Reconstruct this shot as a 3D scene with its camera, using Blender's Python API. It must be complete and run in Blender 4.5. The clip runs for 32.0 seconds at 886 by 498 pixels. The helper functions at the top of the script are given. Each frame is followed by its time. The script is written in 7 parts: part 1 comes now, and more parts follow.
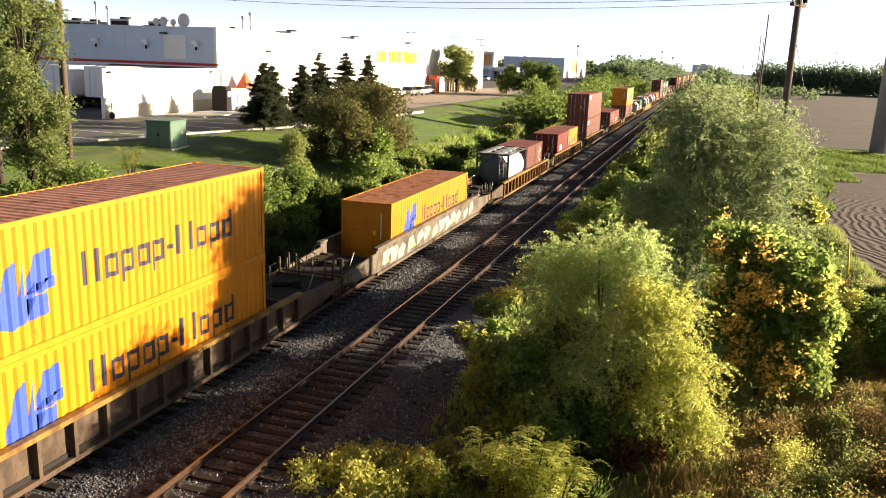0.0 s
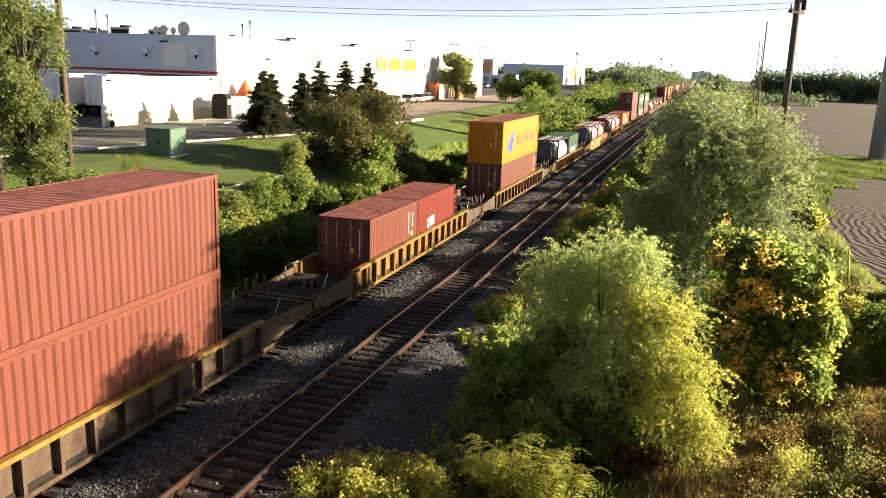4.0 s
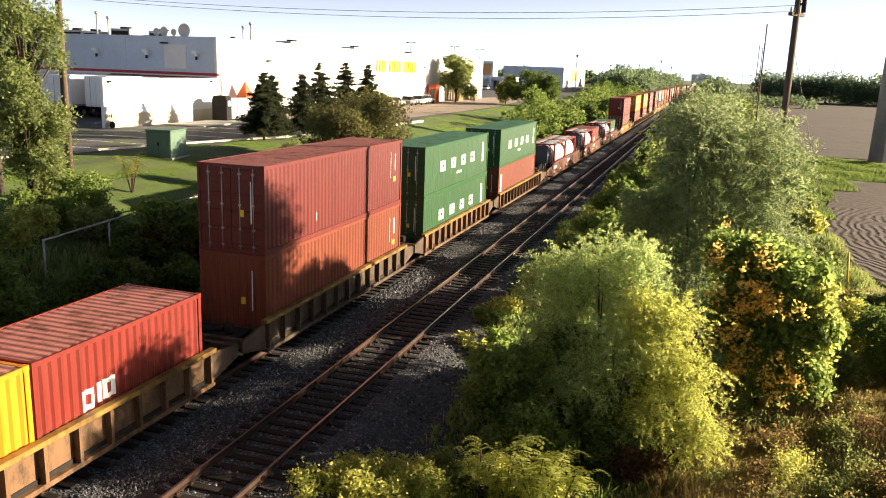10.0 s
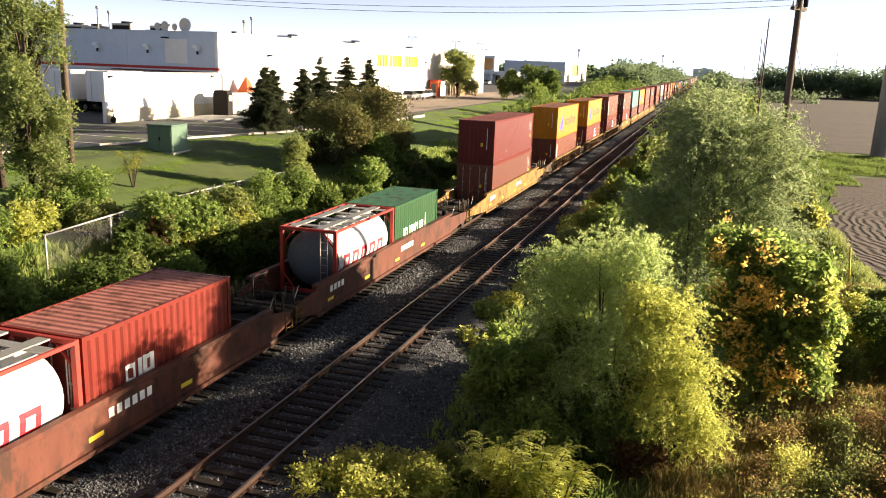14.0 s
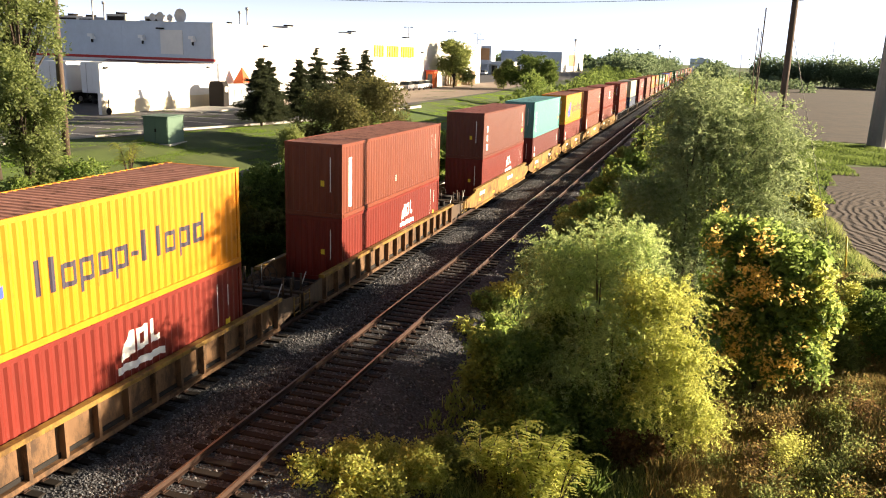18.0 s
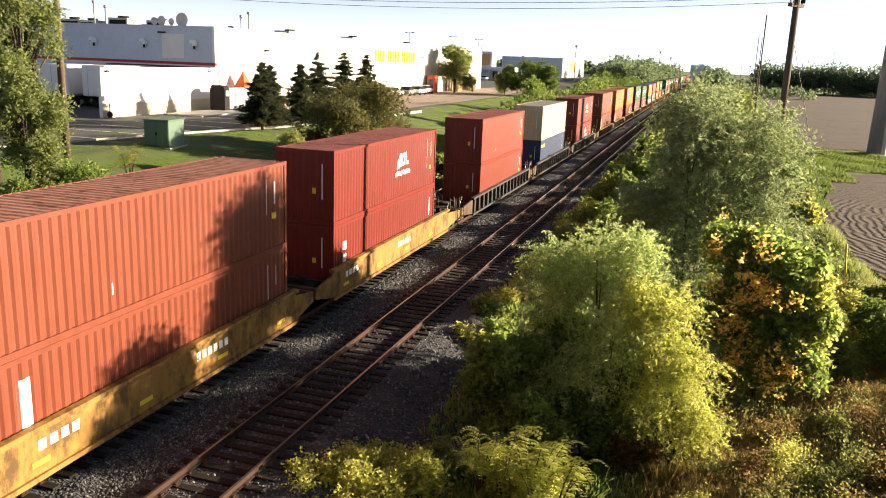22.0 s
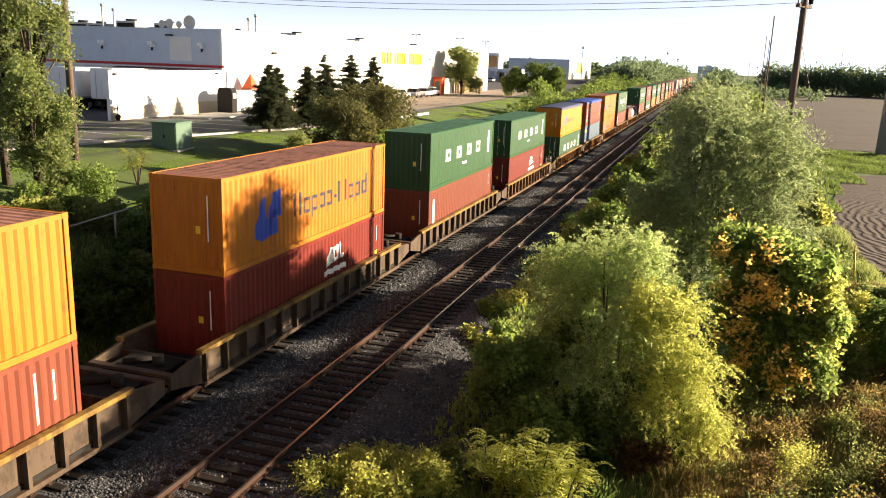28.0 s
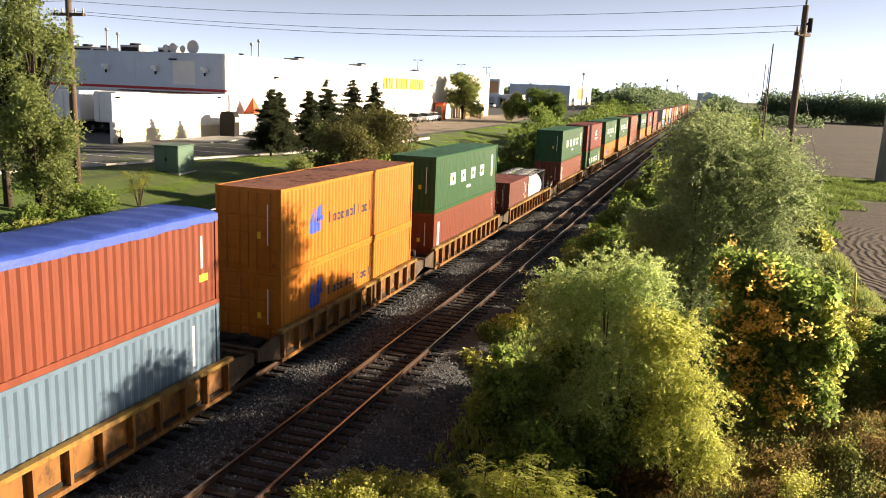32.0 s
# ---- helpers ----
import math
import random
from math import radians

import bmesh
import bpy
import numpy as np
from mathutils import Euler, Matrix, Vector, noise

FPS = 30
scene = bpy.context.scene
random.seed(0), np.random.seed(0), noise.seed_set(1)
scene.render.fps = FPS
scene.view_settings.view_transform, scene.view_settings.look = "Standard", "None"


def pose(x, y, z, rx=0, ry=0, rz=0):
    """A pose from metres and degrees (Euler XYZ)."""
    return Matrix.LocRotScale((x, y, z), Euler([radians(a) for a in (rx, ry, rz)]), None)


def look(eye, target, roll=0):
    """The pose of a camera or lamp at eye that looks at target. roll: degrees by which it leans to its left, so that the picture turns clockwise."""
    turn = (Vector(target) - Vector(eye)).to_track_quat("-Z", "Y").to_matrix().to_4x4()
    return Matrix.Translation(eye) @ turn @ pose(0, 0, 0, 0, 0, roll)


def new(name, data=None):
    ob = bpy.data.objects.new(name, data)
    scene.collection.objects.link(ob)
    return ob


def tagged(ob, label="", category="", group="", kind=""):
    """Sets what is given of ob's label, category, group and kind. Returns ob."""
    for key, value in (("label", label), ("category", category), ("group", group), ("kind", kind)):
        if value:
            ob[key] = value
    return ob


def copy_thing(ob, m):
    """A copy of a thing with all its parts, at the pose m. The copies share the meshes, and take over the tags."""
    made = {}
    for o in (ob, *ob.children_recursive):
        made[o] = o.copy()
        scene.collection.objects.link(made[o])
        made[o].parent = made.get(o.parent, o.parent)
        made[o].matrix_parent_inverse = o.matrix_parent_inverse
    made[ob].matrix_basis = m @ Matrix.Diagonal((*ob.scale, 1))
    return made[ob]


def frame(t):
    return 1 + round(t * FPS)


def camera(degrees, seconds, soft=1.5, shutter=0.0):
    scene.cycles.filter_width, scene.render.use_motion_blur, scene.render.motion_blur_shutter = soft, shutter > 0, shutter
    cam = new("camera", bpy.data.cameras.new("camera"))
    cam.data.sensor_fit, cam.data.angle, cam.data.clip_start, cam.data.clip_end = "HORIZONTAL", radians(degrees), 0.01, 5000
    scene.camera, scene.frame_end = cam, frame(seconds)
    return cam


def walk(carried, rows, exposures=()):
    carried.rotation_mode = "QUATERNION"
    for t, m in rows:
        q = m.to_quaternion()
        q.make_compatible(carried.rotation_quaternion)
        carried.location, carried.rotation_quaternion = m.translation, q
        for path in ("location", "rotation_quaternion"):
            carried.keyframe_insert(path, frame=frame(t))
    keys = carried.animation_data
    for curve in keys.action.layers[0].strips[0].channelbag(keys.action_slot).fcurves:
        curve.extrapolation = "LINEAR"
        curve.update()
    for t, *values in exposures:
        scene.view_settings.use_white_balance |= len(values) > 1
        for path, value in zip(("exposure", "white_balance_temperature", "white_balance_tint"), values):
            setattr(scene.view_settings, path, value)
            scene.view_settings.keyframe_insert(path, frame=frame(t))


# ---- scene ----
EYE = Vector((9.94, 0.0, 9.47))


def view(down, left, lean):
    """The camera at EYE, tilted down, turned left of the tracks, and leaning, in degrees."""
    d, a = radians(down), radians(left)
    ahead = Vector((-math.sin(a) * math.cos(d), math.cos(a) * math.cos(d), -math.sin(d)))
    return look(EYE, EYE + ahead, lean)


cam = camera(57.8, 32.0, soft=1.05)
walk(cam, [(t, view(d, a, r)) for t, d, a, r in [
    (0, 13.16, 17.58, 2.02), (0.5, 13.20, 17.62, 1.98), (1, 13.18, 17.68, 1.95), (1.5, 13.06, 17.67, 2.00), (2, 12.89, 17.64, 2.05),
    (2.5, 12.71, 17.60, 2.04), (3, 12.64, 17.61, 1.99), (3.5, 12.60, 17.63, 1.92), (5.5, 12.96, 17.37, 1.93), (6, 12.92, 17.27, 2.00),
    (6.5, 12.86, 17.19, 2.06), (7, 12.85, 17.17, 2.02), (7.5, 12.92, 17.21, 2.01), (8, 13.03, 17.29, 2.00), (8.5, 13.03, 17.36, 2.00),
    (9, 12.91, 17.39, 2.03), (9.5, 12.71, 17.51, 1.94), (10, 12.51, 17.58, 2.00), (10.5, 12.55, 17.52, 2.05), (11, 12.81, 17.47, 2.06),
    (11.5, 13.09, 17.42, 2.05), (12, 13.25, 17.39, 2.07), (12.5, 13.18, 17.41, 2.03), (13, 13.00, 17.51, 2.07), (13.5, 12.88, 17.64, 2.01),
    (14, 12.88, 17.66, 1.98), (14.5, 12.86, 17.54, 2.00), (16.5, 13.28, 17.43, 1.92), (17, 13.35, 17.50, 1.86), (17.5, 13.41, 17.41, 1.91),
    (18, 13.53, 17.43, 1.83), (18.5, 13.60, 17.50, 1.82), (19, 13.67, 17.44, 1.84), (19.5, 13.71, 17.42, 1.84), (20, 13.71, 17.44, 1.85),
    (20.5, 13.62, 17.41, 1.94), (21, 13.44, 17.48, 1.95), (21.5, 13.35, 17.49, 1.97), (22, 13.17, 17.43, 2.15), (22.5, 13.10, 17.47, 2.26),
    (23, 13.04, 17.40, 2.32), (23.5, 12.92, 17.45, 2.22), (24, 13.00, 17.63, 2.13), (24.5, 13.10, 17.68, 2.08), (25, 13.26, 17.68, 2.08),
    (25.5, 13.35, 17.68, 2.09), (27.5, 12.97, 17.88, 2.05), (28, 13.06, 17.94, 1.98), (28.5, 12.99, 18.17, 2.05), (29, 12.30, 18.86, 1.85),
    (29.5, 11.40, 19.30, 1.71), (30, 11.10, 19.21, 1.94), (30.5, 11.12, 18.90, 2.06), (31, 11.26, 18.69, 2.26), (31.5, 11.34, 18.40, 2.36),
    (32, 11.33, 18.03, 2.29)]],
     exposures=[(0, 2.05), (20.2, 2.03), (21, 1.86), (21.8, 2.03), (28.5, 2.03), (30.2, 1.88), (32, 1.80)])

# ---- light ----
SUN_AZ, SUN_EL = 61.0, 13.0
world = bpy.data.worlds.new("sky")
scene.world = world
world.use_nodes = True
wn = world.node_tree
sky = wn.nodes.new("ShaderNodeTexSky")
sky.sky_type, sky.sun_disc = "NISHITA", False
sky.sun_elevation, sky.sun_rotation = radians(SUN_EL), radians(SUN_AZ)
sky.altitude, sky.air_density, sky.dust_density, sky.ozone_density = 200, 0.16, 0.15, 1.0
wn.nodes["Background"].inputs["Strength"].default_value = 0.07
haze = wn.nodes.new("ShaderNodeHueSaturation")
haze.inputs["Saturation"].default_value, haze.inputs["Value"].default_value = 0.42, 1.15
wn.links.new(sky.outputs["Color"], haze.inputs["Color"])
wn.links.new(haze.outputs["Color"], wn.nodes["Background"].inputs["Color"])
sun_data = bpy.data.lights.new("sun", "SUN")
sun_data.energy, sun_data.angle, sun_data.color = 5.0, radians(0.6), (1.0, 0.80, 0.56)
sun = new("sun", sun_data)
to_sun = Vector((math.sin(radians(SUN_AZ)) * math.cos(radians(SUN_EL)), math.cos(radians(SUN_AZ)) * math.cos(radians(SUN_EL)), math.sin(radians(SUN_EL))))
sun.matrix_world = look(to_sun * 50, (0, 0, 0))

# ---- materials ----
def lin(r, g, b):
    """Linear colour from 0..255 display values."""
    return tuple((v / 255 / 12.92) if v < 10 else ((v / 255 + 0.055) / 1.055) ** 2.4 for v in (r, g, b))


def nodes_of(name):
    m = bpy.data.materials.new(name)
    m.use_nodes = True
    nt = m.node_tree
    return m, nt, nt.nodes["Principled BSDF"]


def ramp(nt, fac, stops):
    n = nt.nodes.new("ShaderNodeValToRGB")
    while len(n.color_ramp.elements) < len(stops):
        n.color_ramp.elements.new(0.5)
    for e, (p, c) in zip(n.color_ramp.elements, stops):
        e.position, e.color = p, (*c, 1)
    nt.links.new(fac, n.inputs["Fac"])
    return n.outputs["Color"]


def coords(nt, scale=(1, 1, 1)):
    tc, mp = nt.nodes.new("ShaderNodeTexCoord"), nt.nodes.new("ShaderNodeMapping")
    mp.inputs["Scale"].default_value = scale
    nt.links.new(tc.outputs["Object"], mp.inputs["Vector"])
    return mp.outputs["Vector"]


def noise_of(nt, scale, vec=None, detail=4, rough=0.6):
    n = nt.nodes.new("ShaderNodeTexNoise")
    n.inputs["Scale"].default_value, n.inputs["Detail"].default_value, n.inputs["Roughness"].default_value = scale, detail, rough
    if vec is not None:
        nt.links.new(vec, n.inputs["Vector"])
    return n.outputs["Fac"]


def mixed(nt, fac, a, b, kind="MIX"):
    n = nt.nodes.new("ShaderNodeMix")
    n.data_type, n.blend_type = "RGBA", kind
    for key, v in (("Factor", fac), ("A", a), ("B", b)):
        sock = [s for s in n.inputs if s.name == key and (s.type == "RGBA" or key == "Factor" and s.type == "VALUE")][0]
        if isinstance(v, (int, float)):
            sock.default_value = v
        elif isinstance(v, tuple):
            sock.default_value = (*v, 1)
        else:
            nt.links.new(v, sock)
    return [s for s in n.outputs if s.type == "RGBA"][0]


def bumped(nt, bsdf, height, strength=0.3, dist=0.02):
    b = nt.nodes.new("ShaderNodeBump")
    b.inputs["Strength"].default_value, b.inputs["Distance"].default_value = strength, dist
    nt.links.new(height, b.inputs["Height"])
    nt.links.new(b.outputs["Normal"], bsdf.inputs["Normal"])


def surface(name, base, rough=0.7, metal=0.0, vary=0.25, big=0.6, small=9.0, bump=0.15, dirt=None, dirt_at=0.6, stretch=(1, 1, 1)):
    """A worn surface: the base colour varied at two scales, with dirt where the large noise is high."""
    m, nt, b = nodes_of(name)
    v = coords(nt, stretch)
    n1, n2 = noise_of(nt, big, v, 5), noise_of(nt, small, v, 4)
    lo, hi = tuple(c * (1 - vary) for c in base), tuple(min(1, c * (1 + vary)) for c in base)
    col = mixed(nt, 0.45, ramp(nt, n1, [(0.3, lo), (0.7, hi)]), ramp(nt, n2, [(0.3, lo), (0.7, hi)]))
    if dirt:
        spots = noise_of(nt, big * 2.7, v, 8, 0.72)
        mask = ramp(nt, spots, [(dirt_at, (0, 0, 0)), (min(1, dirt_at + 0.16), (1, 1, 1))])
        col = mixed(nt, mask, col, dirt)
    nt.links.new(col, b.inputs["Base Color"])
    b.inputs["Roughness"].default_value, b.inputs["Metallic"].default_value, b.inputs["Specular IOR Level"].default_value = rough, metal, 0.3
    bumped(nt, b, n2, bump, 0.02)
    return m


def paint(name, base, rough=0.5, rust=(0.10, 0.045, 0.025), rust_at=0.585):
    """Sprayed steel with vertical streaks, faded patches and a little rust."""
    m, nt, b = nodes_of(name)
    v = coords(nt, (1.0, 1.0, 0.22))
    streak, blot = noise_of(nt, 2.6, v, 6, 0.65), noise_of(nt, 0.35, None, 3)
    fine = noise_of(nt, 30, None, 3)
    oi = nt.nodes.new("ShaderNodeObjectInfo")
    faded = tuple(min(1, c * 0.92 + 0.02) for c in base)
    deep = tuple(c * 0.70 for c in base)
    col = mixed(nt, ramp(nt, streak, [(0.35, (0, 0, 0)), (0.75, (1, 1, 1))]), base, deep)
    col = mixed(nt, ramp(nt, blot, [(0.4, (0, 0, 0)), (0.65, (0.8, 0.8, 0.8))]), col, faded)
    spots = noise_of(nt, 1.7, coords(nt, (1, 1, 0.5)), 9, 0.75)
    col = mixed(nt, ramp(nt, spots, [(rust_at, (0, 0, 0)), (rust_at + 0.12, (0.75, 0.75, 0.75))]), col, rust)
    nt.links.new(col, b.inputs["Base Color"])
    b.inputs["Roughness"].default_value, b.inputs["Specular IOR Level"].default_value = rough, 0.22
    bumped(nt, b, fine, 0.08, 0.01)
    return m


def foliage(name, dark, light, rough=0.55, through_light=0.6):
    """Leaves: each leaf takes its own tone; some light comes through."""
    m, nt, b = nodes_of(name)
    geo = nt.nodes.new("ShaderNodeNewGeometry")
    col = ramp(nt, geo.outputs["Random Per Island"], [(0.0, dark), (0.55, tuple((a + c) / 2 for a, c in zip(dark, light))), (1.0, light)])
    patch = noise_of(nt, 0.9, coords(nt), 3)
    col = mixed(nt, ramp(nt, patch, [(0.35, (0, 0, 0)), (0.7, (0.6, 0.6, 0.6))]), col, light)
    nt.links.new(col, b.inputs["Base Color"])
    b.inputs["Roughness"].default_value = rough
    b.inputs["Specular IOR Level"].default_value = 0.08
    glow = mixed(nt, 1.0, col, (1.6, 1.55, 1.45), "MULTIPLY")
    tr, mx = nt.nodes.new("ShaderNodeBsdfTranslucent"), nt.nodes.new("ShaderNodeMixShader")
    nt.links.new(glow, tr.inputs["Color"])
    mx.inputs["Fac"].default_value = through_light
    nt.links.new(b.outputs["BSDF"], mx.inputs[1])
    nt.links.new(tr.outputs["BSDF"], mx.inputs[2])
    nt.links.new(mx.outputs["Shader"], nt.nodes["Material Output"].inputs["Surface"])
    return m


def plain(name, base, rough=0.6, metal=0.0):
    return surface(name, base, rough, metal, vary=0.12, bump=0.05)


PAINT = {k: paint("paint_" + k, c, 0.42) for k, c in {
    "yellow": (0.58, 0.215, 0.009), "orange": (0.44, 0.155, 0.016), "brown": (0.1518, 0.0495, 0.0343), "rust": (0.178, 0.047, 0.026), "scarlet": (0.2112, 0.0363, 0.0198),
    "red": (0.165, 0.0224, 0.0158), "crimson": (0.1452, 0.0185, 0.0172), "darkred": (0.13, 0.026, 0.024), "green": (0.027, 0.090, 0.033),
    "teal": (0.11, 0.32, 0.30), "cream": (0.58, 0.51, 0.33), "blue": (0.0297, 0.0528, 0.1188), "steelblue": (0.1056, 0.1584, 0.2244),
    "white": (0.4752, 0.4752, 0.462), "grey": (0.2376, 0.2442, 0.2508)}.items()}
# Roof tones lifted above the side paint; sky light is in the colour.
ROOF_SKYLIT = {k: paint("roof_" + k, c, 0.6, rust_at=0.5) for k, c in {
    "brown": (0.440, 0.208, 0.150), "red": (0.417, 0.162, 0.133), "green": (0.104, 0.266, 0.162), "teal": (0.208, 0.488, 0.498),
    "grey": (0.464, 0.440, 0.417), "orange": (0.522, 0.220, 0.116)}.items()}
CAR_PAINT = {k: paint("car_" + k, c, 0.6, rust=(0.0303, 0.0198, 0.0138), rust_at=0.47) for k, c in {
    "dark": (0.093, 0.064, 0.043), "brown": (0.172, 0.097, 0.049), "ochre": (0.231, 0.121, 0.033), "yellow": (0.297, 0.165, 0.0413),
    "redbrown": (0.121, 0.0413, 0.0275), "grey": (0.055, 0.0578, 0.0633), "graffiti": (0.132, 0.11, 0.0825), "orange": (0.231, 0.1045, 0.0275)}.items()}
M_CHORD = paint("chord_yellow", (0.253, 0.154, 0.033), 0.55, rust=(0.066, 0.033, 0.0165), rust_at=0.46)
M_BLACK = surface("black_steel", (0.016, 0.014, 0.013), 0.9, 0.0, dirt=(0.05, 0.034, 0.024), dirt_at=0.6)
M_GRAFFITI = surface("sprayed_paint", (0.3, 0.27, 0.216), 0.6, vary=0.35, big=1.5, dirt=(0.12, 0.096, 0.072), dirt_at=0.55)
M_WHEEL = surface("wheel_steel", (0.06, 0.05, 0.045), 0.5, 0.6)
M_MARK = {k: plain("marking_" + k, c, 0.5) for k, c in {
    "blue": (0.035, 0.075, 0.42), "black": (0.035, 0.03, 0.05), "white": (0.82, 0.82, 0.80), "red": (0.55, 0.035, 0.05), "yellow": (0.75, 0.55, 0.04),
    "darkblue": (0.03, 0.05, 0.15)}.items()}
M_TANK = surface("tank_shell", (0.66, 0.68, 0.68), 0.35, 0.0, vary=0.12, dirt=(0.33, 0.35, 0.36), dirt_at=0.54)
# Blue-grey for the tank's near end; its shade is put into the colour.
M_END_SHADE = surface("end_shade", (0.085, 0.10, 0.125), 0.5, vary=0.25, dirt=(0.05, 0.05, 0.055), dirt_at=0.55)
M_FRAME = {"red": paint("frame_red", (0.38, 0.045, 0.035), 0.5), "dark": paint("frame_dark", (0.05, 0.05, 0.055), 0.5)}
M_ALU = surface("walkway_aluminium", (0.42, 0.41, 0.39), 0.45, 0.6, vary=0.2)
M_TARP = {"blue": surface("tarp_blue", (0.035, 0.07, 0.34), 0.45, big=1.5, bump=0.5), "dark": surface("tarp_dark", (0.05, 0.065, 0.12), 0.55, big=1.5, bump=0.5)}
M_RAIL = surface("rail_steel", (0.0525, 0.0294, 0.021), 0.55, 0.3, vary=0.3)
M_RAILHEAD = surface("rail_head", (0.252, 0.224, 0.203), 0.32, 0.9, vary=0.12)
M_TIE = surface("tie_timber", (0.014, 0.0105, 0.0084), 0.85, vary=0.4, big=1.2, small=14, dirt=(0.028, 0.0224, 0.0189), stretch=(1, 6, 1))
M_BARK = surface("bark", (0.06, 0.045, 0.033), 0.9, vary=0.35, small=20, bump=0.6)
M_POLE = surface("pole_timber", (0.09, 0.063, 0.045), 0.85, vary=0.3, stretch=(4, 4, 0.4), bump=0.4)
M_STEEL = surface("galvanised_steel", (0.36, 0.36, 0.36), 0.5, 0.5, vary=0.12)
M_CONC = surface("concrete", (0.42, 0.40, 0.37), 0.85, vary=0.18, dirt=(0.25, 0.22, 0.2))
M_GLASS = plain("dark_glass", (0.02, 0.025, 0.03), 0.1)
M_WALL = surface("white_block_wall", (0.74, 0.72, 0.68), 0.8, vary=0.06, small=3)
# Bluish grey for walls turned from the sun; shade is in the colour.
M_WALL_GREYSHADE = surface("grey_shade_wall", (0.52, 0.58, 0.66), 0.8, vary=0.08, small=3)
M_ROOFING = surface("roofing", (0.30, 0.29, 0.28), 0.9)
M_REDBAND = plain("red_band", (0.42, 0.03, 0.03))
M_TRAILER = surface("trailer_white", (0.78, 0.78, 0.77), 0.4, vary=0.05, bump=0.03)
M_SIGN = plain("sign_yellow", (0.80, 0.52, 0.06))
M_ORANGE = plain("orange_plastic", (0.48, 0.09, 0.018))
M_BOXGREEN = surface("box_green", (0.09, 0.15, 0.11), 0.55, vary=0.12)
M_WIRE = plain("wire", (0.05, 0.05, 0.05), 0.6)
M_CAR = {k: plain("carpaint_" + k, c, 0.25) for k, c in {"white": (0.75, 0.75, 0.75), "red": (0.4, 0.03, 0.03), "grey": (0.2, 0.2, 0.22)}.items()}
LEAF = {k: foliage("leaf_" + k, *c) for k, c in {
    "willow": ((0.082, 0.120, 0.054), (0.246, 0.300, 0.157)), "bush": ((0.108, 0.183, 0.071), (0.480, 0.555, 0.246)),
    # The dark tone also carries the shade of growth under and between bushes.
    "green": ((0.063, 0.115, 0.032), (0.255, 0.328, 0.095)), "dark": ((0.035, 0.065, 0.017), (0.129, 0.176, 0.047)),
    "lime": ((0.153, 0.204, 0.043), (0.484, 0.495, 0.154)), "gold": ((0.497, 0.336, 0.076), (0.756, 0.553, 0.184)),
    # The far tone is paled to put distance haze into the leaves.
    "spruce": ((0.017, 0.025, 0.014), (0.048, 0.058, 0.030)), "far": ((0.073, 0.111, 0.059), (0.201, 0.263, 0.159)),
    "olive": ((0.087, 0.118, 0.035), (0.260, 0.295, 0.108)), "locust": ((0.082, 0.112, 0.040), (0.241, 0.285, 0.112)), "rust": ((0.075, 0.046, 0.022), (0.150, 0.100, 0.048)),
    "yellowgreen": ((0.190, 0.216, 0.043), (0.441, 0.451, 0.139)), "lawn": ((0.089, 0.160, 0.020), (0.171, 0.261, 0.044)), "dry": ((0.092, 0.069, 0.028), (0.248, 0.191, 0.075)), "russet": ((0.045, 0.050, 0.019), (0.135, 0.132, 0.052))}.items()}


# ---- building helpers ----
def part(name, bm, material, parent=None, label=""):
    """Links a bmesh as one mesh object under a thing or a part."""
    me = bpy.data.meshes.new(name)
    bm.to_mesh(me)
    bm.free()
    return put(name, me, material, parent, label)


def put(name, me, material, parent=None, label=""):
    for m in (material if isinstance(material, (list, tuple)) else [material]):
        if not me.materials or isinstance(material, (list, tuple)):
            me.materials.append(m)
    ob = new(name, me)
    if parent is not None:
        ob.parent = parent
    if label:
        ob["label"] = label
    return ob


def root(name, m=None):
    ob = new(name)
    ob.empty_display_size = 0.3
    if m is not None:
        ob.matrix_basis = m
    return ob


def box(bm, x0, x1, y0, y1, z0, z1, mat=0):
    v = [bm.verts.new(p) for p in ((x0, y0, z0), (x1, y0, z0), (x1, y1, z0), (x0, y1, z0), (x0, y0, z1), (x1, y0, z1), (x1, y1, z1), (x0, y1, z1))]
    for f in ((0, 3, 2, 1), (4, 5, 6, 7), (0, 1, 5, 4), (1, 2, 6, 5), (2, 3, 7, 6), (3, 0, 4, 7)):
        bm.faces.new([v[i] for i in f]).material_index = mat


def boxes(*args):
    bm = bmesh.new()
    for a in args:
        box(bm, *a)
    return bm


def beveled(bm, w=0.02, seg=1):
    bmesh.ops.bevel(bm, geom=bm.edges[:], offset=w, segments=seg, affect="EDGES")
    return bm


def rod(bm, a, b, r0, r1=None, n=8, cap=True):
    """A round bar from a to b."""
    a, b, r1 = Vector(a), Vector(b), r0 if r1 is None else r1
    d = (b - a).normalized()
    s = d.orthogonal().normalized()
    t = d.cross(s)
    rings = [[bm.verts.new(p + (s * math.cos(k * 2 * math.pi / n) + t * math.sin(k * 2 * math.pi / n)) * r) for k in range(n)] for p, r in ((a, r0), (b, r1))]
    for k in range(n):
        bm.faces.new((rings[0][k], rings[0][(k + 1) % n], rings[1][(k + 1) % n], rings[1][k])).smooth = True
    if cap:
        bm.faces.new(rings[0][::-1])
        bm.faces.new(rings[1])


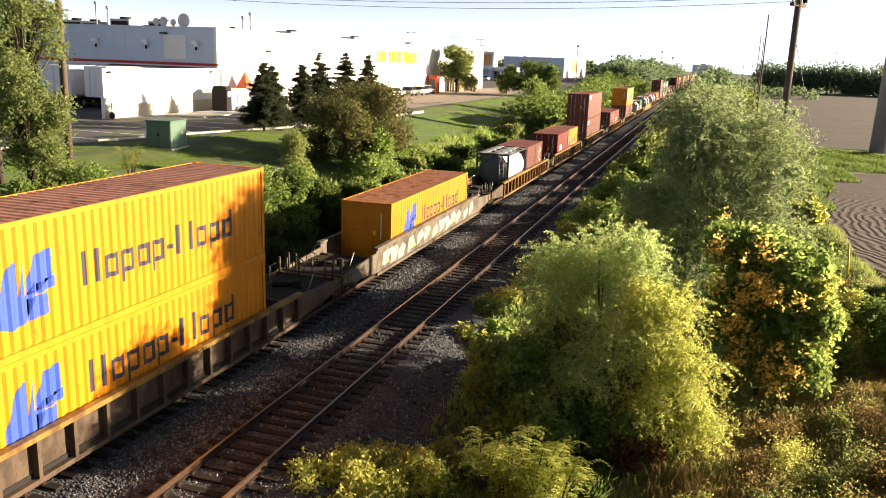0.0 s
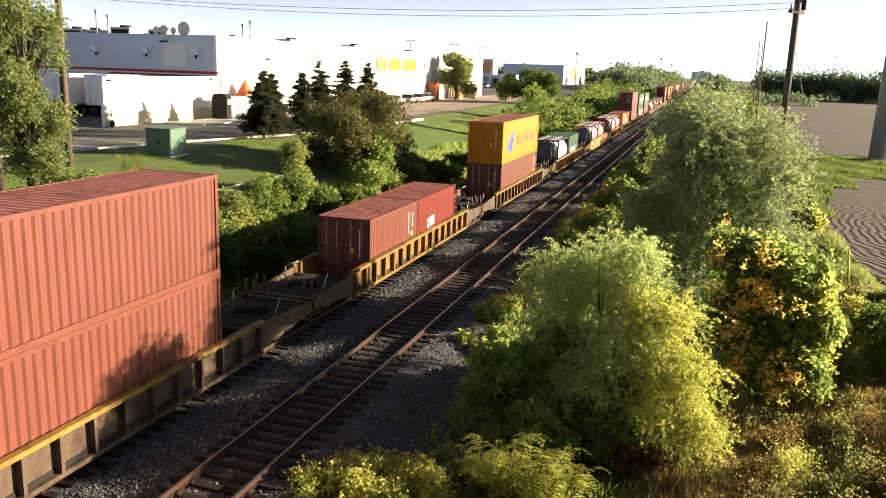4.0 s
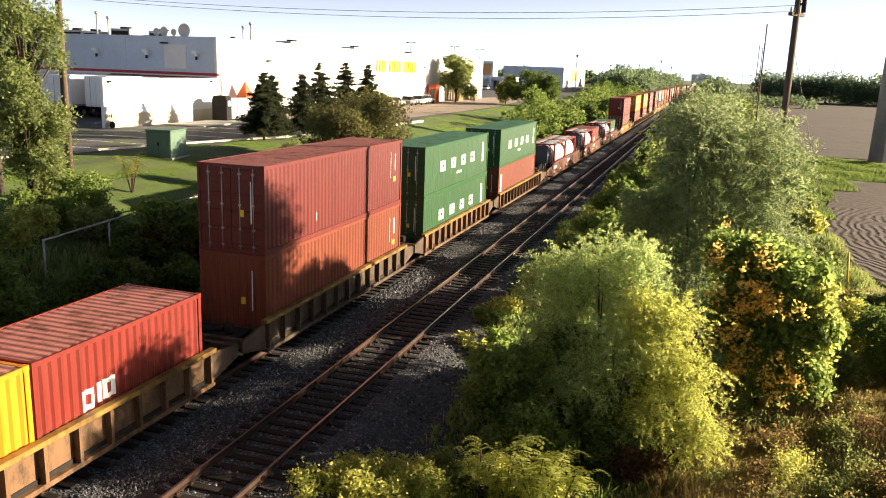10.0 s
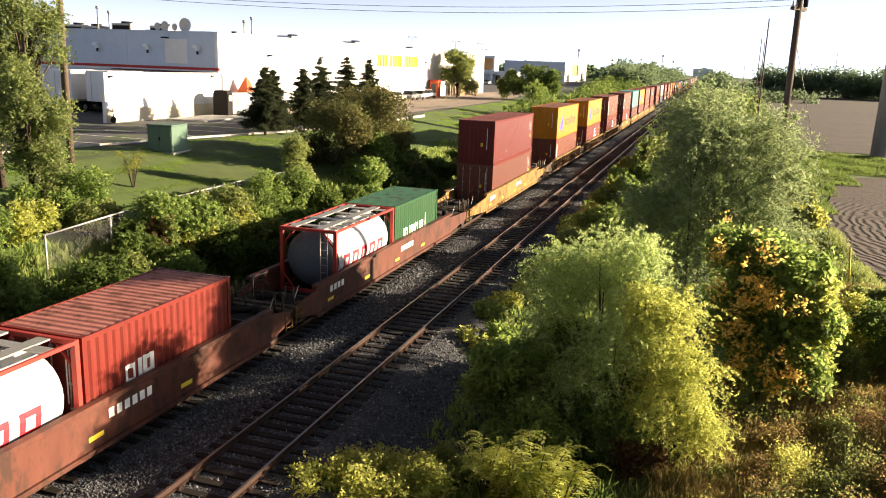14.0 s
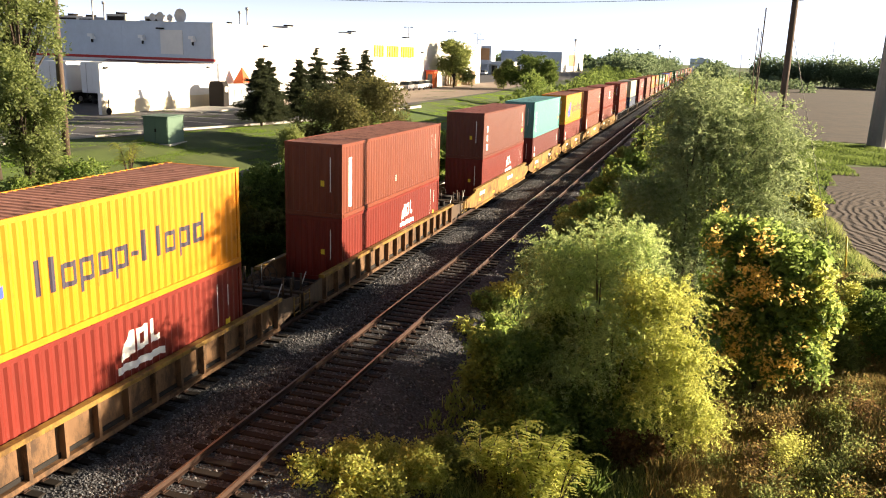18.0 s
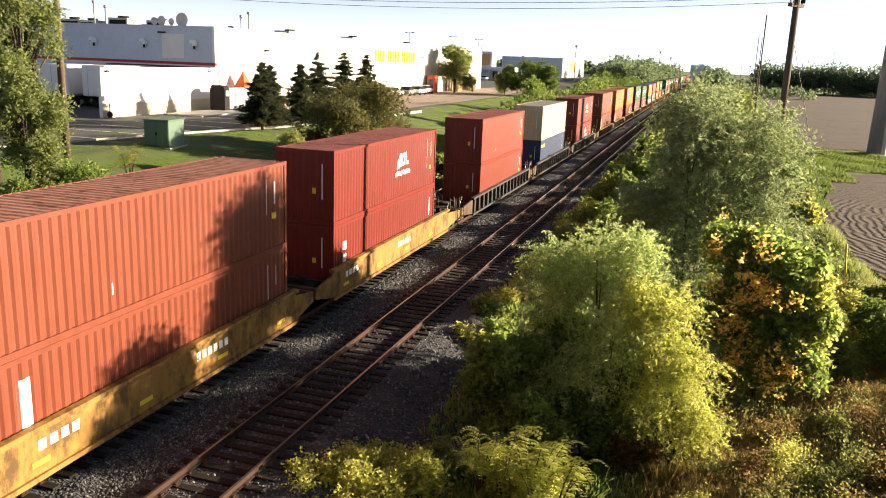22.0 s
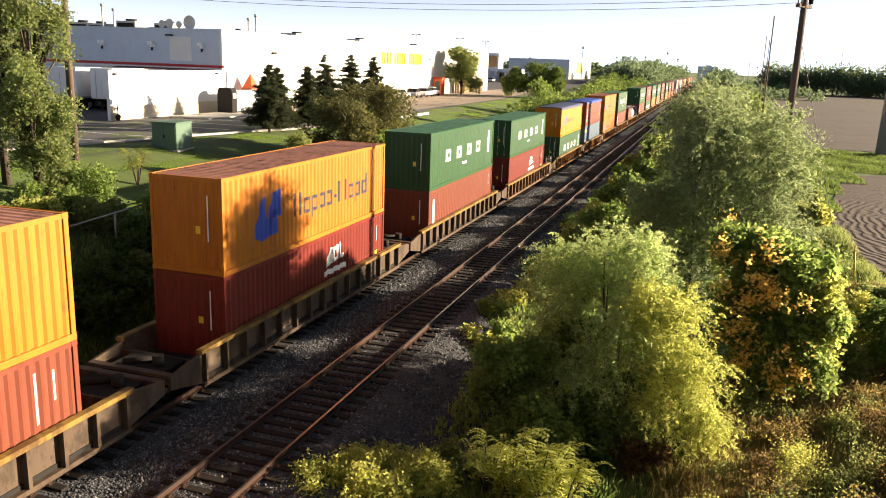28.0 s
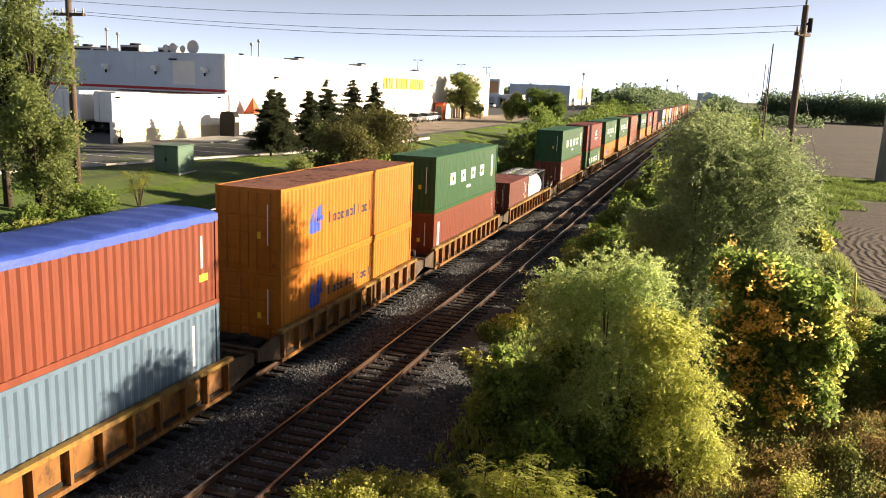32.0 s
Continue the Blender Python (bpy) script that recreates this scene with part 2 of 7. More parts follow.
def limb(bm, pts, radii, n=7):
    """A bent round bar through all the points, in one piece."""
    pts = [Vector(p) for p in pts]
    rings = []
    for i, p in enumerate(pts):
        d = (pts[min(i + 1, len(pts) - 1)] - pts[max(i - 1, 0)]).normalized()
        s = d.cross(Vector((0.31, 0.95, 0.02))).normalized()
        t = d.cross(s)
        rings.append([bm.verts.new(p + (s * math.cos(k * 2 * math.pi / n) + t * math.sin(k * 2 * math.pi / n)) * radii[i]) for k in range(n)])
    for a, b in zip(rings, rings[1:]):
        for k in range(n):
            bm.faces.new((a[k], a[(k + 1) % n], b[(k + 1) % n], b[k])).smooth = True
    bm.faces.new(rings[0][::-1])
    bm.faces.new(rings[-1])


def prism(bm, outline, axis, lo, hi, mat=0):
    """An outline of (a, b) pairs pushed from lo to hi along an axis."""
    def at(a, b, c):
        return (c, a, b) if axis == "x" else (a, c, b) if axis == "y" else (a, b, c)
    r0, r1 = [bm.verts.new(at(a, b, lo)) for a, b in outline], [bm.verts.new(at(a, b, hi)) for a, b in outline]
    n = len(outline)
    for f in [r0[::-1], r1] + [(r0[k], r0[(k + 1) % n], r1[(k + 1) % n], r1[k]) for k in range(n)]:
        bm.faces.new(f).material_index = mat


def fixed(bm):
    bmesh.ops.recalc_face_normals(bm, faces=bm.faces[:])
    return bm


def raw_mesh(name, verts, faces):
    """A mesh from arrays: verts (n, 3) and equal-sided faces (m, k)."""
    me = bpy.data.meshes.new(name)
    verts, faces = np.asarray(verts, np.float32), np.asarray(faces, np.int32)
    k = faces.shape[1]
    me.vertices.add(len(verts))
    me.vertices.foreach_set("co", verts.ravel())
    me.loops.add(faces.size)
    me.loops.foreach_set("vertex_index", faces.ravel())
    me.polygons.add(len(faces))
    me.polygons.foreach_set("loop_start", np.arange(0, faces.size, k, dtype=np.int32))
    me.polygons.foreach_set("loop_total", np.full(len(faces), k, np.int32))
    me.update(calc_edges=True)
    return me


# ---- ground ----
PROFILE = [(-4000, 3.8), (-22, 3.8), (-13, 2.2), (-11.5, 1.8), (-8.2, -0.75), (5.2, -0.80), (8, -1.1), (13, -0.6), (18, 0.0), (4000, 0.0)]


def height(x, y=0.0):
    for (a, za), (b, zb) in zip(PROFILE, PROFILE[1:]):
        if x <= b:
            k = (x - a) / (b - a)
            return za + (zb - za) * k
    return PROFILE[-1][1]


def build_ground():
    xs = sorted(set([-3000, -1200, -500, -200, -100, -60, 60, 100, 250, 600, 1500, 3000] + [x / 2 for x in range(-80, 81)]))
    ys = sorted(set([-900, -400, -100, -30] + [2 * k for k in range(-10, 80)] + [170, 190, 220, 260, 320, 400, 520, 700, 1000, 1600, 3500]))
    rng = np.random.default_rng(3)
    verts = []
    for y in ys:
        for x in xs:
            rough = 0.10 if (-40 < x < -8.4 or 4.6 < x < 40) and -20 < y < 160 else 0.0
            verts.append((x, y, height(x) + rough * (rng.random() - 0.5)))
    n = len(xs)
    faces = [(j * n + i, j * n + i + 1, (j + 1) * n + i + 1, (j + 1) * n + i) for j in range(len(ys) - 1) for i in range(n - 1)]
    m, nt, b = nodes_of("grassland")
    v = coords(nt)
    big, mid, fine = noise_of(nt, 0.06, v, 4), noise_of(nt, 0.9, v, 5), noise_of(nt, 14, v, 4)
    col = mixed(nt, ramp(nt, big, [(0.4, (0, 0, 0)), (0.62, (1, 1, 1))]), ramp(nt, mid, [(0.3, (0.05, 0.095, 0.011)), (0.7, (0.09, 0.15, 0.0225))]), ramp(nt, mid, [(0.3, (0.05, 0.075, 0.012)), (0.7, (0.085, 0.115, 0.0225))]))
    col = mixed(nt, ramp(nt, fine, [(0.35, (0.14, 0.14, 0.14)), (0.7, (0, 0, 0))]), col, (0.0225, 0.04, 0.008))
    nt.links.new(col, b.inputs["Base Color"])
    b.inputs["Roughness"].default_value = 0.9
    bumped(nt, b, fine, 0.4, 0.04)
    g = put("ground", raw_mesh("ground", verts, faces), m)
    tagged(g, "mown and rough grass ground along a railway cutting", "ground", kind="structure")


def sheet(name, outline, z, material, label, lift=0.02):
    bm = bmesh.new()
    bm.faces.new([bm.verts.new((x, y, z + lift)) for x, y in outline])
    ob = part(name, bm, material)
    return tagged(ob, label, name.replace("_", " "), kind="structure")


M_ASPHALT = surface("asphalt", (0.084, 0.084, 0.0888), 0.9, vary=0.18, big=0.25, small=20, dirt=(0.12, 0.117, 0.114), dirt_at=0.55)
# Tan paints sunlight into the bright part of the same paving.
M_LOT = surface("sunlit_lot", (0.252, 0.204, 0.168), 0.9, vary=0.12, big=0.2, small=18)


def stubble_material():
    m, nt, b = nodes_of("bare_soil")
    v = coords(nt, (1, 0.35, 1))
    n, far, streak = noise_of(nt, 0.35, v, 7, 0.7), noise_of(nt, 0.03, v, 3), noise_of(nt, 0.5, coords(nt, (0.06, 0.5, 1)), 5, 0.65)
    col = ramp(nt, n, [(0.3, (0.022, 0.015, 0.009)), (0.7, (0.060, 0.040, 0.024))])
    col = mixed(nt, ramp(nt, far, [(0.4, (0, 0, 0)), (0.65, (0.5, 0.5, 0.5))]), col, (0.040, 0.028, 0.016))
    col = mixed(nt, ramp(nt, streak, [(0.5, (0, 0, 0)), (0.66, (0.7, 0.7, 0.7))]), col, (0.016, 0.011, 0.007))
    nt.links.new(col, b.inputs["Base Color"])
    b.inputs["Roughness"].default_value = 0.95
    bumped(nt, b, n, 0.6, 0.2)
    return m


def field_material():
    m, nt, b = nodes_of("ploughed_soil")
    v = coords(nt)
    shift = nt.nodes.new("ShaderNodeMapping")
    shift.inputs["Location"].default_value = (-44, -56, 0)
    nt.links.new(v, shift.inputs["Vector"])
    w = nt.nodes.new("ShaderNodeTexWave")
    w.inputs["Scale"].default_value, w.inputs["Distortion"].default_value, w.inputs["Detail"].default_value = 0.55, 14.0, 7.0
    w.inputs["Detail Scale"].default_value = 0.45
    w.wave_type, w.rings_direction = "RINGS", "Z"
    nt.links.new(shift.outputs["Vector"], w.inputs["Vector"])
    n = noise_of(nt, 2.2, v, 6)
    far = noise_of(nt, 0.05, v, 3)
    col = ramp(nt, n, [(0.3, (0.030, 0.019, 0.013)), (0.7, (0.072, 0.047, 0.032))])
    col = mixed(nt, ramp(nt, w.outputs["Fac"], [(0.1, (0.3, 0.3, 0.3)), (0.45, (0, 0, 0))]), col, (0.022, 0.014, 0.010))
    col = mixed(nt, ramp(nt, far, [(0.4, (0.000, 0.000, 0.000)), (0.65, (0.186, 0.186, 0.186))]), col, (0.089, 0.061, 0.041))
    nt.links.new(col, b.inputs["Base Color"])
    b.inputs["Roughness"].default_value = 0.95
    bumped(nt, b, mixed(nt, 0.5, n, w.outputs["Color"]), 0.6, 0.15)
    return m


TRAIN_X = -4.32


def rail_outline():
    half = [(0.0, 0.0), (0.034, -0.002), (0.036, -0.03), (0.010, -0.045), (0.009, -0.13), (0.07, -0.15), (0.07, -0.162)]
    return half + [(-a, b) for a, b in half[:0:-1]]


def build_track(name, x, detailed):
    """One track: two rails on timber ties; the ties near the camera are parts."""
    tr = root(name, pose(x, 0, 0))
    tagged(tr, "straight railway track, rusty rails on dark timber ties in ballast", "railway track", group="railway tracks", kind="structure")
    for side in (-0.7525, 0.7525):
        bm = bmesh.new()
        prism(bm, [(side + a, b) for a, b in rail_outline()], "y", -720, 1100, 0)
        fixed(bm)
        for f in bm.faces:
            if f.normal.z > 0.9 and f.calc_center_median().z > -0.01:
                f.material_index = 1
        part("rail", bm, [M_RAIL, M_RAILHEAD], tr)
    bm = beveled(boxes((-1.28, 1.28, -0.115, 0.115, -0.36, -0.165)), 0.015)
    tie = bpy.data.meshes.new("tie")
    bm.to_mesh(tie)
    bm.free()
    tie.materials.append(M_TIE)
    rng = random.Random(5 if detailed else 6)
    lo, hi = (9.0, 150.0) if detailed else (9.0, 30.0)
    far = bmesh.new()
    plates = bmesh.new()
    y = -40.0
    while y < 330:
        if lo < y < hi:
            ob = new("tie", tie)
            ob.parent = tr
            ob.matrix_basis = pose(rng.uniform(-0.04, 0.04), y, rng.uniform(-0.012, 0.008), 0, 0, rng.uniform(-1.2, 1.2))
            for side in (-0.7525, 0.7525):
                box(plates, side - 0.17, side + 0.17, y - 0.09, y + 0.09, -0.175, -0.155)
                for dx in (-0.105, 0.105):
                    box(plates, side + dx - 0.02, side + dx + 0.02, y - 0.05, y + 0.05, -0.16, -0.125)
        else:
            box(far, -1.28, 1.28, y - 0.11, y + 0.11, -0.36, -0.167)
        y += 0.53
    ob = part("ties_far", far, M_TIE, tr)
    ob["kind"] = "stuff"
    part("tie_plates", plates, M_RAIL, tr)["kind"] = "stuff"
    if detailed:
        bars = bmesh.new()
        for side in (-0.7525, 0.7525):
            for yy in (17.9, 22.3, 28.8, 41.0, 60.0):
                for dx in (-0.035, 0.035):
                    box(bars, side + dx - 0.015, side + dx + 0.015, yy - 0.45 + side, yy + 0.45 + side, -0.12, -0.035)
        part("joint_bars", bars, M_RAIL, tr, "rusty bolted rail joint bars")
    return tr


def build_ballast():
    m, nt, b = nodes_of("ballast_stone")
    v = coords(nt)
    vo = nt.nodes.new("ShaderNodeTexVoronoi")
    vo.inputs["Scale"].default_value = 17
    nt.links.new(v, vo.inputs["Vector"])
    n = noise_of(nt, 0.5, v, 4)
    col = ramp(nt, vo.outputs["Color"], [(0.1, (0.020, 0.020, 0.021)), (0.6, (0.042, 0.046, 0.054)), (1.0, (0.128, 0.135, 0.152))])
    col = mixed(nt, ramp(nt, n, [(0.4, (0.000, 0.000, 0.000)), (0.7, (0.405, 0.405, 0.405))]), col, (0.057, 0.057, 0.061))
    nt.links.new(col, b.inputs["Base Color"])
    b.inputs["Roughness"].default_value = 0.9
    bumped(nt, b, vo.outputs["Distance"], 0.9, 0.05)
    prof = [(-8.4, -0.8), (-7.2, -0.34), (-6.0, -0.21), (-2.6, -0.21), (-2.1, -0.27), (-1.7, -0.25), (-1.35, -0.21), (1.4, -0.21), (1.9, -0.26), (3.0, -0.66), (4.3, -0.74), (5.3, -0.86)]
    ys = [-720, -40] + [k * 0.5 for k in range(0, 160)] + [100, 140, 200, 300, 500, 1100]
    rng = np.random.default_rng(8)
    verts = [(x + (0.08 * rng.standard_normal() if 0 <= y < 80 else 0), y, z + (0.012 * rng.standard_normal() if 0 <= y < 80 else 0)) for y in ys for x, z in prof]
    k = len(prof)
    faces = [(j * k + i, j * k + i + 1, (j + 1) * k + i + 1, (j + 1) * k + i) for j in range(len(ys) - 1) for i in range(k - 1)]
    bed = put("ballast_bed", raw_mesh("ballast_bed", verts, faces), m)
    tagged(bed, "grey crushed stone ballast bed under two tracks", "ballast", kind="structure")
    # loose stones
    count = 50000
    y = 8 + 62 * rng.random(count) ** 1.7
    x = np.where(rng.random(count) < 0.62, rng.uniform(-2.9, -0.95, count), np.where(rng.random(count) < 0.75, rng.uniform(0.95, 4.9, count), rng.uniform(-0.65, 0.65, count)))
    z = np.interp(x, [p[0] for p in prof], [p[1] for p in prof]) - 0.008
    size = rng.uniform(0.022, 0.05, count) * (1 + 0.012 * y)
    octa = np.array([(1, 0, 0), (0, 1, 0), (-1, 0, 0), (0, -1, 0), (0, 0, 1), (0, 0, -1)], float)
    tri = np.array([(0, 1, 4), (1, 2, 4), (2, 3, 4), (3, 0, 4), (1, 0, 5), (2, 1, 5), (3, 2, 5), (0, 3, 5)])
    jit = octa[None] * rng.uniform(0.55, 1.25, (count, 6, 1)) + rng.normal(0, 0.18, (count, 6, 3))
    a = rng.uniform(0, 6.28, count)
    rot = np.stack([np.stack([np.cos(a), -np.sin(a), 0 * a], -1), np.stack([np.sin(a), np.cos(a), 0 * a], -1), np.stack([0 * a, 0 * a, 1 + 0 * a], -1)], 1)
    vv = np.einsum("nij,nkj->nki", rot, jit) * size[:, None, None] + np.stack([x, y, z], -1)[:, None]
    ff = tri[None] + 6 * np.arange(count)[:, None, None]
    sm, nt, b = nodes_of("ballast_pieces")
    geo = nt.nodes.new("ShaderNodeNewGeometry")
    nt.links.new(ramp(nt, geo.outputs["Random Per Island"], [(0.0, (0.024, 0.024, 0.024)), (0.5, (0.057, 0.062, 0.071)), (0.85, (0.121, 0.128, 0.142)), (1.0, (0.270, 0.270, 0.270))]), b.inputs["Base Color"])
    b.inputs["Roughness"].default_value = 0.85
    st = put("ballast_stones", raw_mesh("ballast_stones", vv.reshape(-1, 3), ff.reshape(-1, 3)), sm)
    tagged(st, "loose grey crushed stones between and beside the tracks", "gravel", kind="stuff")


build_ground()
build_ballast()
build_track("railway_track", 0.0, True)
build_track("railway_track", TRAIN_X, False)


# ---- the train ----
DEPTH, PITCH = 0.036, 0.278


def corr(s):
    """How far the corrugated sheet lies behind its outer face, s metres along it."""
    p = (s % PITCH) / PITCH
    return 0.0 if p < 0.26 else DEPTH * (p - 0.26) / 0.24 if p < 0.5 else DEPTH if p < 0.76 else DEPTH * (1 - (p - 0.76) / 0.24)


def breaks(a, b):
    out, k = [a, b], int(a / PITCH) - 1
    while k * PITCH < b:
        out += [s for s in (PITCH * (k + q) for q in (0.0, 0.26, 0.5, 0.76)) if a < s < b]
        k += 1
    return sorted(out)


def corrugated(length, z0, z1, face_x, sign):
    """A corrugated wall along y; sign: which way it faces."""
    bm = bmesh.new()
    ss = breaks(0.12, length - 0.12)
    lo = [bm.verts.new((face_x - sign * (0.012 + corr(s)), s, z0)) for s in ss]
    hi = [bm.verts.new((face_x - sign * (0.012 + corr(s)), s, z1)) for s in ss]
    for k in range(len(ss) - 1):
        q = (lo[k], lo[k + 1], hi[k + 1], hi[k])
        bm.faces.new(q if sign > 0 else q[::-1])
    return bm


def mark(bm, face_x, quads):
    """Painted patches that follow the corrugation: (s0, s1, bottom at s0 and s1, top at s0 and s1)."""
    for s0, s1, b0, b1, t0, t1 in quads:
        ss = breaks(s0, s1)
        k = [(s - s0) / (s1 - s0) for s in ss]
        lo = [bm.verts.new((face_x - 0.012 - corr(s) + 0.004, s, b0 + (b1 - b0) * q)) for s, q in zip(ss, k)]
        hi = [bm.verts.new((face_x - 0.012 - corr(s) + 0.004, s, t0 + (t1 - t0) * q)) for s, q in zip(ss, k)]
        for i in range(len(ss) - 1):
            bm.faces.new((lo[i], lo[i + 1], hi[i + 1], hi[i]))


def flat(s0, s1, z0, z1, lean=0.0):
    return (s0, s1, z0, z0 + lean, z1, z1 + lean)


def ring(s0, s1, z0, z1, w=0.13, lean=0.0):
    """A hollow block the size of a letter."""
    return [flat(s0, s0 + w, z0, z1), flat(s1 - w, s1, z0 + lean, z1 + lean), (s0 + w, s1 - w, z0, z0 + lean, z0 + w, z0 + w + lean), (s0 + w, s1 - w, z1 - w, z1 - w + lean, z1, z1 + lean)]


def word(s0, s1, z0, z1, count, gap=0.3, tall=(), w=0.0):
    """A row of plain blocks, the size of letters; tall ones are single bars."""
    step, out = (s1 - s0) / count, []
    w = w or 0.24 * step
    for i in range(count):
        a = s0 + i * step
        if i in tall:
            out.append(flat(a + 0.1 * step, a + 0.1 * step + w, z0, z1 + (z1 - z0) * 0.45))
        else:
            out.append(ring(a, a + (1 - gap) * step, z0, z1, w))
    return out


def emblem(a, z, wide=1.62, tall=1.5):
    """A slanted blue emblem of two leaning blades and a foot."""
    ks, kz = wide / 1.5, tall
    q = lambda s0, s1, b0, b1, t0, t1: (a + s0 * ks, a + s1 * ks, z + b0 * kz, z + b1 * kz, z + t0 * kz, z + t1 * kz)
    return [q(0.0, 0.34, 0.10, 0.0, 0.34, 0.90), q(0.34, 0.56, 0.0, 0.03, 0.90, 0.95), q(0.56, 0.72, 0.03, 0.06, 0.42, 0.95), q(0.72, 0.98, 0.06, 0.40, 0.42, 0.62), q(0.78, 1.02, 0.44, 0.44, 0.64, 0.98), q(1.02, 1.42, 0.44, 0.60, 0.98, 1.03), q(0.76, 1.3, 0.06, 0.08, 0.38, 0.40), q(1.02, 1.5, 0.40, 0.46, 0.56, 0.62)]


def livery(kind, length, h):
    """The painted marks on a side: (material, patches)."""
    if kind == "logo_word":
        return [("blue", [emblem(length * 0.17, h * 0.36, 1.0, 1.0)]), ("black", word(length * 0.29, length * 0.62, h * 0.45, h * 0.55, 11, 0.26, (0, 6, 7, 10), 0.085))]
    if kind == "logo_word_big":
        bars = []
        for i, s0 in enumerate((4.26, 5.0, 5.56, 6.16, 6.72, 7.3, 7.72, 8.3, 8.62, 9.24, 9.9)):
            if i == 5:
                bars.append(flat(s0, s0 + 0.27, 1.27, 1.39))
            elif i == 0:
                bars += [flat(s0, s0 + 0.15, 1.06, 1.86), flat(s0 + 0.42, s0 + 0.57, 1.06, 1.86)]
            elif i in (6, 7):
                bars.append(flat(s0, s0 + 0.15, 1.06, 1.86))
            else:
                bars.append(ring(s0, s0 + 0.48, 1.06, 1.62, 0.12) + ([flat(s0, s0 + 0.12, 0.84, 1.06)] if i in (2, 4, 9) else [flat(s0 + 0.36, s0 + 0.48, 1.62, 1.86)] if i == 10 else []))
        return [("blue", [emblem(1.84, 0.62)]), ("black", bars)]
    if kind == "logo_word_short":
        return [("blue", [emblem(0.5, 0.6, 1.1, 1.05)]), ("black", word(2.1, 5.3, 1.1, 1.5, 9, 0.28, (0, 5, 8)))]
    if kind == "four_blocks":
        z0, z1 = h * 0.42, h * 0.64
        out = []
        for i in range(4):
            out.append(ring(length * (0.22 + 0.155 * i), length * (0.22 + 0.155 * i) + 0.82, z0, z1, 0.2))
        return [("white", out + [flat(length * 0.47, length * 0.53, h * 0.27, h * 0.32), flat(length * 0.90, length * 0.93, h * 0.34, h * 0.80)])]
    if kind == "four_blocks_short":
        return [("white", word(1.3, 4.9, 0.7, 1.35, 5, 0.25, (4,), 0.16))]
    if kind == "white_mark":
        a, z = length * 0.55, h * 0.34
        top = [[(a, a + 0.34, z + 0.42, z + 0.5, z + 0.56, z + 1.12), (a + 0.34, a + 0.52, z + 0.5, z + 0.52, z + 1.12, z + 1.14)], ring(a + 0.6, a + 1.05, z + 0.52, z + 1.1, 0.15, 0.04), [flat(a + 1.14, a + 1.3, z + 0.56, z + 1.18), flat(a + 1.3, a + 1.55, z + 0.56, z + 0.72)]]
        wave = [(a - 0.1 + 0.3 * i, a + 0.2 + 0.3 * i, z + 0.10 + 0.05 * (i % 2), z + 0.15 - 0.05 * (i % 2), z + 0.30 + 0.05 * (i % 2), z + 0.35 - 0.05 * (i % 2)) for i in range(6)]
        return [("white", top + [wave]),
                ("white", [flat(length - 1.3, length - 1.22, h * 0.35, h * 0.85), flat(length - 0.75, length - 0.68, h * 0.55, h * 0.8)]), ("yellow", [flat(length - 0.85, length - 0.6, h * 0.32, h * 0.39)])]
    if kind == "upright_marks":
        return [("white", [flat(0.95, 1.30, h * (0.16 + 0.2 * i), h * (0.30 + 0.2 * i)) for i in range(3)] + [flat(length - 0.8, length - 0.72, h * 0.45, h * 0.8)]), ("yellow", [flat(length - 0.85, length - 0.5, h * 0.30, h * 0.38)])]
    if kind == "white_stripe":
        return [("white", [flat(0.75, 1.05, h * 0.12, h * 0.80), flat(length - 1.25, length - 1.17, h * 0.4, h * 0.85), flat(length - 0.75, length - 0.66, h * 0.55, h * 0.82), flat(length * 0.48, length * 0.487, h * 0.24, h * 0.34)])]
    if kind == "corner_plate":
        return [("white", [flat(0.9, 2.1, h * 0.76, h * 0.92)]), ("blue", [flat(1.0, 2.0, h * 0.79, h * 0.83)])]
    if kind == "yellow_mark":
        return [("yellow", word(0.45, 2.1, h * 0.74, h * 0.84, 5, 0.2, (), 0.09)), ("white", [flat(length - 1.2, length - 1.12, h * 0.4, h * 0.85)])]
    if kind == "word_short":
        return [("white", [ring(1.4, 1.8, 0.9, 1.4, 0.12), flat(1.9, 2.02, 0.95, 1.45), ring(2.1, 2.5, 0.95, 1.45, 0.12), flat(1.4, 2.5, 0.7, 0.8)])]
    if kind == "small_marks":
        return [("white", [flat(length - 1.3, length - 1.22, h * 0.45, h * 0.85), flat(length - 0.8, length - 0.72, h * 0.55, h * 0.8), flat(length * 0.3, length * 0.305, h * 0.2, h * 0.3)]), ("yellow", [flat(length - 0.9, length - 0.6, h * 0.38, h * 0.45)])]
    return []


templates = {}


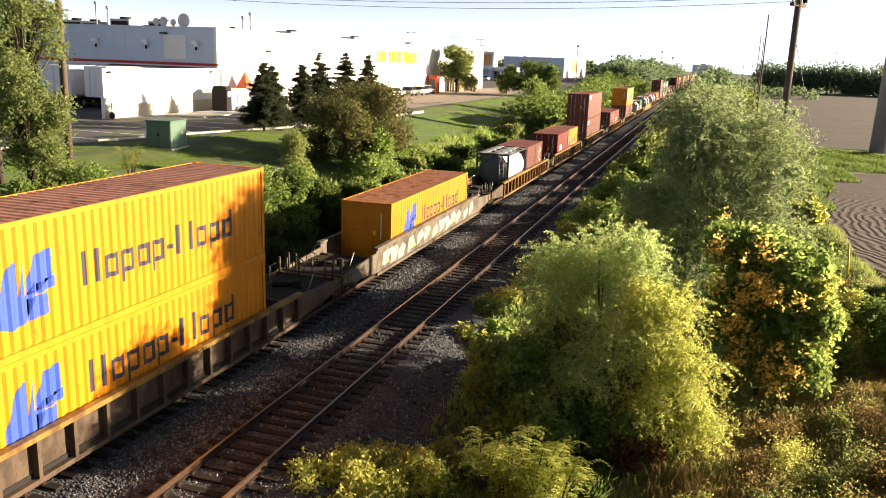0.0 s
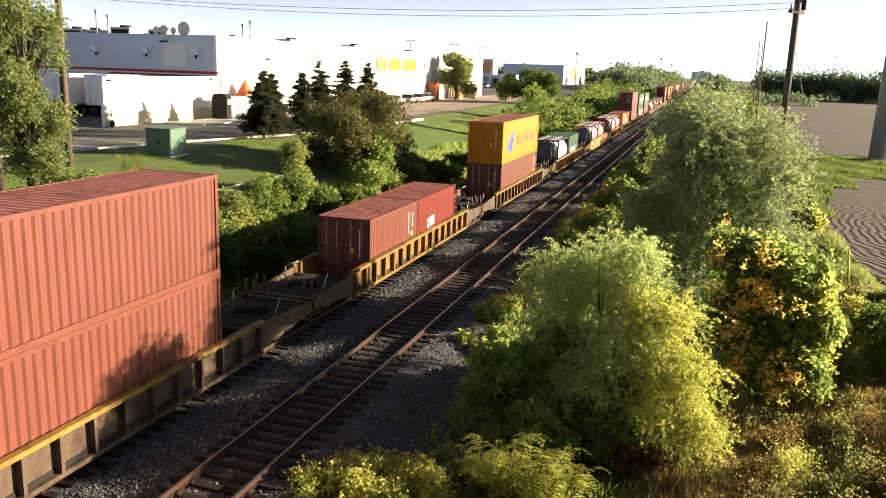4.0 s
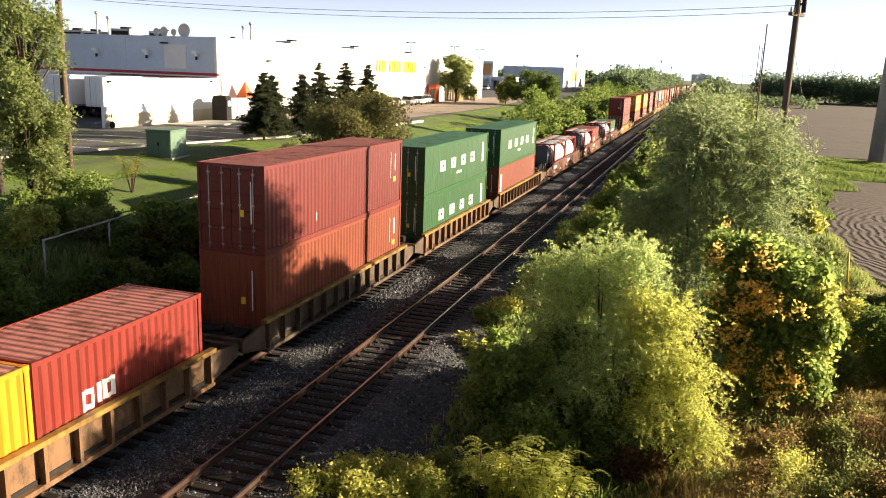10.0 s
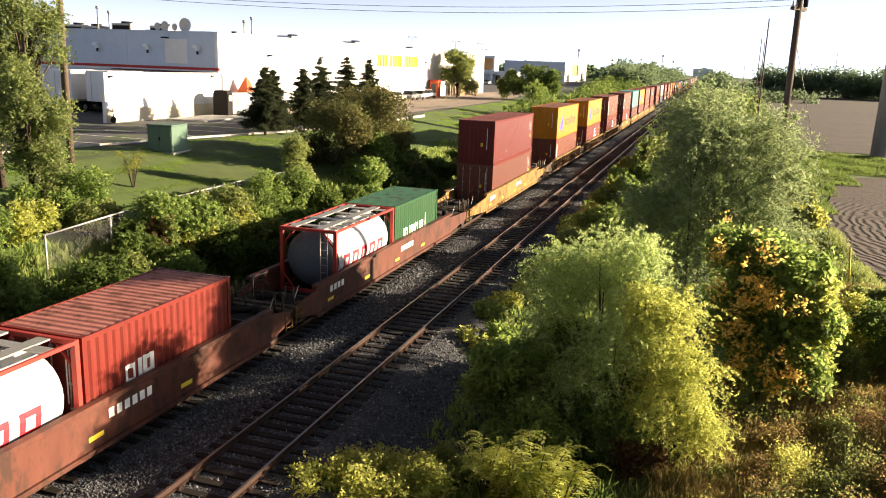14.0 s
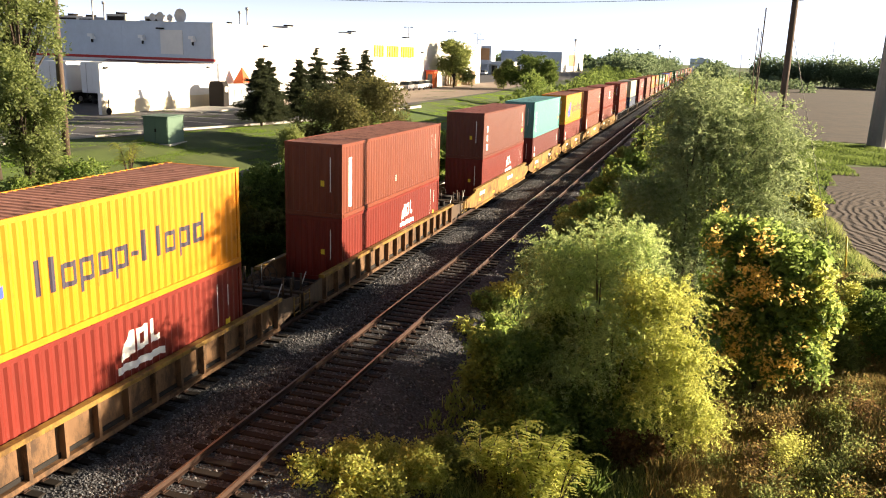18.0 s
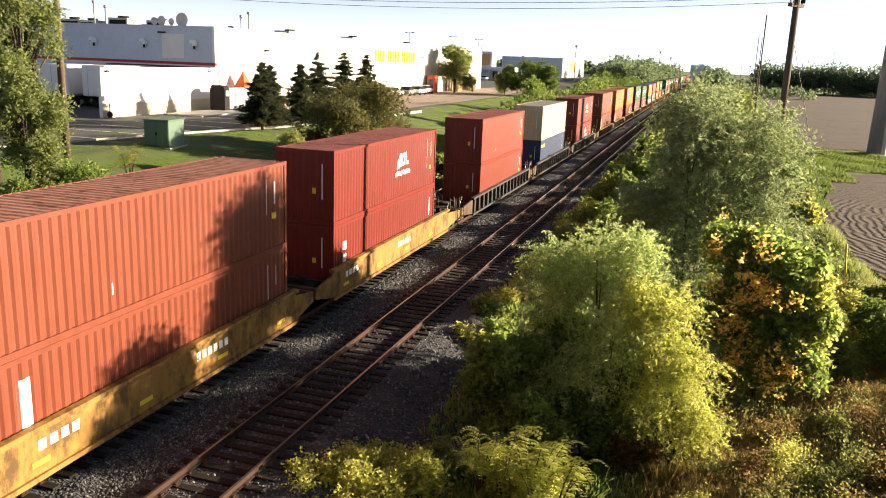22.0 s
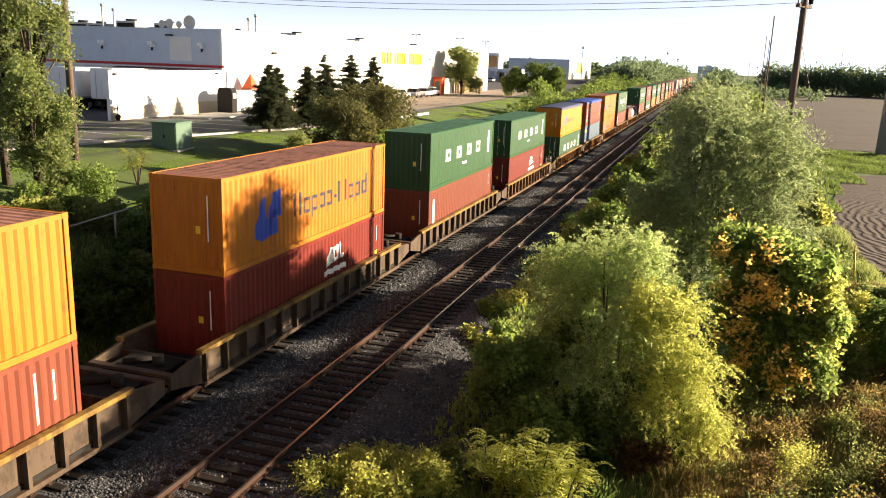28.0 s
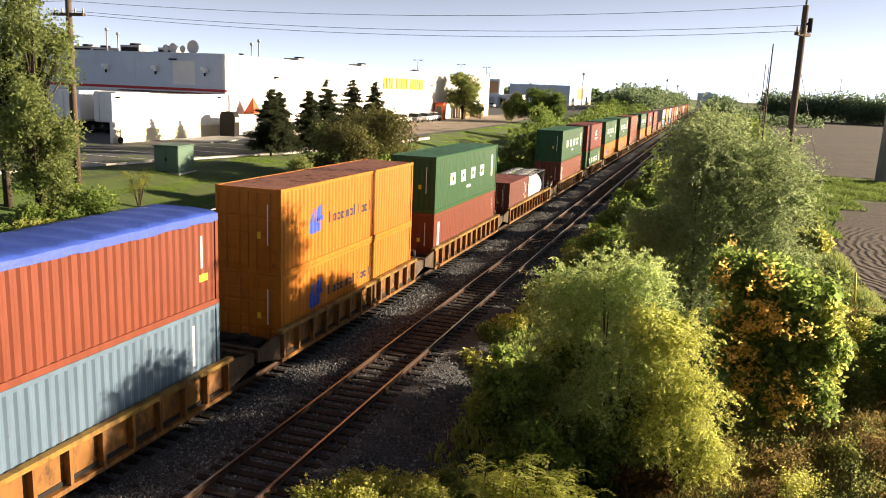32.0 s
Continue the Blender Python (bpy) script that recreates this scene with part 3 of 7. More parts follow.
def container(colour, h, length, marks, roof, doors, label, tarp=None):
    """A steel box container, its near end at y = 0 and its floor at z = 0; doors on the near end or a plain corrugated end."""
    key = (colour, h, length, marks, roof, doors, tarp)
    if key in templates:
        return copy_thing(templates[key], Matrix())
    w, mt = 1.219, PAINT[colour]
    c = root("shipping_container")
    tagged(c, label, "container", group="containers on the train")
    for sign in (1, -1):
        part("side_wall", corrugated(length, 0.14, h - 0.10, sign * w, sign), mt, c)
        bm = boxes((sign * w - 0.03, sign * w + 0.03, 0.1, length - 0.1, 0.0, 0.16))
        part("bottom_rail", bm, mt, c)
        bm = boxes((sign * w - 0.035, sign * w + 0.012, 0.1, length - 0.1, h - 0.12, h - 0.005))
        part("top_rail", bm, mt, c)
    for y0, y1 in ((0.0, 0.13), (length - 0.13, length)):
        bm = boxes((-w + 0.08, w - 0.08, y0 + 0.01, y1 - 0.01, h - 0.14, h - 0.008), (-w + 0.08, w - 0.08, y0 + 0.01, y1 - 0.01, 0.0, 0.16))
        for sign in (1, -1):
            box(bm, min(sign * (w - 0.08), sign * (w + 0.014)), max(sign * (w - 0.08), sign * (w + 0.014)), y0, y1, 0.1, h - 0.1)
            for z0, z1 in ((0.0, 0.12), (h - 0.115, h + 0.006)):
                box(bm, min(sign * (w - 0.12), sign * (w + 0.02)), max(sign * (w - 0.12), sign * (w + 0.02)), y0 - 0.006 if y0 == 0 else y1 - 0.17, y0 + 0.17 if y0 == 0 else y1 + 0.006, z0, z1)
        part("end_frame", bm, mt, c)
    part("floor", boxes((-w + 0.03, w - 0.03, 0.1, length - 0.1, 0.0, 0.12)), M_BLACK, c)
    # near end
    if doors:
        for lo, hi in ((-w + 0.09, -0.012), (0.012, w - 0.09)):
            bm = bmesh.new()
            out = [(0.08, 0.17), (0.03, 0.17)]
            for q in range(4):
                z = 0.3 + (h - 0.7) * q / 4
                z2 = z + (h - 0.7) / 4 - 0.08
                out += [(0.03, z), (0.012, z + 0.03), (0.012, z2 - 0.03), (0.03, z2)]
            prism(bm, out + [(0.03, h - 0.15), (0.08, h - 0.15)], "x", lo, hi)
            d = part("door", fixed(bm), mt, c)
            for f in (0.28, 0.72):
                x = lo + (hi - lo) * f
                bm = bmesh.new()
                rod(bm, (x, 0.0, 0.1), (x, 0.0, h - 0.1), 0.018, n=6)
                for z in (0.25, 0.8, h * 0.55, h - 0.3):
                    box(bm, x - 0.05, x + 0.05, -0.012, 0.03, z - 0.03, z + 0.03)
                part("lock_rod", bm, M_ALU if colour in ("green", "blue", "darkred", "red", "crimson", "brown") else mt, d)
    else:
        bm = bmesh.new()
        ss = breaks(0.0, 2 * w - 0.16)
        lo = [bm.verts.new((-w + 0.08 + s, 0.02 + corr(s), 0.16)) for s in ss]
        hi = [bm.verts.new((-w + 0.08 + s, 0.02 + corr(s), h - 0.14)) for s in ss]
        for k in range(len(ss) - 1):
            bm.faces.new((lo[k], lo[k + 1], hi[k + 1], hi[k]))
        part("end_wall", bm, mt, c)
    part("end_marking", boxes((w - 0.9, w - 0.74, -0.006, -0.002, h * 0.42, h * 0.5)), M_MARK["yellow"], c, "small yellow plate on the end")
    part("end_marking", boxes((w - 0.5, w - 0.46, -0.006, -0.002, h * 0.35, h * 0.82)), M_MARK["white"], c, "white stencilled bar on the end")
    part("end_wall", boxes((-w + 0.08, w - 0.08, length - 0.06, length - 0.02, 0.16, h - 0.14)), mt, c)
    # roof
    if tarp:
        bm = bmesh.new()
        rng = random.Random(4)
        nx, ny = 8, 40
        g = [[bm.verts.new((-w - 0.02 + (2 * w + 0.04) * i / nx, length * j / ny, h + 0.03 + 0.05 * (1 - (2 * i / nx - 1) ** 2) + (0.05 * abs(math.sin(j * 1.05)) if 0 < i < nx else 0) + rng.uniform(-0.012, 0.012))) for i in range(nx + 1)] for j in range(ny + 1)]
        drop = {-1: [bm.verts.new((-w - 0.03, length * j / ny, h - 0.17 + rng.uniform(-0.025, 0.025))) for j in range(ny + 1)], 1: [bm.verts.new((w + 0.03, length * j / ny, h - 0.17 + rng.uniform(-0.025, 0.025))) for j in range(ny + 1)]}
        for j in range(ny):
            for i in range(nx):
                bm.faces.new((g[j][i], g[j][i + 1], g[j + 1][i + 1], g[j + 1][i])).smooth = True
            bm.faces.new((g[j][nx], drop[1][j], drop[1][j + 1], g[j + 1][nx]))
            bm.faces.new((drop[-1][j], g[j][0], g[j + 1][0], drop[-1][j + 1]))
        part("tarpaulin", bm, M_TARP[tarp], c, tarp + " tarpaulin roof cover with folded edges")
    else:
        bm = bmesh.new()
        ss = breaks(0.1, length - 0.1)
        lo = [bm.verts.new((-w + 0.035, s, h - 0.012 - corr(s) * 0.55)) for s in ss]
        hi = [bm.verts.new((w - 0.035, s, h - 0.012 - corr(s) * 0.55)) for s in ss]
        for k in range(len(ss) - 1):
            bm.faces.new((lo[k], hi[k], hi[k + 1], lo[k + 1]))
        part("roof", bm, ROOF_SKYLIT[roof], c)
    for tone, quads in livery(marks, length, h):
        for block in quads:
            bm = bmesh.new()
            mark(bm, w, block if isinstance(block, list) else [block])
            bmesh.ops.remove_doubles(bm, verts=bm.verts[:], dist=1e-4)
            part("painted_marking", bm, M_MARK[tone], c, tone + " painted marking")
    templates[key] = c
    return c


def tank(frame_tone, marks):
    """A twenty-foot tank container: a pressure vessel in an open frame."""
    key = ("tank", frame_tone, marks)
    if key in templates:
        return copy_thing(templates[key], Matrix())
    w, h, L = 1.219, 2.591, 6.058
    c = root("tank_container")
    tagged(c, "white cylindrical tank container in a %s steel frame" % frame_tone, "container", group="containers on the train")
    mt = M_FRAME[frame_tone]
    for y in (0.0, L - 0.13):
        for sign in (1, -1):
            part("corner_post", boxes((min(sign * (w - 0.14), sign * w), max(sign * (w - 0.14), sign * w), y, y + 0.13, 0.0, h)), mt, c)
        part("end_beam", boxes((-w + 0.14, w - 0.14, y + 0.01, y + 0.12, h - 0.12, h - 0.005)), mt, c)
        part("end_beam", boxes((-w + 0.14, w - 0.14, y + 0.01, y + 0.12, 0.0, 0.14)), mt, c)
        for sign in (1, -1):
            for za, zb in ((h - 0.7, h - 0.1), (0.7, 0.1)):
                bm = bmesh.new()
                rod(bm, (sign * (w - 0.12), y + 0.065, za), (sign * (w - 0.62), y + 0.065, zb), 0.045, n=5)
                part("brace", bm, mt, c)
    for sign in (1, -1):
        part("top_rail", boxes((min(sign * (w - 0.08), sign * w), max(sign * (w - 0.08), sign * w), 0.13, L - 0.13, h - 0.10, h - 0.01)), mt, c)
        part("bottom_rail", boxes((min(sign * (w - 0.1), sign * w), max(sign * (w - 0.1), sign * w), 0.13, L - 0.13, 0.02, 0.16)), mt, c)
    # vessel with dished ends
    bm = bmesh.new()
    n, r = 28, 1.14
    prof = [(0.18, 0.0), (0.19, 0.35 * r), (0.24, 0.65 * r), (0.34, 0.88 * r), (0.48, 0.985 * r), (0.62, r), (L - 0.62, r), (L - 0.48, 0.985 * r), (L - 0.34, 0.88 * r), (L - 0.24, 0.65 * r), (L - 0.19, 0.35 * r), (L - 0.18, 0.0)]
    rings = [[bm.verts.new((max(rad, 1e-3) * math.cos(k * 2 * math.pi / n), y, 1.30 + max(rad, 1e-3) * math.sin(k * 2 * math.pi / n))) for k in range(n)] for y, rad in prof]
    for a, b2 in zip(rings, rings[1:]):
        for k in range(n):
            bm.faces.new((a[k], b2[k], b2[(k + 1) % n], a[(k + 1) % n])).smooth = True
    part("vessel", fixed(bm), M_TANK, c, "white insulated tank vessel")
    # Skin over the near end only, darkened to stand for its shade.
    bm = bmesh.new()
    rings = [[bm.verts.new((max(rad, 1e-3) * math.cos(k * 2 * math.pi / n), y, 1.30 + max(rad, 1e-3) * math.sin(k * 2 * math.pi / n))) for k in range(n)] for y, rad in [(y - 0.012, rad * 1.006) for y, rad in prof[:5]]]
    for a, b2 in zip(rings, rings[1:]):
        for k in range(n):
            bm.faces.new((a[k], b2[k], b2[(k + 1) % n], a[(k + 1) % n])).smooth = True
    part("end_dish", bm, M_END_SHADE, c, "near end of the tank, shade painted in blue-grey")
    # walkway, hatches and a ladder
    for x0, x1 in ((-0.95, -0.6), (0.25, 0.6)):
        part("walkway", boxes((x0, x1, 0.2, L - 0.2, h - 0.045, h - 0.005)), M_ALU, c)
    for y in (0.6, 2.2, 3.6, 5.1):
        part("cross_walkway", boxes((-1.12, 1.12, y, y + 0.32, h - 0.05, h - 0.012)), M_ALU, c)
    for y in (1.5, 3.0, 4.5):
        bm = bmesh.new()
        rod(bm, (0, y, 2.40), (0, y, 2.56), 0.26, n=14)
        rod(bm, (0, y, 2.56), (0, y, 2.60), 0.20, n=12)
        part("hatch", bm, M_ALU, c)
    bm = bmesh.new()
    for x in (0.55, 0.85):
        rod(bm, (x, -0.0, 0.15), (x, 0.0, h - 0.1), 0.018, n=5)
    for q in range(7):
        rod(bm, (0.55, 0.0, 0.3 + 0.3 * q), (0.85, 0.0, 0.3 + 0.3 * q), 0.012, n=5)
    part("ladder", bm, M_ALU, c)
    if marks:
        blocks = [(0.9 + 0.86 * i, 1.48 + 0.86 * i, 0.85, 1.45) for i in range(5)] if marks == "red" else [(0.9, 1.25, 1.0, 1.5)]
        for s0, s1, z0, z1 in blocks:
            bm = bmesh.new()
            for a, b2, za, zb in ((s0, s0 + 0.15, z0, z1), (s1 - 0.15, s1, z0, z1), (s0 + 0.15, s1 - 0.15, z0, z0 + 0.14), (s0 + 0.15, s1 - 0.15, z1 - 0.14, z1)):
                pts = [(math.sqrt((r + 0.008) ** 2 - (z - 1.30) ** 2), z) for z in (za, (2 * za + zb) / 3, (za + 2 * zb) / 3, zb)]
                row = [[bm.verts.new((x, yy, z)) for x, z in pts] for yy in (a, b2)]
                for k in range(3):
                    bm.faces.new((row[0][k], row[1][k], row[1][k + 1], row[0][k + 1]))
            part("painted_marking", bm, M_MARK[marks], c, marks + " painted marking")
    templates[key] = c
    return c


def bogie(car, y):
    """A two-axle truck under a platform."""
    b = part("truck", boxes((-0.98, -0.78, y - 1.25, y + 1.25, 0.34, 0.56), (0.78, 0.98, y - 1.25, y + 1.25, 0.34, 0.56), (-0.8, 0.8, y - 0.25, y + 0.25, 0.35, 0.62), (-1.0, -0.76, y - 0.4, y + 0.4, 0.2, 0.42), (0.76, 1.0, y - 0.4, y + 0.4, 0.2, 0.42)), M_BLACK, car)
    for yy in (y - 0.88, y + 0.88):
        for sign in (1, -1):
            bm = bmesh.new()
            rod(bm, (sign * 0.69, yy, 0.42), (sign * 0.80, yy, 0.42), 0.42, n=20)
            rod(bm, (sign * 0.80, yy, 0.42), (sign * 1.02, yy, 0.42), 0.13, n=10)
            part("wheel", bm, M_WHEEL, b)


def edge_y(lo, hi, inner):
    """Where the hand brake stands on an end platform."""
    return lo + 0.45 if inner == hi else hi - 0.45


def well_car(tone, style, front, back):
    """A well car round a forty-foot load at y 0..12.19; front and back: how far it reaches past the load."""
    key = ("car", tone, style, round(front, 1), round(back, 1))
    if key in templates:
        return copy_thing(templates[key], Matrix())
    L, mt = 12.192, CAR_PAINT[tone]
    colour = {"dark": "dark brown", "brown": "brown", "ochre": "rusty ochre", "yellow": "dirty yellow", "redbrown": "red-brown", "grey": "grey-blue", "graffiti": "grey graffiti-sprayed", "orange": "orange-brown"}[tone]
    car = root("well_car")
    tagged(car, "%s %s-sided intermodal well car" % (colour, "rib" if style == "ribbed" else "smooth"), "rail car", group="cars of the train")
    wf, wb = max(0.25, min(2.0, front - 1.5)), max(0.25, min(2.0, back - 1.5))
    y0, y1 = -wf, L + wb
    top = 1.42 if style == "ribbed" else 1.55
    for sign in (1, -1):
        def bar(a, b, *rest):
            return (min(sign * a, sign * b), max(sign * a, sign * b), *rest)
        part("side_sill", boxes(bar(1.245, 1.275, y0, y1, 0.40, top - 0.05) if style == "ribbed" else bar(1.30, 1.36, y0, y1, 0.40, top - 0.05)), mt, car)
        chord = M_CHORD if style == "ribbed" and tone in ("dark", "brown", "ochre", "yellow", "orange") else mt
        bm = beveled(boxes(bar(1.25, 1.47, y0 - 0.1, y1 + 0.1, top - 0.13, top)), 0.012)
        part("top_chord", bm, chord, car)
        part("bottom_chord", boxes(bar(1.2, 1.44, y0, y1, 0.30, 0.42)), mt, car)
        if style == "ribbed" and sign > 0:
            n = int((y1 - y0) / 1.02)
            for k in range(n + 1):
                y = y0 + 0.15 + (y1 - y0 - 0.3) * k / n
                part("rib", boxes(bar(1.275, 1.455, y - 0.05, y + 0.05, 0.42, top - 0.13)), mt, car)
        elif style != "ribbed" and sign > 0:
            for a, wide in [(y0 + 1.2 + 0.33 * k, 0.22) for k in range(4)] + [(L * 0.55 + 0.28 * k, 0.18) for k in range(6)]:
                part("lettering_bar", boxes(bar(1.355, 1.364, a, a + wide, 0.95, 1.19)), M_MARK["white"], car, "white stencilled bar")
            for k in range(4):
                part("reflector", boxes(bar(1.355, 1.365, y0 + 3.5 * k + 1.0, y0 + 3.5 * k + 1.5, 0.62, 0.74)), M_MARK["yellow"], car)
    if tone == "graffiti":
        rng = random.Random(2)
        for k in range(13):
            bm = bmesh.new()
            a, z = y0 + 0.5 + k * 1.15 + rng.uniform(-0.2, 0.2), rng.uniform(0.45, 0.6)
            prism(bm, [(a, z), (a + rng.uniform(0.4, 0.9), z + rng.uniform(-0.05, 0.2)), (a + rng.uniform(0.9, 1.1), z + rng.uniform(0.3, 0.5)), (a + rng.uniform(0.4, 0.8), z + rng.uniform(0.55, 0.8)), (a + rng.uniform(-0.1, 0.2), z + rng.uniform(0.35, 0.7))], "x", 1.358, 1.366)
            part("graffiti", fixed(bm), M_GRAFFITI, car, "pale sprayed graffiti shapes")
    part("well_floor", boxes((-1.3, 1.3, y0, y1, 0.40, 0.54)), M_BLACK, car)
    for lo, hi, inner in ((-front + 0.12, y0, y0), (y1, L + back - 0.12, y1)):
        span = hi - lo
        if span < 0.5:
            continue
        # end bulkhead, deck, frame and standing posts
        part("bulkhead", boxes((-1.3, 1.3, inner - 0.06, inner + 0.06, 0.54, 1.05)), CAR_PAINT["dark"], car)
        part("end_deck", beveled(boxes((-0.85, 0.85, lo, hi, 0.92, 1.05)), 0.02), M_BLACK, car)
        for sign in (1, -1):
            out = [(lo, 0.72), (hi, 0.40) if inner == hi else (hi, 0.72), (hi, 1.30), (lo, 1.10)] if inner == hi else [(lo, 0.40), (hi, 0.72), (hi, 1.10), (lo, 1.30)]
            bm = bmesh.new()
            prism(bm, out, "x", min(sign * 1.28, sign * 1.36), max(sign * 1.28, sign * 1.36))
            part("end_sill", fixed(bm), CAR_PAINT["dark"] if style == "ribbed" else mt, car)
            edge = lo + 0.25 if inner == hi else hi - 0.25
            if span > 1.4:
                bm = bmesh.new()
                for dx in (0.0, 0.32):
                    rod(bm, (sign * (1.15 - dx), edge, 1.0), (sign * (1.15 - dx), edge, 1.75), 0.045, n=6)
                part("post", bm, CAR_PAINT["dark"], car)
                bm = bmesh.new()
                for z in (0.55, 0.8, 1.05):
                    rod(bm, (sign * 1.38, edge - 0.22, z), (sign * 1.38, edge + 0.22, z), 0.018, n=5)
                for dy in (-0.22, 0.22):
                    rod(bm, (sign * 1.38, edge + dy, 0.45), (sign * 1.38, edge + dy, 1.15), 0.02, n=5)
                part("ladder", bm, M_CHORD, car)
        if span > 1.4:
            mid, way = (lo + hi) / 2, 1 if inner == hi else -1
            bm = bmesh.new()
            rod(bm, (-0.75, mid, 1.05), (-0.75, mid, 1.75), 0.02, n=5)
            rod(bm, (-0.75, mid, 1.75), (-0.35, mid + way * 0.3, 1.95), 0.02, n=5)
            part("grab_iron", bm, M_ALU, car, "pale bent grab iron")
            bm = bmesh.new()
            rod(bm, (0.95, mid - 0.2, 1.05), (0.95, mid + 0.25, 1.6), 0.018, n=5)
            part("grab_iron", bm, M_ALU, car, "pale leaning grab iron")
            bm = bmesh.new()
            for q in range(12):
                a, b = q * math.pi / 6, (q + 1) * math.pi / 6
                rod(bm, (-0.2 + 0.27 * math.cos(a), edge_y(lo, hi, inner), 1.55 + 0.27 * math.sin(a)), (-0.2 + 0.27 * math.cos(b), edge_y(lo, hi, inner), 1.55 + 0.27 * math.sin(b)), 0.018, n=5)
            for a in (0.0, 2.094, 4.189):
                rod(bm, (-0.2, edge_y(lo, hi, inner), 1.55), (-0.2 + 0.27 * math.cos(a), edge_y(lo, hi, inner), 1.55 + 0.27 * math.sin(a)), 0.014, n=5)
            rod(bm, (-0.2, edge_y(lo, hi, inner), 1.02), (-0.2, edge_y(lo, hi, inner), 1.55), 0.03, n=6)
            part("brake_wheel", bm, M_WHEEL, car, "rusty hand brake wheel")
            for sign in (1, -1):
                bm = boxes(*[(min(sign * 0.88, sign * 1.26), max(sign * 0.88, sign * 1.26), lo + 0.25 + 0.16 * q, lo + 0.33 + 0.16 * q, 1.0, 1.04) for q in range(int((span - 0.5) / 0.16))])
                part("step_grating", bm, CAR_PAINT["dark"], car)
        part("cross_beam", boxes((-1.28, 1.28, (lo if inner == hi else hi - 0.22), (lo + 0.22 if inner == hi else hi), 0.85, 1.12)), CAR_PAINT["dark"], car)
        bm = bmesh.new()
        rod(bm, (0.45, (lo + hi) / 2, 1.05), (0.45, (lo + hi) / 2, 1.35), 0.16, n=10)
        rod(bm, (-0.5, (lo + hi) / 2 - 0.3, 1.12), (0.2, (lo + hi) / 2 + 0.2, 1.12), 0.10, n=8)
        part("brake_gear", bm, M_BLACK, car)
        if span > 1.4:
            bogie(car, lo + 1.45 if inner == hi and span > 2.6 else hi - 1.45 if span > 2.6 else (lo + hi) / 2)
    part("coupler", boxes((-0.12, 0.12, -front - 0.1, -front + 0.6, 0.72, 0.98)), M_BLACK, car)
    part("coupler", boxes((-0.12, 0.12, L + back - 0.6, L + back - 0.105, 0.72, 0.98)), M_BLACK, car)
    templates[key] = car
    return car


HC, SD = 2.896, 2.591
BOX = {  # colour, height, marks, roof, doors, label
    "Y": ("yellow", HC, "logo_word_big", "brown", True, "yellow forty-foot container with blue emblem and dark bars"),
    "Yl": ("yellow", SD, "logo_word_big", "orange", True, "yellow forty-foot container with blue emblem and dark bars"),
    "O": ("orange", HC, "logo_word", "brown", True, "faded orange forty-foot container with blue emblem"),
    "Oy": ("orange", HC, "logo_word_big", "brown", False, "faded orange forty-foot container with a large blue emblem"),
    "Ol": ("orange", SD, "logo_word", "brown", True, "faded orange forty-foot container with blue emblem"),
    "YT": ("yellow", SD, "logo_word", "brown", True, "yellow open-top container under a dark tarpaulin"),
    "B": ("brown", HC, "corner_plate", "red", True, "brown forty-foot container with a small white plate"),
    "Bl": ("brown", SD, "small_marks", "red", True, "brown forty-foot container with white stencilled marks"),
    "R": ("rust", HC, "small_marks", "brown", False, "plain rust-brown forty-foot steel container"),
    "Rl": ("rust", SD, "white_stripe", "brown", False, "rust-brown forty-foot container with a white upright stripe"),
    "V": ("scarlet", HC, "small_marks", "red", False, "bright red forty-foot container with white stencilled marks"),
    "Vl": ("scarlet", SD, "small_marks", "red", False, "bright red forty-foot container with white stencilled marks"),
    "Rs": ("rust", HC, "white_stripe", "brown", False, "orange-brown forty-foot container with a white upright stripe"),
    "Bu": ("brown", HC, "upright_marks", "red", False, "red-brown forty-foot container with white upright bars"),
    "D": ("darkred", HC, "small_marks", "red", True, "dark red forty-foot container with yellow triangle"),
    "Dl": ("darkred", SD, "upright_marks", "red", False, "dark red forty-foot container with white upright bars"),
    "A": ("red", HC, "white_mark", "red", False, "red forty-foot container with a white emblem"),
    "Al": ("red", SD, "white_mark", "red", False, "red forty-foot container with a white emblem"),
    "Av": ("red", SD, "upright_marks", "red", False, "red forty-foot container with white upright bars"),
    "G": ("green", HC, "four_blocks", "green", False, "green forty-foot container with four white blocks"),
    "Gl": ("green", SD, "four_blocks", "green", True, "green forty-foot container with four white blocks"),
    "T": ("teal", HC, "upright_marks", "teal", False, "teal forty-foot container with faded white bars"),
    "C": ("cream", HC, "small_marks", "grey", False, "cream forty-foot container streaked with rust"),
    "N": ("blue", SD, "yellow_mark", "grey", False, "dark blue forty-foot container with a yellow mark"),
    "S": ("steelblue", SD, "yellow_mark", "grey", True, "pale blue forty-foot container with a yellow mark"),
    "K": ("crimson", HC, "small_marks", "red", False, "plain crimson forty-foot steel container"),
    "RT": ("rust", SD, "upright_marks", "brown", True, "rust-brown open-top container under a blue tarpaulin"),
    "W": ("white", HC, "small_marks", "grey", True, "plain white forty-foot steel container"),
}
SHORT = {
    "b": ("brown", SD, "small_marks", "red", True, "brown twenty-foot steel container, stencilled"), "r": ("red", SD, "word_short", "red", True, "red twenty-foot container with a white emblem"),
    "y": ("yellow", SD, "logo_word_short", "brown", True, "yellow twenty-foot container with blue emblem"), "g": ("green", SD, "four_blocks_short", "green", True, "green twenty-foot container with white blocks"),
    "t": ("tank", "dark", ""), "h": ("tank", "red", "red"), "d": ("tank", "red", "darkblue")}
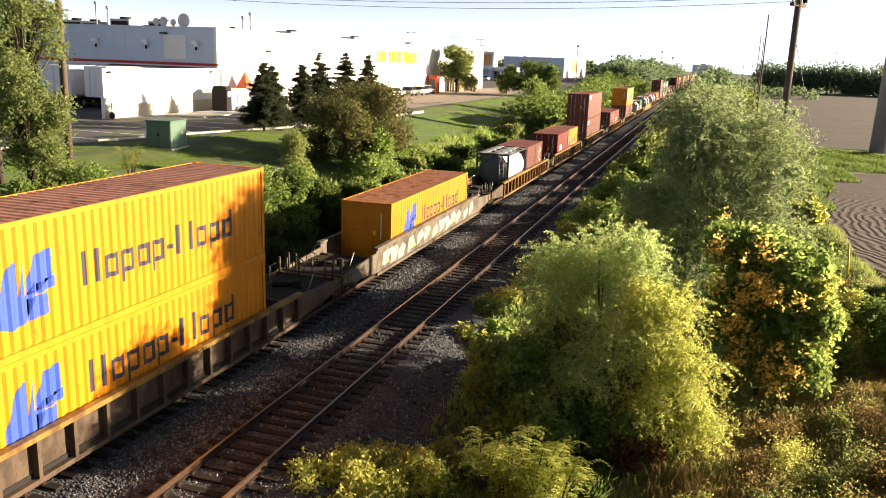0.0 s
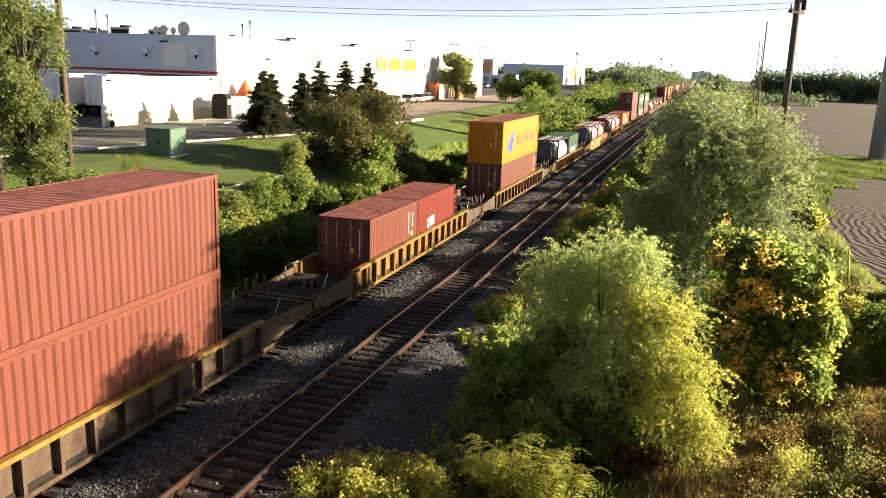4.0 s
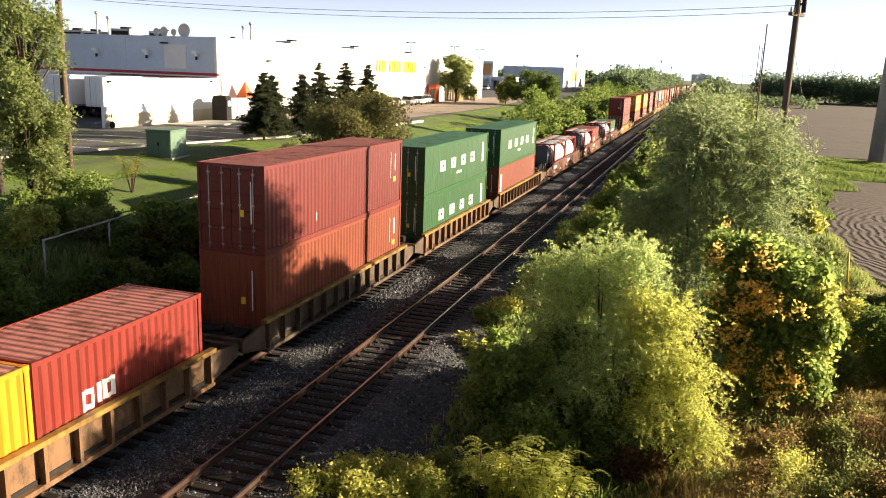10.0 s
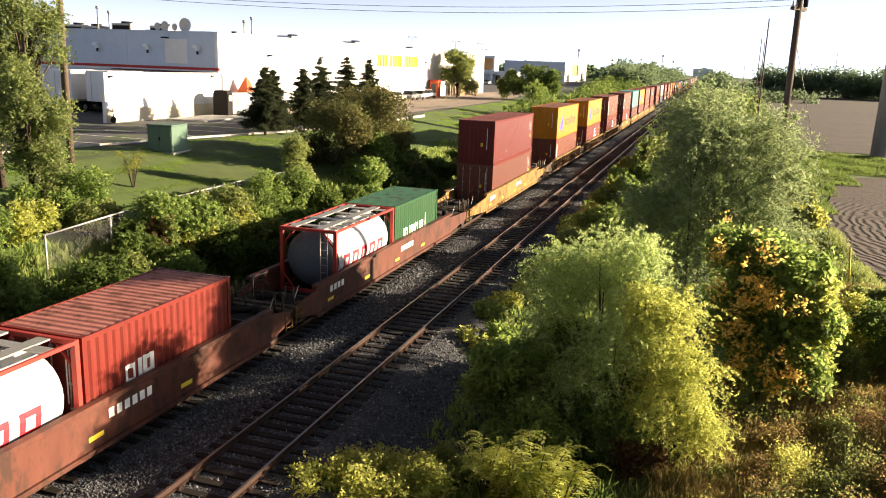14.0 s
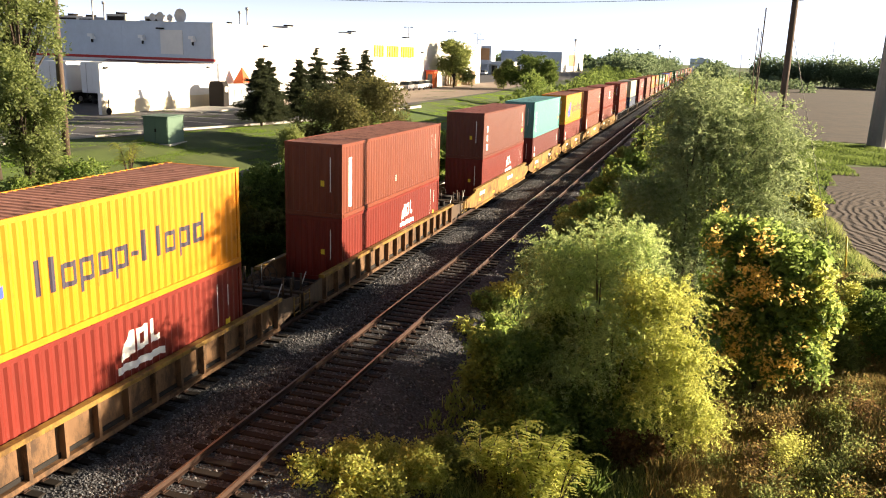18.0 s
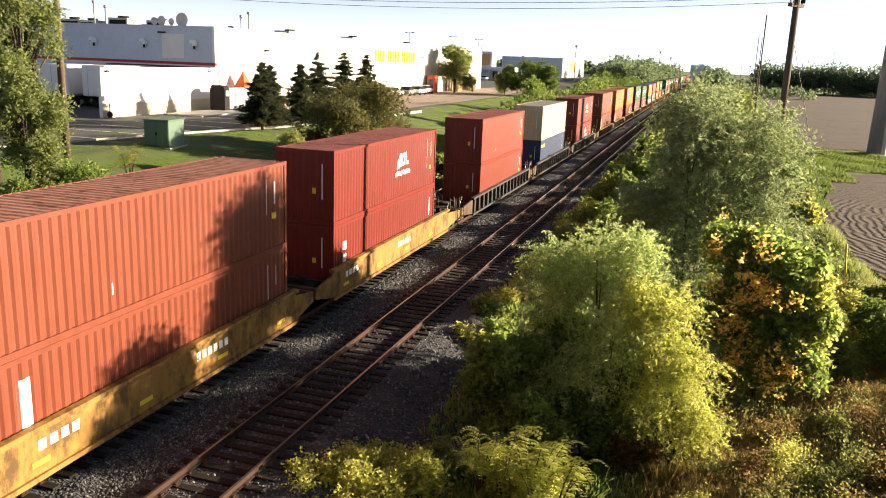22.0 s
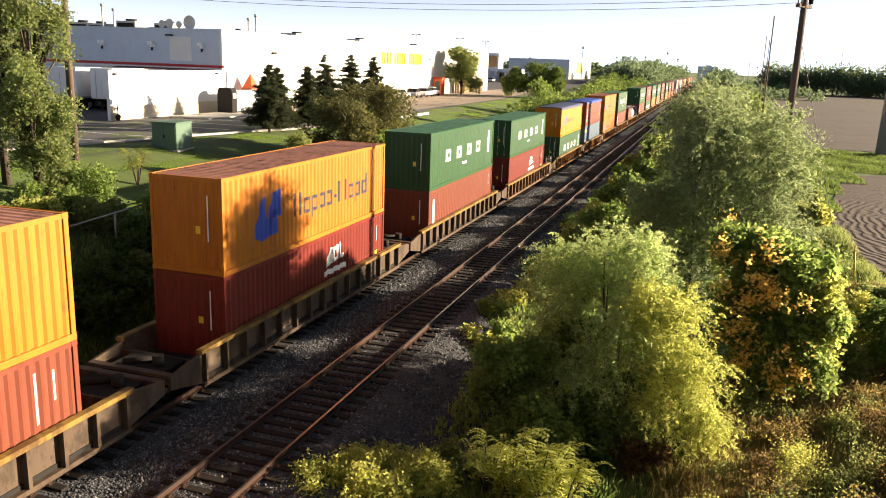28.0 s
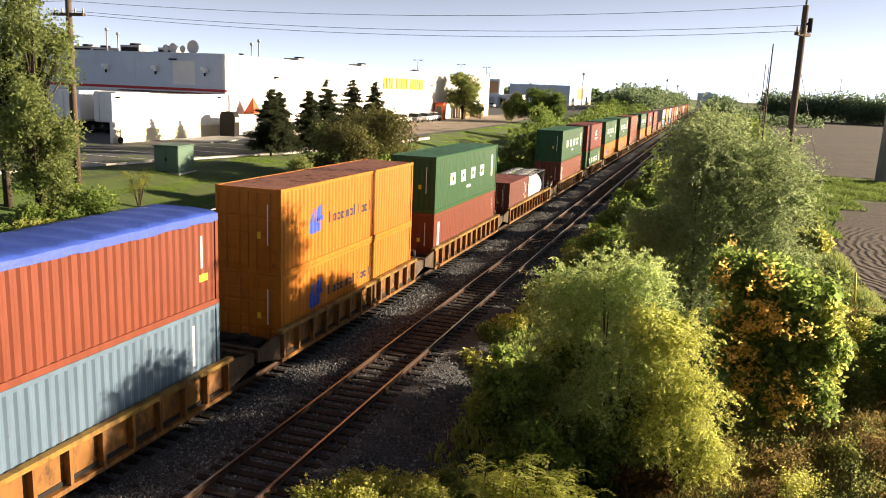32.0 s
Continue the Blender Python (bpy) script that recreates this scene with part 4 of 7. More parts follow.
# near end of each load along the train, car tone, car style, loads below and above
CONSIST = [
    (9.98, "dark", "ribbed", "Yl", "Y"), (33.23, "graffiti", "smooth", "Yl", ""), (56.05, "ochre", "ribbed", "tb", ""), (75.75, "brown", "ribbed", "ry", ""),
    (95.04, "dark", "ribbed", "B", "B"), (118.39, "ochre", "ribbed", "br", ""), (141.42, "brown", "ribbed", "Bl", "Y"), (164.19, "brown", "ribbed", "tg", ""),
    (187.88, "yellow", "smooth", "hh", ""), (209.2, "brown", "ribbed", "hh", ""), (224.74, "brown", "ribbed", "yr", ""), (240.48, "dark", "ribbed", "R", "D"),
    (255.93, "brown", "ribbed", "Gl", "Gl"), (271.43, "brown", "ribbed", "Rl", "Gl"), (293.01, "redbrown", "smooth", "hd", ""), (312.42, "redbrown", "smooth", "hr", ""),
    (331.95, "redbrown", "smooth", "hg", ""), (355.7, "yellow", "smooth", "Bl", "K"), (378.92, "brown", "ribbed", "Rl", "Y"), (398.61, "brown", "ribbed", "Al", "Y"),
    (418.12, "brown", "ribbed", "Al", "Rs"), (439.24, "yellow", "smooth", "Al", "Bu"), (455.0, "yellow", "smooth", "Dl", "T"), (470.67, "yellow", "smooth", "Av", "Y"),
    (486.19, "yellow", "smooth", "Rl", "R"), (502.05, "yellow", "smooth", "Av", "A"), (523.42, "grey", "ribbed", "Vl", "V"), (543.0, "grey", "ribbed", "N", "C"),
    (562.99, "grey", "ribbed", "Al", "A"), (584.45, "dark", "ribbed", "Rl", "R"), (601.59, "dark", "ribbed", "Rl", "O"), (619.62, "dark", "ribbed", "Al", "Oy"),
    (637.76, "dark", "ribbed", "Rl", "G"), (654.65, "brown", "ribbed", "Al", "Gl"), (674.24, "orange", "ribbed", "Gl", "YT"), (689.58, "orange", "ribbed", "S", "RT"),
    (705.32, "orange", "ribbed", "Ol", "O"), (720.83, "orange", "ribbed", "Rl", "G"), (737.0, "orange", "ribbed", "bt", ""), (756.9, "brown", "ribbed", "Rl", "G"),
    (772.4, "brown", "ribbed", "Gl", "A"), (788.3, "brown", "ribbed", "Ol", "G"), (804.6, "brown", "ribbed", "Ol", "G"), (821.5, "brown", "ribbed", "Rl", "R"),
    (841.0, "brown", "ribbed", "Ol", "G"), (858.0, "orange", "ribbed", "Ol", "A"), (875.0, "orange", "ribbed", "Rl", "R"), (892.0, "brown", "ribbed", "bb", ""),
    (908.0, "brown", "ribbed", "S", "W")] + [(925.0 + 16.3 * k, "brown", "ribbed", low, high) for k, (low, high) in enumerate(
        [("Rl", "Y"), ("S", "W"), ("Rl", "R"), ("Al", "O"), ("Rl", "C"), ("Bl", "K"), ("Gl", "R"), ("Rl", "O"), ("Al", "W"), ("Rl", "R"), ("Ol", "Y"), ("Rl", "A"), ("Bl", "R")])]
ZB = 0.54
train = []


def build_train():
    for i, (u, tone, style, low, high) in enumerate(CONSIST):
        before = u - CONSIST[i - 1][0] if i else 22.0
        after = CONSIST[i + 1][0] - u if i + 1 < len(CONSIST) else 16.0
        front, back = (before - 12.192) / 2, (after - 12.192) / 2
        train.append((well_car(tone, style, front, back), u, 0.0))
        if low[0] in SHORT:
            for k, code in enumerate(low):
                spec = SHORT[code]
                ob = tank(spec[1], spec[2]) if spec[0] == "tank" else container(spec[0], spec[1], 6.058, spec[2], spec[3], spec[4], spec[5])
                train.append((ob, u + k * 6.134, ZB))
        else:
            c, h, mk, rf, dr, lb = BOX[low]
            train.append((container(c, h, 12.192, mk, rf, dr, lb), u, ZB))
            if high:
                c2, h2, mk, rf, dr, lb = BOX[high]
                train.append((container(c2, h2, 12.192, mk, rf, dr, lb, {"YT": "dark", "RT": "blue"}.get(high)), u, ZB + h + 0.012))


# how far the train has come, in metres, at each time
RUN = [(0, 0.0), (4, 87.58), (8, 174.82), (12, 261.51), (16, 347.34), (20, 432.37), (24, 516.68), (26, 558.52), (28, 600.06), (30, 641.32), (32, 682.46)]


def motions():
    for ob, u, z in train:
        walk(ob, [(t, pose(TRAIN_X, u - s, z)) for t, s in RUN])


build_train()


# ---- plants ----
def leaf_arrays(centres, size, rng, droop=0.0, slim=0.45, fold=True):
    """A small leaf at each centre, turned at random: arrays of vertices and faces."""
    n = len(centres)
    d = rng.normal(size=(n, 3))
    d[:, 2] = d[:, 2] * 0.7 - droop
    d /= np.linalg.norm(d, axis=1)[:, None]
    e = np.cross(d, rng.normal(size=(n, 3)))
    e /= np.linalg.norm(e, axis=1)[:, None] + 1e-9
    s = size * rng.uniform(0.6, 1.35, n)[:, None]
    v = np.stack([centres - d * s, centres + e * s * slim - d * s * 0.1, centres + d * s, centres - e * s * slim + d * s * 0.1], 1)
    return v.reshape(-1, 3), np.arange(4 * n).reshape(n, 4)


def blob_points(blobs, count, rng, shell=0.45, clump=0.0, per=1, twig=0.3, droop=0.2):
    """Points in the outer shells of ellipsoids (x, y, z, rx, ry, rz), gathered in sprays of per leaves of radius clump."""
    vol = np.array([b[3] * b[4] + b[4] * b[5] + b[3] * b[5] for b in blobs])
    seeds = max(1, count // per)
    which = rng.choice(len(blobs), seeds, p=vol / vol.sum())
    b = np.array(blobs)[which]
    d = rng.normal(size=(seeds, 3))
    d /= np.linalg.norm(d, axis=1)[:, None]
    r = 1 - shell * rng.random(seeds) ** 1.6
    lump = 1 + 0.16 * np.sin(5.1 * d[:, 0] + 3.3 * which) * np.cos(4.3 * d[:, 1] + which) + 0.10 * np.sin(9 * d[:, 2] + 2 * which)
    p = b[:, :3] + d * b[:, 3:6] * (r * lump)[:, None]
    # each spray grows outwards and bends with its own weight
    out = d + rng.normal(size=d.shape) * 0.45
    out[:, 2] += 0.25 - droop
    out /= np.linalg.norm(out, axis=1)[:, None]
    long = twig * rng.uniform(0.4, 1.5, seeds)
    p, out, long = np.repeat(p, per, 0), np.repeat(out, per, 0), np.repeat(long, per)
    s = rng.random(len(p))
    p = p + out * (long * s)[:, None] - np.array([0, 0, 1.0]) * (droop * long * s * s)[:, None]
    return p + rng.normal(size=p.shape) * (clump * (1 - 0.5 * s))[:, None]


def crown_of(name, blobs, count, size, tone, parent, seed, droop=0.3, slim=0.45, clump=0.12, per=9, shell=0.5, label="", twig=0.35):
    rng = np.random.default_rng(seed)
    p = blob_points(blobs, count, rng, shell, clump, per, twig, droop)
    v, f = leaf_arrays(p, size, rng, droop, slim)
    return put(name, raw_mesh(name, v, f), LEAF[tone], parent, label)


def blobs_round(rng, centre, radius, n, size, flat_z=0.8):
    """Crown lumps gathered in a few masses with gaps between them, within a large egg."""
    masses, out = [], []
    for _ in range(max(4, n // 6)):
        best = None
        for _ in range(8):
            d = Vector((rng.gauss(0, 1), rng.gauss(0, 1), rng.gauss(0, 1))).normalized() * rng.uniform(0.35, 0.82)
            gap = min([(d - m).length for m in masses] or [1])
            if best is None or gap > best[0]:
                best = (gap, d)
        masses.append(best[1])
    for k in range(n):
        m = masses[k % len(masses)]
        d = m + Vector((rng.gauss(0, 1), rng.gauss(0, 1), rng.gauss(0, 1))).normalized() * rng.uniform(0.10, 0.30)
        s = size * rng.uniform(0.55, 1.15)
        out.append((centre[0] + d.x * radius[0], centre[1] + d.y * radius[1], centre[2] + d.z * radius[2], s, s, s * flat_z))
    return out


def tree(name, label, category, base, crown_c, crown_r, lumps, lump, count, leaf, tone, seed, trunks=1, droop=0.3, slim=0.45, per=9, clump=0.14, extra=(), group="", twig=0.35):
    """A trunk with limbs that reach into the crown's lumps, and a crown of many leaves."""
    rng = random.Random(seed)
    t = root(name, pose(*base))
    tagged(t, label, category, group=group)
    blobs = blobs_round(rng, crown_c, crown_r, lumps, lump)
    bm = bmesh.new()
    top = Vector(crown_c)
    for k in range(trunks):
        foot = Vector((rng.uniform(-0.3, 0.3) * (trunks > 1), rng.uniform(-0.3, 0.3) * (trunks > 1), -0.25))
        head = Vector((top.x * 0.6 + rng.uniform(-0.4, 0.4) * crown_r[0] * (trunks > 1), top.y * 0.6 + rng.uniform(-0.4, 0.4) * crown_r[1] * (trunks > 1), top.z * 0.85))
        r = 0.018 * (top.z + crown_r[2]) / math.sqrt(trunks)
        mid = foot.lerp(head, 0.5) + Vector((rng.uniform(-0.2, 0.2), rng.uniform(-0.2, 0.2), 0))
        limb(bm, [foot, mid, head], [r, r * 0.7, r * 0.35])
        for b in blobs[k::trunks]:
            start = foot.lerp(head, rng.uniform(0.35, 0.95))
            end = Vector(b[:3])
            bend = start.lerp(end, 0.5) + Vector((0, 0, 0.15 * (end - start).length))
            limb(bm, [start, bend, end], [r * 0.32, r * 0.2, r * 0.06], 5)
    part("trunk", bm, M_BARK, t, "bark-brown trunk and limbs")
    crown_of("crown", blobs, count, leaf, tone, t, seed, droop, slim, clump, per, twig=twig)
    for k, (tone2, blobs2, count2, leaf2) in enumerate(extra):
        crown_of("crown", blobs2, count2, leaf2, tone2, t, seed + 50 + k, droop, slim, clump, per, label=tone2 + " coloured leaves", twig=twig)
    return t


def lobed_tree(name, label, category, base, lobes, lumps, lump, count, leaf, tone, seed, trunks=3, droop=0.2, slim=0.4, per=10, clump=0.08, twig=0.5, extra=(), group="", plumes=0, dense=0.16):
    """A tree or bush whose crown is made of leafy masses with gaps between them; lobes in the world, (x, y, z, rx, ry, rz)."""
    rng = random.Random(seed)
    t = root(name, pose(*base))
    tagged(t, label, category, group=group)
    blobs, cores = [], []
    for x, y, z, a, b, c in lobes:
        o = (x - base[0], y - base[1], z - base[2])
        cores.append((*o, a * 0.62, b * 0.62, c * 0.62))
        for _ in range(lumps):
            d = Vector((rng.gauss(0, 1), rng.gauss(0, 1), rng.gauss(0, 1))).normalized() * rng.uniform(0.55, 1.0)
            s = lump * rng.uniform(0.5, 1.2)
            blobs.append((o[0] + d.x * a, o[1] + d.y * b, o[2] + d.z * c, s, s, s * rng.uniform(0.7, 1.2)))
        for _ in range(plumes):
            d = Vector((rng.gauss(0, 1), rng.gauss(0, 1), rng.gauss(0.5, 0.8))).normalized()
            far = rng.uniform(1.15, 1.55)
            for q in range(5):
                s = 0.7 + (far - 0.7) * q / 4
                r = 0.26 - 0.045 * q
                blobs.append((o[0] + d.x * a * s, o[1] + d.y * b * s, o[2] + d.z * c * s - 0.05 * q * q * droop, r, r, r * 1.1))
    bm = bmesh.new()
    for k in range(trunks):
        mine = cores[k::trunks] or cores[:1]
        foot = Vector((rng.uniform(-0.4, 0.4), rng.uniform(-0.3, 0.3), -0.25)) * (trunks > 1)
        foot.z = -0.25
        head = sum((Vector(c[:3]) for c in mine), Vector()) / len(mine)
        r = 0.016 * (head.z + 2) / math.sqrt(trunks)
        mid = foot.lerp(head, 0.5) + Vector((rng.uniform(-0.3, 0.3), rng.uniform(-0.2, 0.2), 0))
        limb(bm, [foot, mid, head], [r, r * 0.75, r * 0.4])
        for c in mine:
            end = Vector(c[:3]) + Vector((0, 0, 0.4 * c[5]))
            start = foot.lerp(head, rng.uniform(0.5, 0.95))
            limb(bm, [start, start.lerp(end, 0.5) + Vector((0, 0, 0.12 * (end - start).length)), end], [r * 0.4, r * 0.28, r * 0.1], 5)
            for b in rng.sample(blobs, min(5, len(blobs))):
                if (Vector(b[:3]) - end).length < 1.6:
                    limb(bm, [end, Vector(b[:3])], [r * 0.14, r * 0.04], 4)
    part("trunk", bm, M_BARK, t, "bark-brown stems and limbs")
    crown_of("crown", blobs, count, leaf, tone, t, seed, droop, slim, clump, per, twig=twig)
    crown_of("inner_crown", cores, int(count * dense), leaf * 1.7, tone, t, seed + 7, droop, slim * 1.4, clump, per, 1.0, twig=twig)
    for k, (tone2, blobs2, count2, leaf2) in enumerate(extra):
        crown_of("crown", blobs2, count2, leaf2, tone2, t, seed + 50 + k, droop, slim, clump, per, label=tone2 + " coloured leaves", twig=twig * 0.6)
    return t


def spruce(base, h, seed, wide=0.30):
    """A young spruce: tiers of drooping needle-clad boughs round a straight trunk."""
    rng = random.Random(seed)
    t = root("spruce_tree", pose(*base))
    tagged(t, "dark green young spruce on a lawn", "tree", group="spruces on the lawn")
    bm = bmesh.new()
    rod(bm, (0, 0, -0.2), (0, 0, h), 0.035 * h * 0.6, 0.01, 7)
    pts = []
    nr = np.random.default_rng(seed)
    z = h * 0.17
    while z < h * 0.985:
        k = 1 - (z - h * 0.16) / (h * 0.84)
        reach = h * wide * (min(1, k) ** 0.8) * rng.uniform(0.7, 1.2) + 0.05
        n = max(6, int(11 * k + 6))
        for q in range(n):
            a = rng.uniform(0, 6.283)
            r = reach * rng.uniform(0.55, 1.3)
            end = Vector((math.cos(a) * r, math.sin(a) * r, z - 0.16 * r + rng.uniform(-0.12, 0.14)))
            limb(bm, [(0, 0, z), end], [0.018, 0.004], 4)
            m = int(60 + 130 * r)
            s = nr.random(m) ** 0.7
            p = np.stack([end.x * s, end.y * s, z + (end.z - z) * s - 0.05 * r * np.sin(s * 3)], -1)
            pts.append(p + nr.normal(size=(m, 3)) * np.array([0.09, 0.09, 0.05]) * (0.6 + r * 0.5))
        z += h * 0.04 * rng.uniform(0.6, 1.4)
    part("trunk", bm, M_BARK, t)
    v, f = leaf_arrays(np.concatenate(pts), 0.085, nr, 0.35, 0.28)
    put("crown", raw_mesh("crown", v, f), LEAF["spruce"], t)


def fern_spray(base, h, seed, tone="lime", stems=7, label="bright green sapling with feathery leaves", spread=1.0):
    """A sapling with long feathered leaves, like a young sumac."""
    rng, nr = random.Random(seed), np.random.default_rng(seed)
    t = root("sapling", pose(*base))
    tagged(t, label, "plant")
    vs = []
    for s in range(stems):
        bm = bmesh.new()
        a = rng.uniform(0, 6.283)
        head = Vector((math.cos(a) * rng.uniform(0.1, 0.45) * h * spread, math.sin(a) * rng.uniform(0.1, 0.45) * h * spread, h * rng.uniform(0.6, 1.0)))
        limb(bm, [(0, 0, -0.15), head * 0.55 + Vector((0, 0, 0.15)), head], [0.03, 0.02, 0.008], 5)
        part("stem", bm, M_BARK, t)
        for k in range(9):
            b = rng.uniform(0, 6.283)
            start = head * rng.uniform(0.55, 1.0)
            ln = 0.5 * h / 2.2 * rng.uniform(0.7, 1.2)
            for q in range(8):
                f = q / 7
                p = start + Vector((math.cos(b) * ln * f, math.sin(b) * ln * f, 0.28 * ln * math.sin(f * 2.6) - 0.2 * ln * f * f))
                side = Vector((-math.sin(b), math.cos(b), -0.25))
                for sg in (1, -1):
                    tip = p + side * sg * ln * 0.30 * (1 - 0.5 * f) + Vector((math.cos(b), math.sin(b), 0)) * ln * 0.06
                    w = Vector((math.cos(b), math.sin(b), 0.1)) * ln * 0.085
                    vs += [p, (p + tip) / 2 + w, tip, (p + tip) / 2 - w]
    vs = np.array([tuple(v) for v in vs])
    put("leaves", raw_mesh("leaves", vs, np.arange(len(vs)).reshape(-1, 4)), LEAF[tone], t)


def shrub(base, r, h, count, leaf, tone, seed, label, extra=(), lumps=9, twig=0.3, name="shrub", group="shrubs along the railway"):
    rr = (r, r, h * 0.42)
    return tree(name, label, "bush", base, (0, 0, h * 0.5), rr, lumps, r * 0.42, count, leaf, tone, seed, trunks=3, droop=0.2, slim=0.5, per=8, clump=0.07, extra=extra, group=group, twig=twig)


def tufts(name, spots, blade, count, tone, seed, label, height_range=(0.4, 0.9), even=False):
    """Blades of grass and weeds: (x0, x1, y0, y1) patches, one stuff object."""
    nr = np.random.default_rng(seed)
    area = np.array([(b - a) * (d - c) for a, b, c, d in spots])
    which = nr.choice(len(spots), count, p=area / area.sum())
    s = np.array(spots)[which]
    x, y = s[:, 0] + (s[:, 1] - s[:, 0]) * nr.random(count), s[:, 2] + (s[:, 3] - s[:, 2]) * nr.random(count)
    clumps = np.sin(x * 1.7 + 2 * np.sin(y * 0.9)) * np.sin(y * 1.3 + np.cos(x))
    keep = nr.random(count) < (1.0 if even else 0.62 + 0.38 * clumps)
    x, y = x[keep], y[keep]
    n = len(x)
    z = np.interp(x, [p[0] for p in PROFILE], [p[1] for p in PROFILE])
    h = nr.uniform(*height_range, n) * (0.8 + 0.5 * np.sin(x * 0.8) * np.cos(y * 0.6))
    a, lean = nr.uniform(0, 6.283, n), nr.normal(0, 0.28, (n, 2)) * h[:, None]
    w = blade * nr.uniform(0.6, 1.4, n)
    dx, dy = np.cos(a) * w, np.sin(a) * w
    foot = np.stack([x, y, z - 0.05], -1)
    mid = foot + np.stack([lean[:, 0] * 0.4, lean[:, 1] * 0.4, h * 0.6], -1)
    tip = foot + np.stack([lean[:, 0], lean[:, 1], h], -1)
    off = np.stack([dx, dy, 0 * dx], -1)
    v = np.stack([foot - off * 0.6, mid - off, tip, mid + off], 1).reshape(-1, 3)
    ob = put(name, raw_mesh(name, v, np.arange(4 * n).reshape(n, 4)), LEAF[tone])
    return tagged(ob, label, "grass", kind="stuff")


def hedge(name, blobs, count, leaf, tone, seed, label):
    ob = crown_of(name, blobs, count, leaf, tone, None, seed, 0.2, 0.6, 0.16, 8, 0.6, twig=leaf * 2)
    return tagged(ob, label, "vegetation", kind="stuff")


def build_right_side():
    # the large willow that shades the train, and the bushes before it
    lobed_tree("willow_tree", "tall silvery green willow beside the tracks", "tree", (10.2, 29.0, height(10)),
               [(9.6, 29.0, 7.9, 0.9, 1.1, 1.1), (10.4, 29.5, 8.1, 0.75, 1.0, 0.9), (9.3, 28.7, 6.5, 0.8, 1.2, 1.1), (10.3, 28.6, 6.2, 1.0, 1.3, 1.0), (12.3, 29.2, 7.4, 0.8, 1.0, 0.85), (12.6, 28.8, 6.2, 0.85, 1.1, 0.9),
                (11.6, 28.4, 5.0, 1.1, 1.2, 0.9), (8.4, 28.6, 4.9, 0.85, 1.1, 0.9), (9.5, 28.2, 4.7, 1.0, 1.2, 1.0), (12.6, 28.5, 4.4, 0.75, 0.9, 0.8), (8.7, 28.4, 3.2, 0.95, 1.0, 0.9), (10.3, 28.3, 3.1, 1.1, 1.0, 0.9), (9.8, 30.2, 6.0, 1.3, 1.3, 1.5), (11.6, 30.2, 6.0, 1.2, 1.2, 1.3), (10.1, 27.8, 7.6, 0.9, 1.0, 1.0), (10.6, 30.8, 7.6, 0.9, 1.0, 1.0)],
               13, 0.30, 115000, 0.062, "willow", 21, trunks=6, droop=0.28, slim=0.22, per=22, clump=0.05, twig=0.75, plumes=7, dense=0.06)
    lobed_tree("feathery_shrub", "yellow-green feathery shrub at the foot of the embankment", "bush", (8.2, 22.0, height(8)),
               [(6.3, 22.6, 2.2, 1.0, 1.1, 1.3), (6.3, 22.4, 3.9, 0.55, 0.7, 0.65), (7.5, 22.2, 4.2, 0.65, 0.8, 0.9), (8.6, 21.9, 4.2, 0.55, 0.7, 0.85), (8.2, 21.3, 2.4, 0.8, 0.9, 0.9), (7.4, 21.6, 1.1, 0.8, 0.9, 0.7), (5.8, 22.0, 0.9, 0.65, 0.8, 0.8), (7.2, 22.8, 2.9, 1.0, 0.9, 1.1), (9.0, 22.4, 3.1, 0.7, 0.8, 1.0)],
               13, 0.27, 68000, 0.054, "bush", 22, trunks=7, droop=0.45, slim=0.22, per=24, clump=0.035, twig=0.7, plumes=9, dense=0.05)
    # Sun side of the same bush as its own crown, sunlight in lime leaves.
    lobed_tree("feathery_shrub", "sun side of the feathery shrub, sunlight in its lime plumes", "bush", (9.9, 21.5, height(10)),
               [(9.8, 21.6, 3.1, 0.5, 0.7, 0.6), (9.4, 21.3, 2.0, 0.65, 0.8, 0.7), (10.3, 21.2, 1.5, 0.7, 0.8, 0.7), (10.5, 20.9, 0.3, 0.55, 0.6, 0.6), (9.3, 20.9, 0.7, 0.5, 0.6, 0.6), (8.8, 21.2, 3.3, 0.5, 0.6, 0.7)],
               12, 0.25, 40000, 0.052, "lime", 24, trunks=5, droop=0.45, slim=0.22, per=24, clump=0.035, twig=0.7, plumes=9, dense=0.05)
    # Hidden trees added behind the willow to throw shade on the train.
    for k, (x, y, z, r, rz) in enumerate([(9.4, 34.4, 5.0, 2.1, 1.5), (8.8, 31.8, 5.5, 1.7, 1.6), (11.2, 35.2, 4.8, 1.9, 1.5)]):
        tree("small_tree", "raised green crown added behind the willow for shade", "tree", (x, y, height(x) - 0.05), (0, 0, z), (r, r * 1.1, rz), 26, 0.7, 20000, 0.085, "green", 391 + k, trunks=2, slim=0.5)
    shrub((5.3, 20.8, height(5)), 1.25, 3.0, 14000, 0.075, "green", 31, "deep green shrub shaded by its neighbour", lumps=12)
    shrub((6.6, 23.8, height(6)), 1.5, 3.6, 15000, 0.075, "green", 32, "deep green shrub shaded by its neighbour", lumps=12)
    # Undergrowth; the hidden shrubs are added to keep sun off the ballast.
    for k, (x, y, r, h) in enumerate([(8.4, 25.2, 1.5, 3.3), (7.2, 26.8, 1.3, 2.6), (9.8, 24.6, 1.4, 2.8), (7.2, 21.4, 1.1, 2.0), (6.2, 19.8, 1.0, 1.7), (8.4, 20.8, 0.9, 1.5)]):
        shrub((x, y, height(x) - 0.05), r, h, 18000, 0.075, "green", 371 + k, "deep green undergrowth between the bushes", lumps=14)
    shrub((9.2, 20.2, height(9)), 0.6, 1.3, 4000, 0.06, "rust", 33, "low rust-red bush among dry stems", lumps=7)
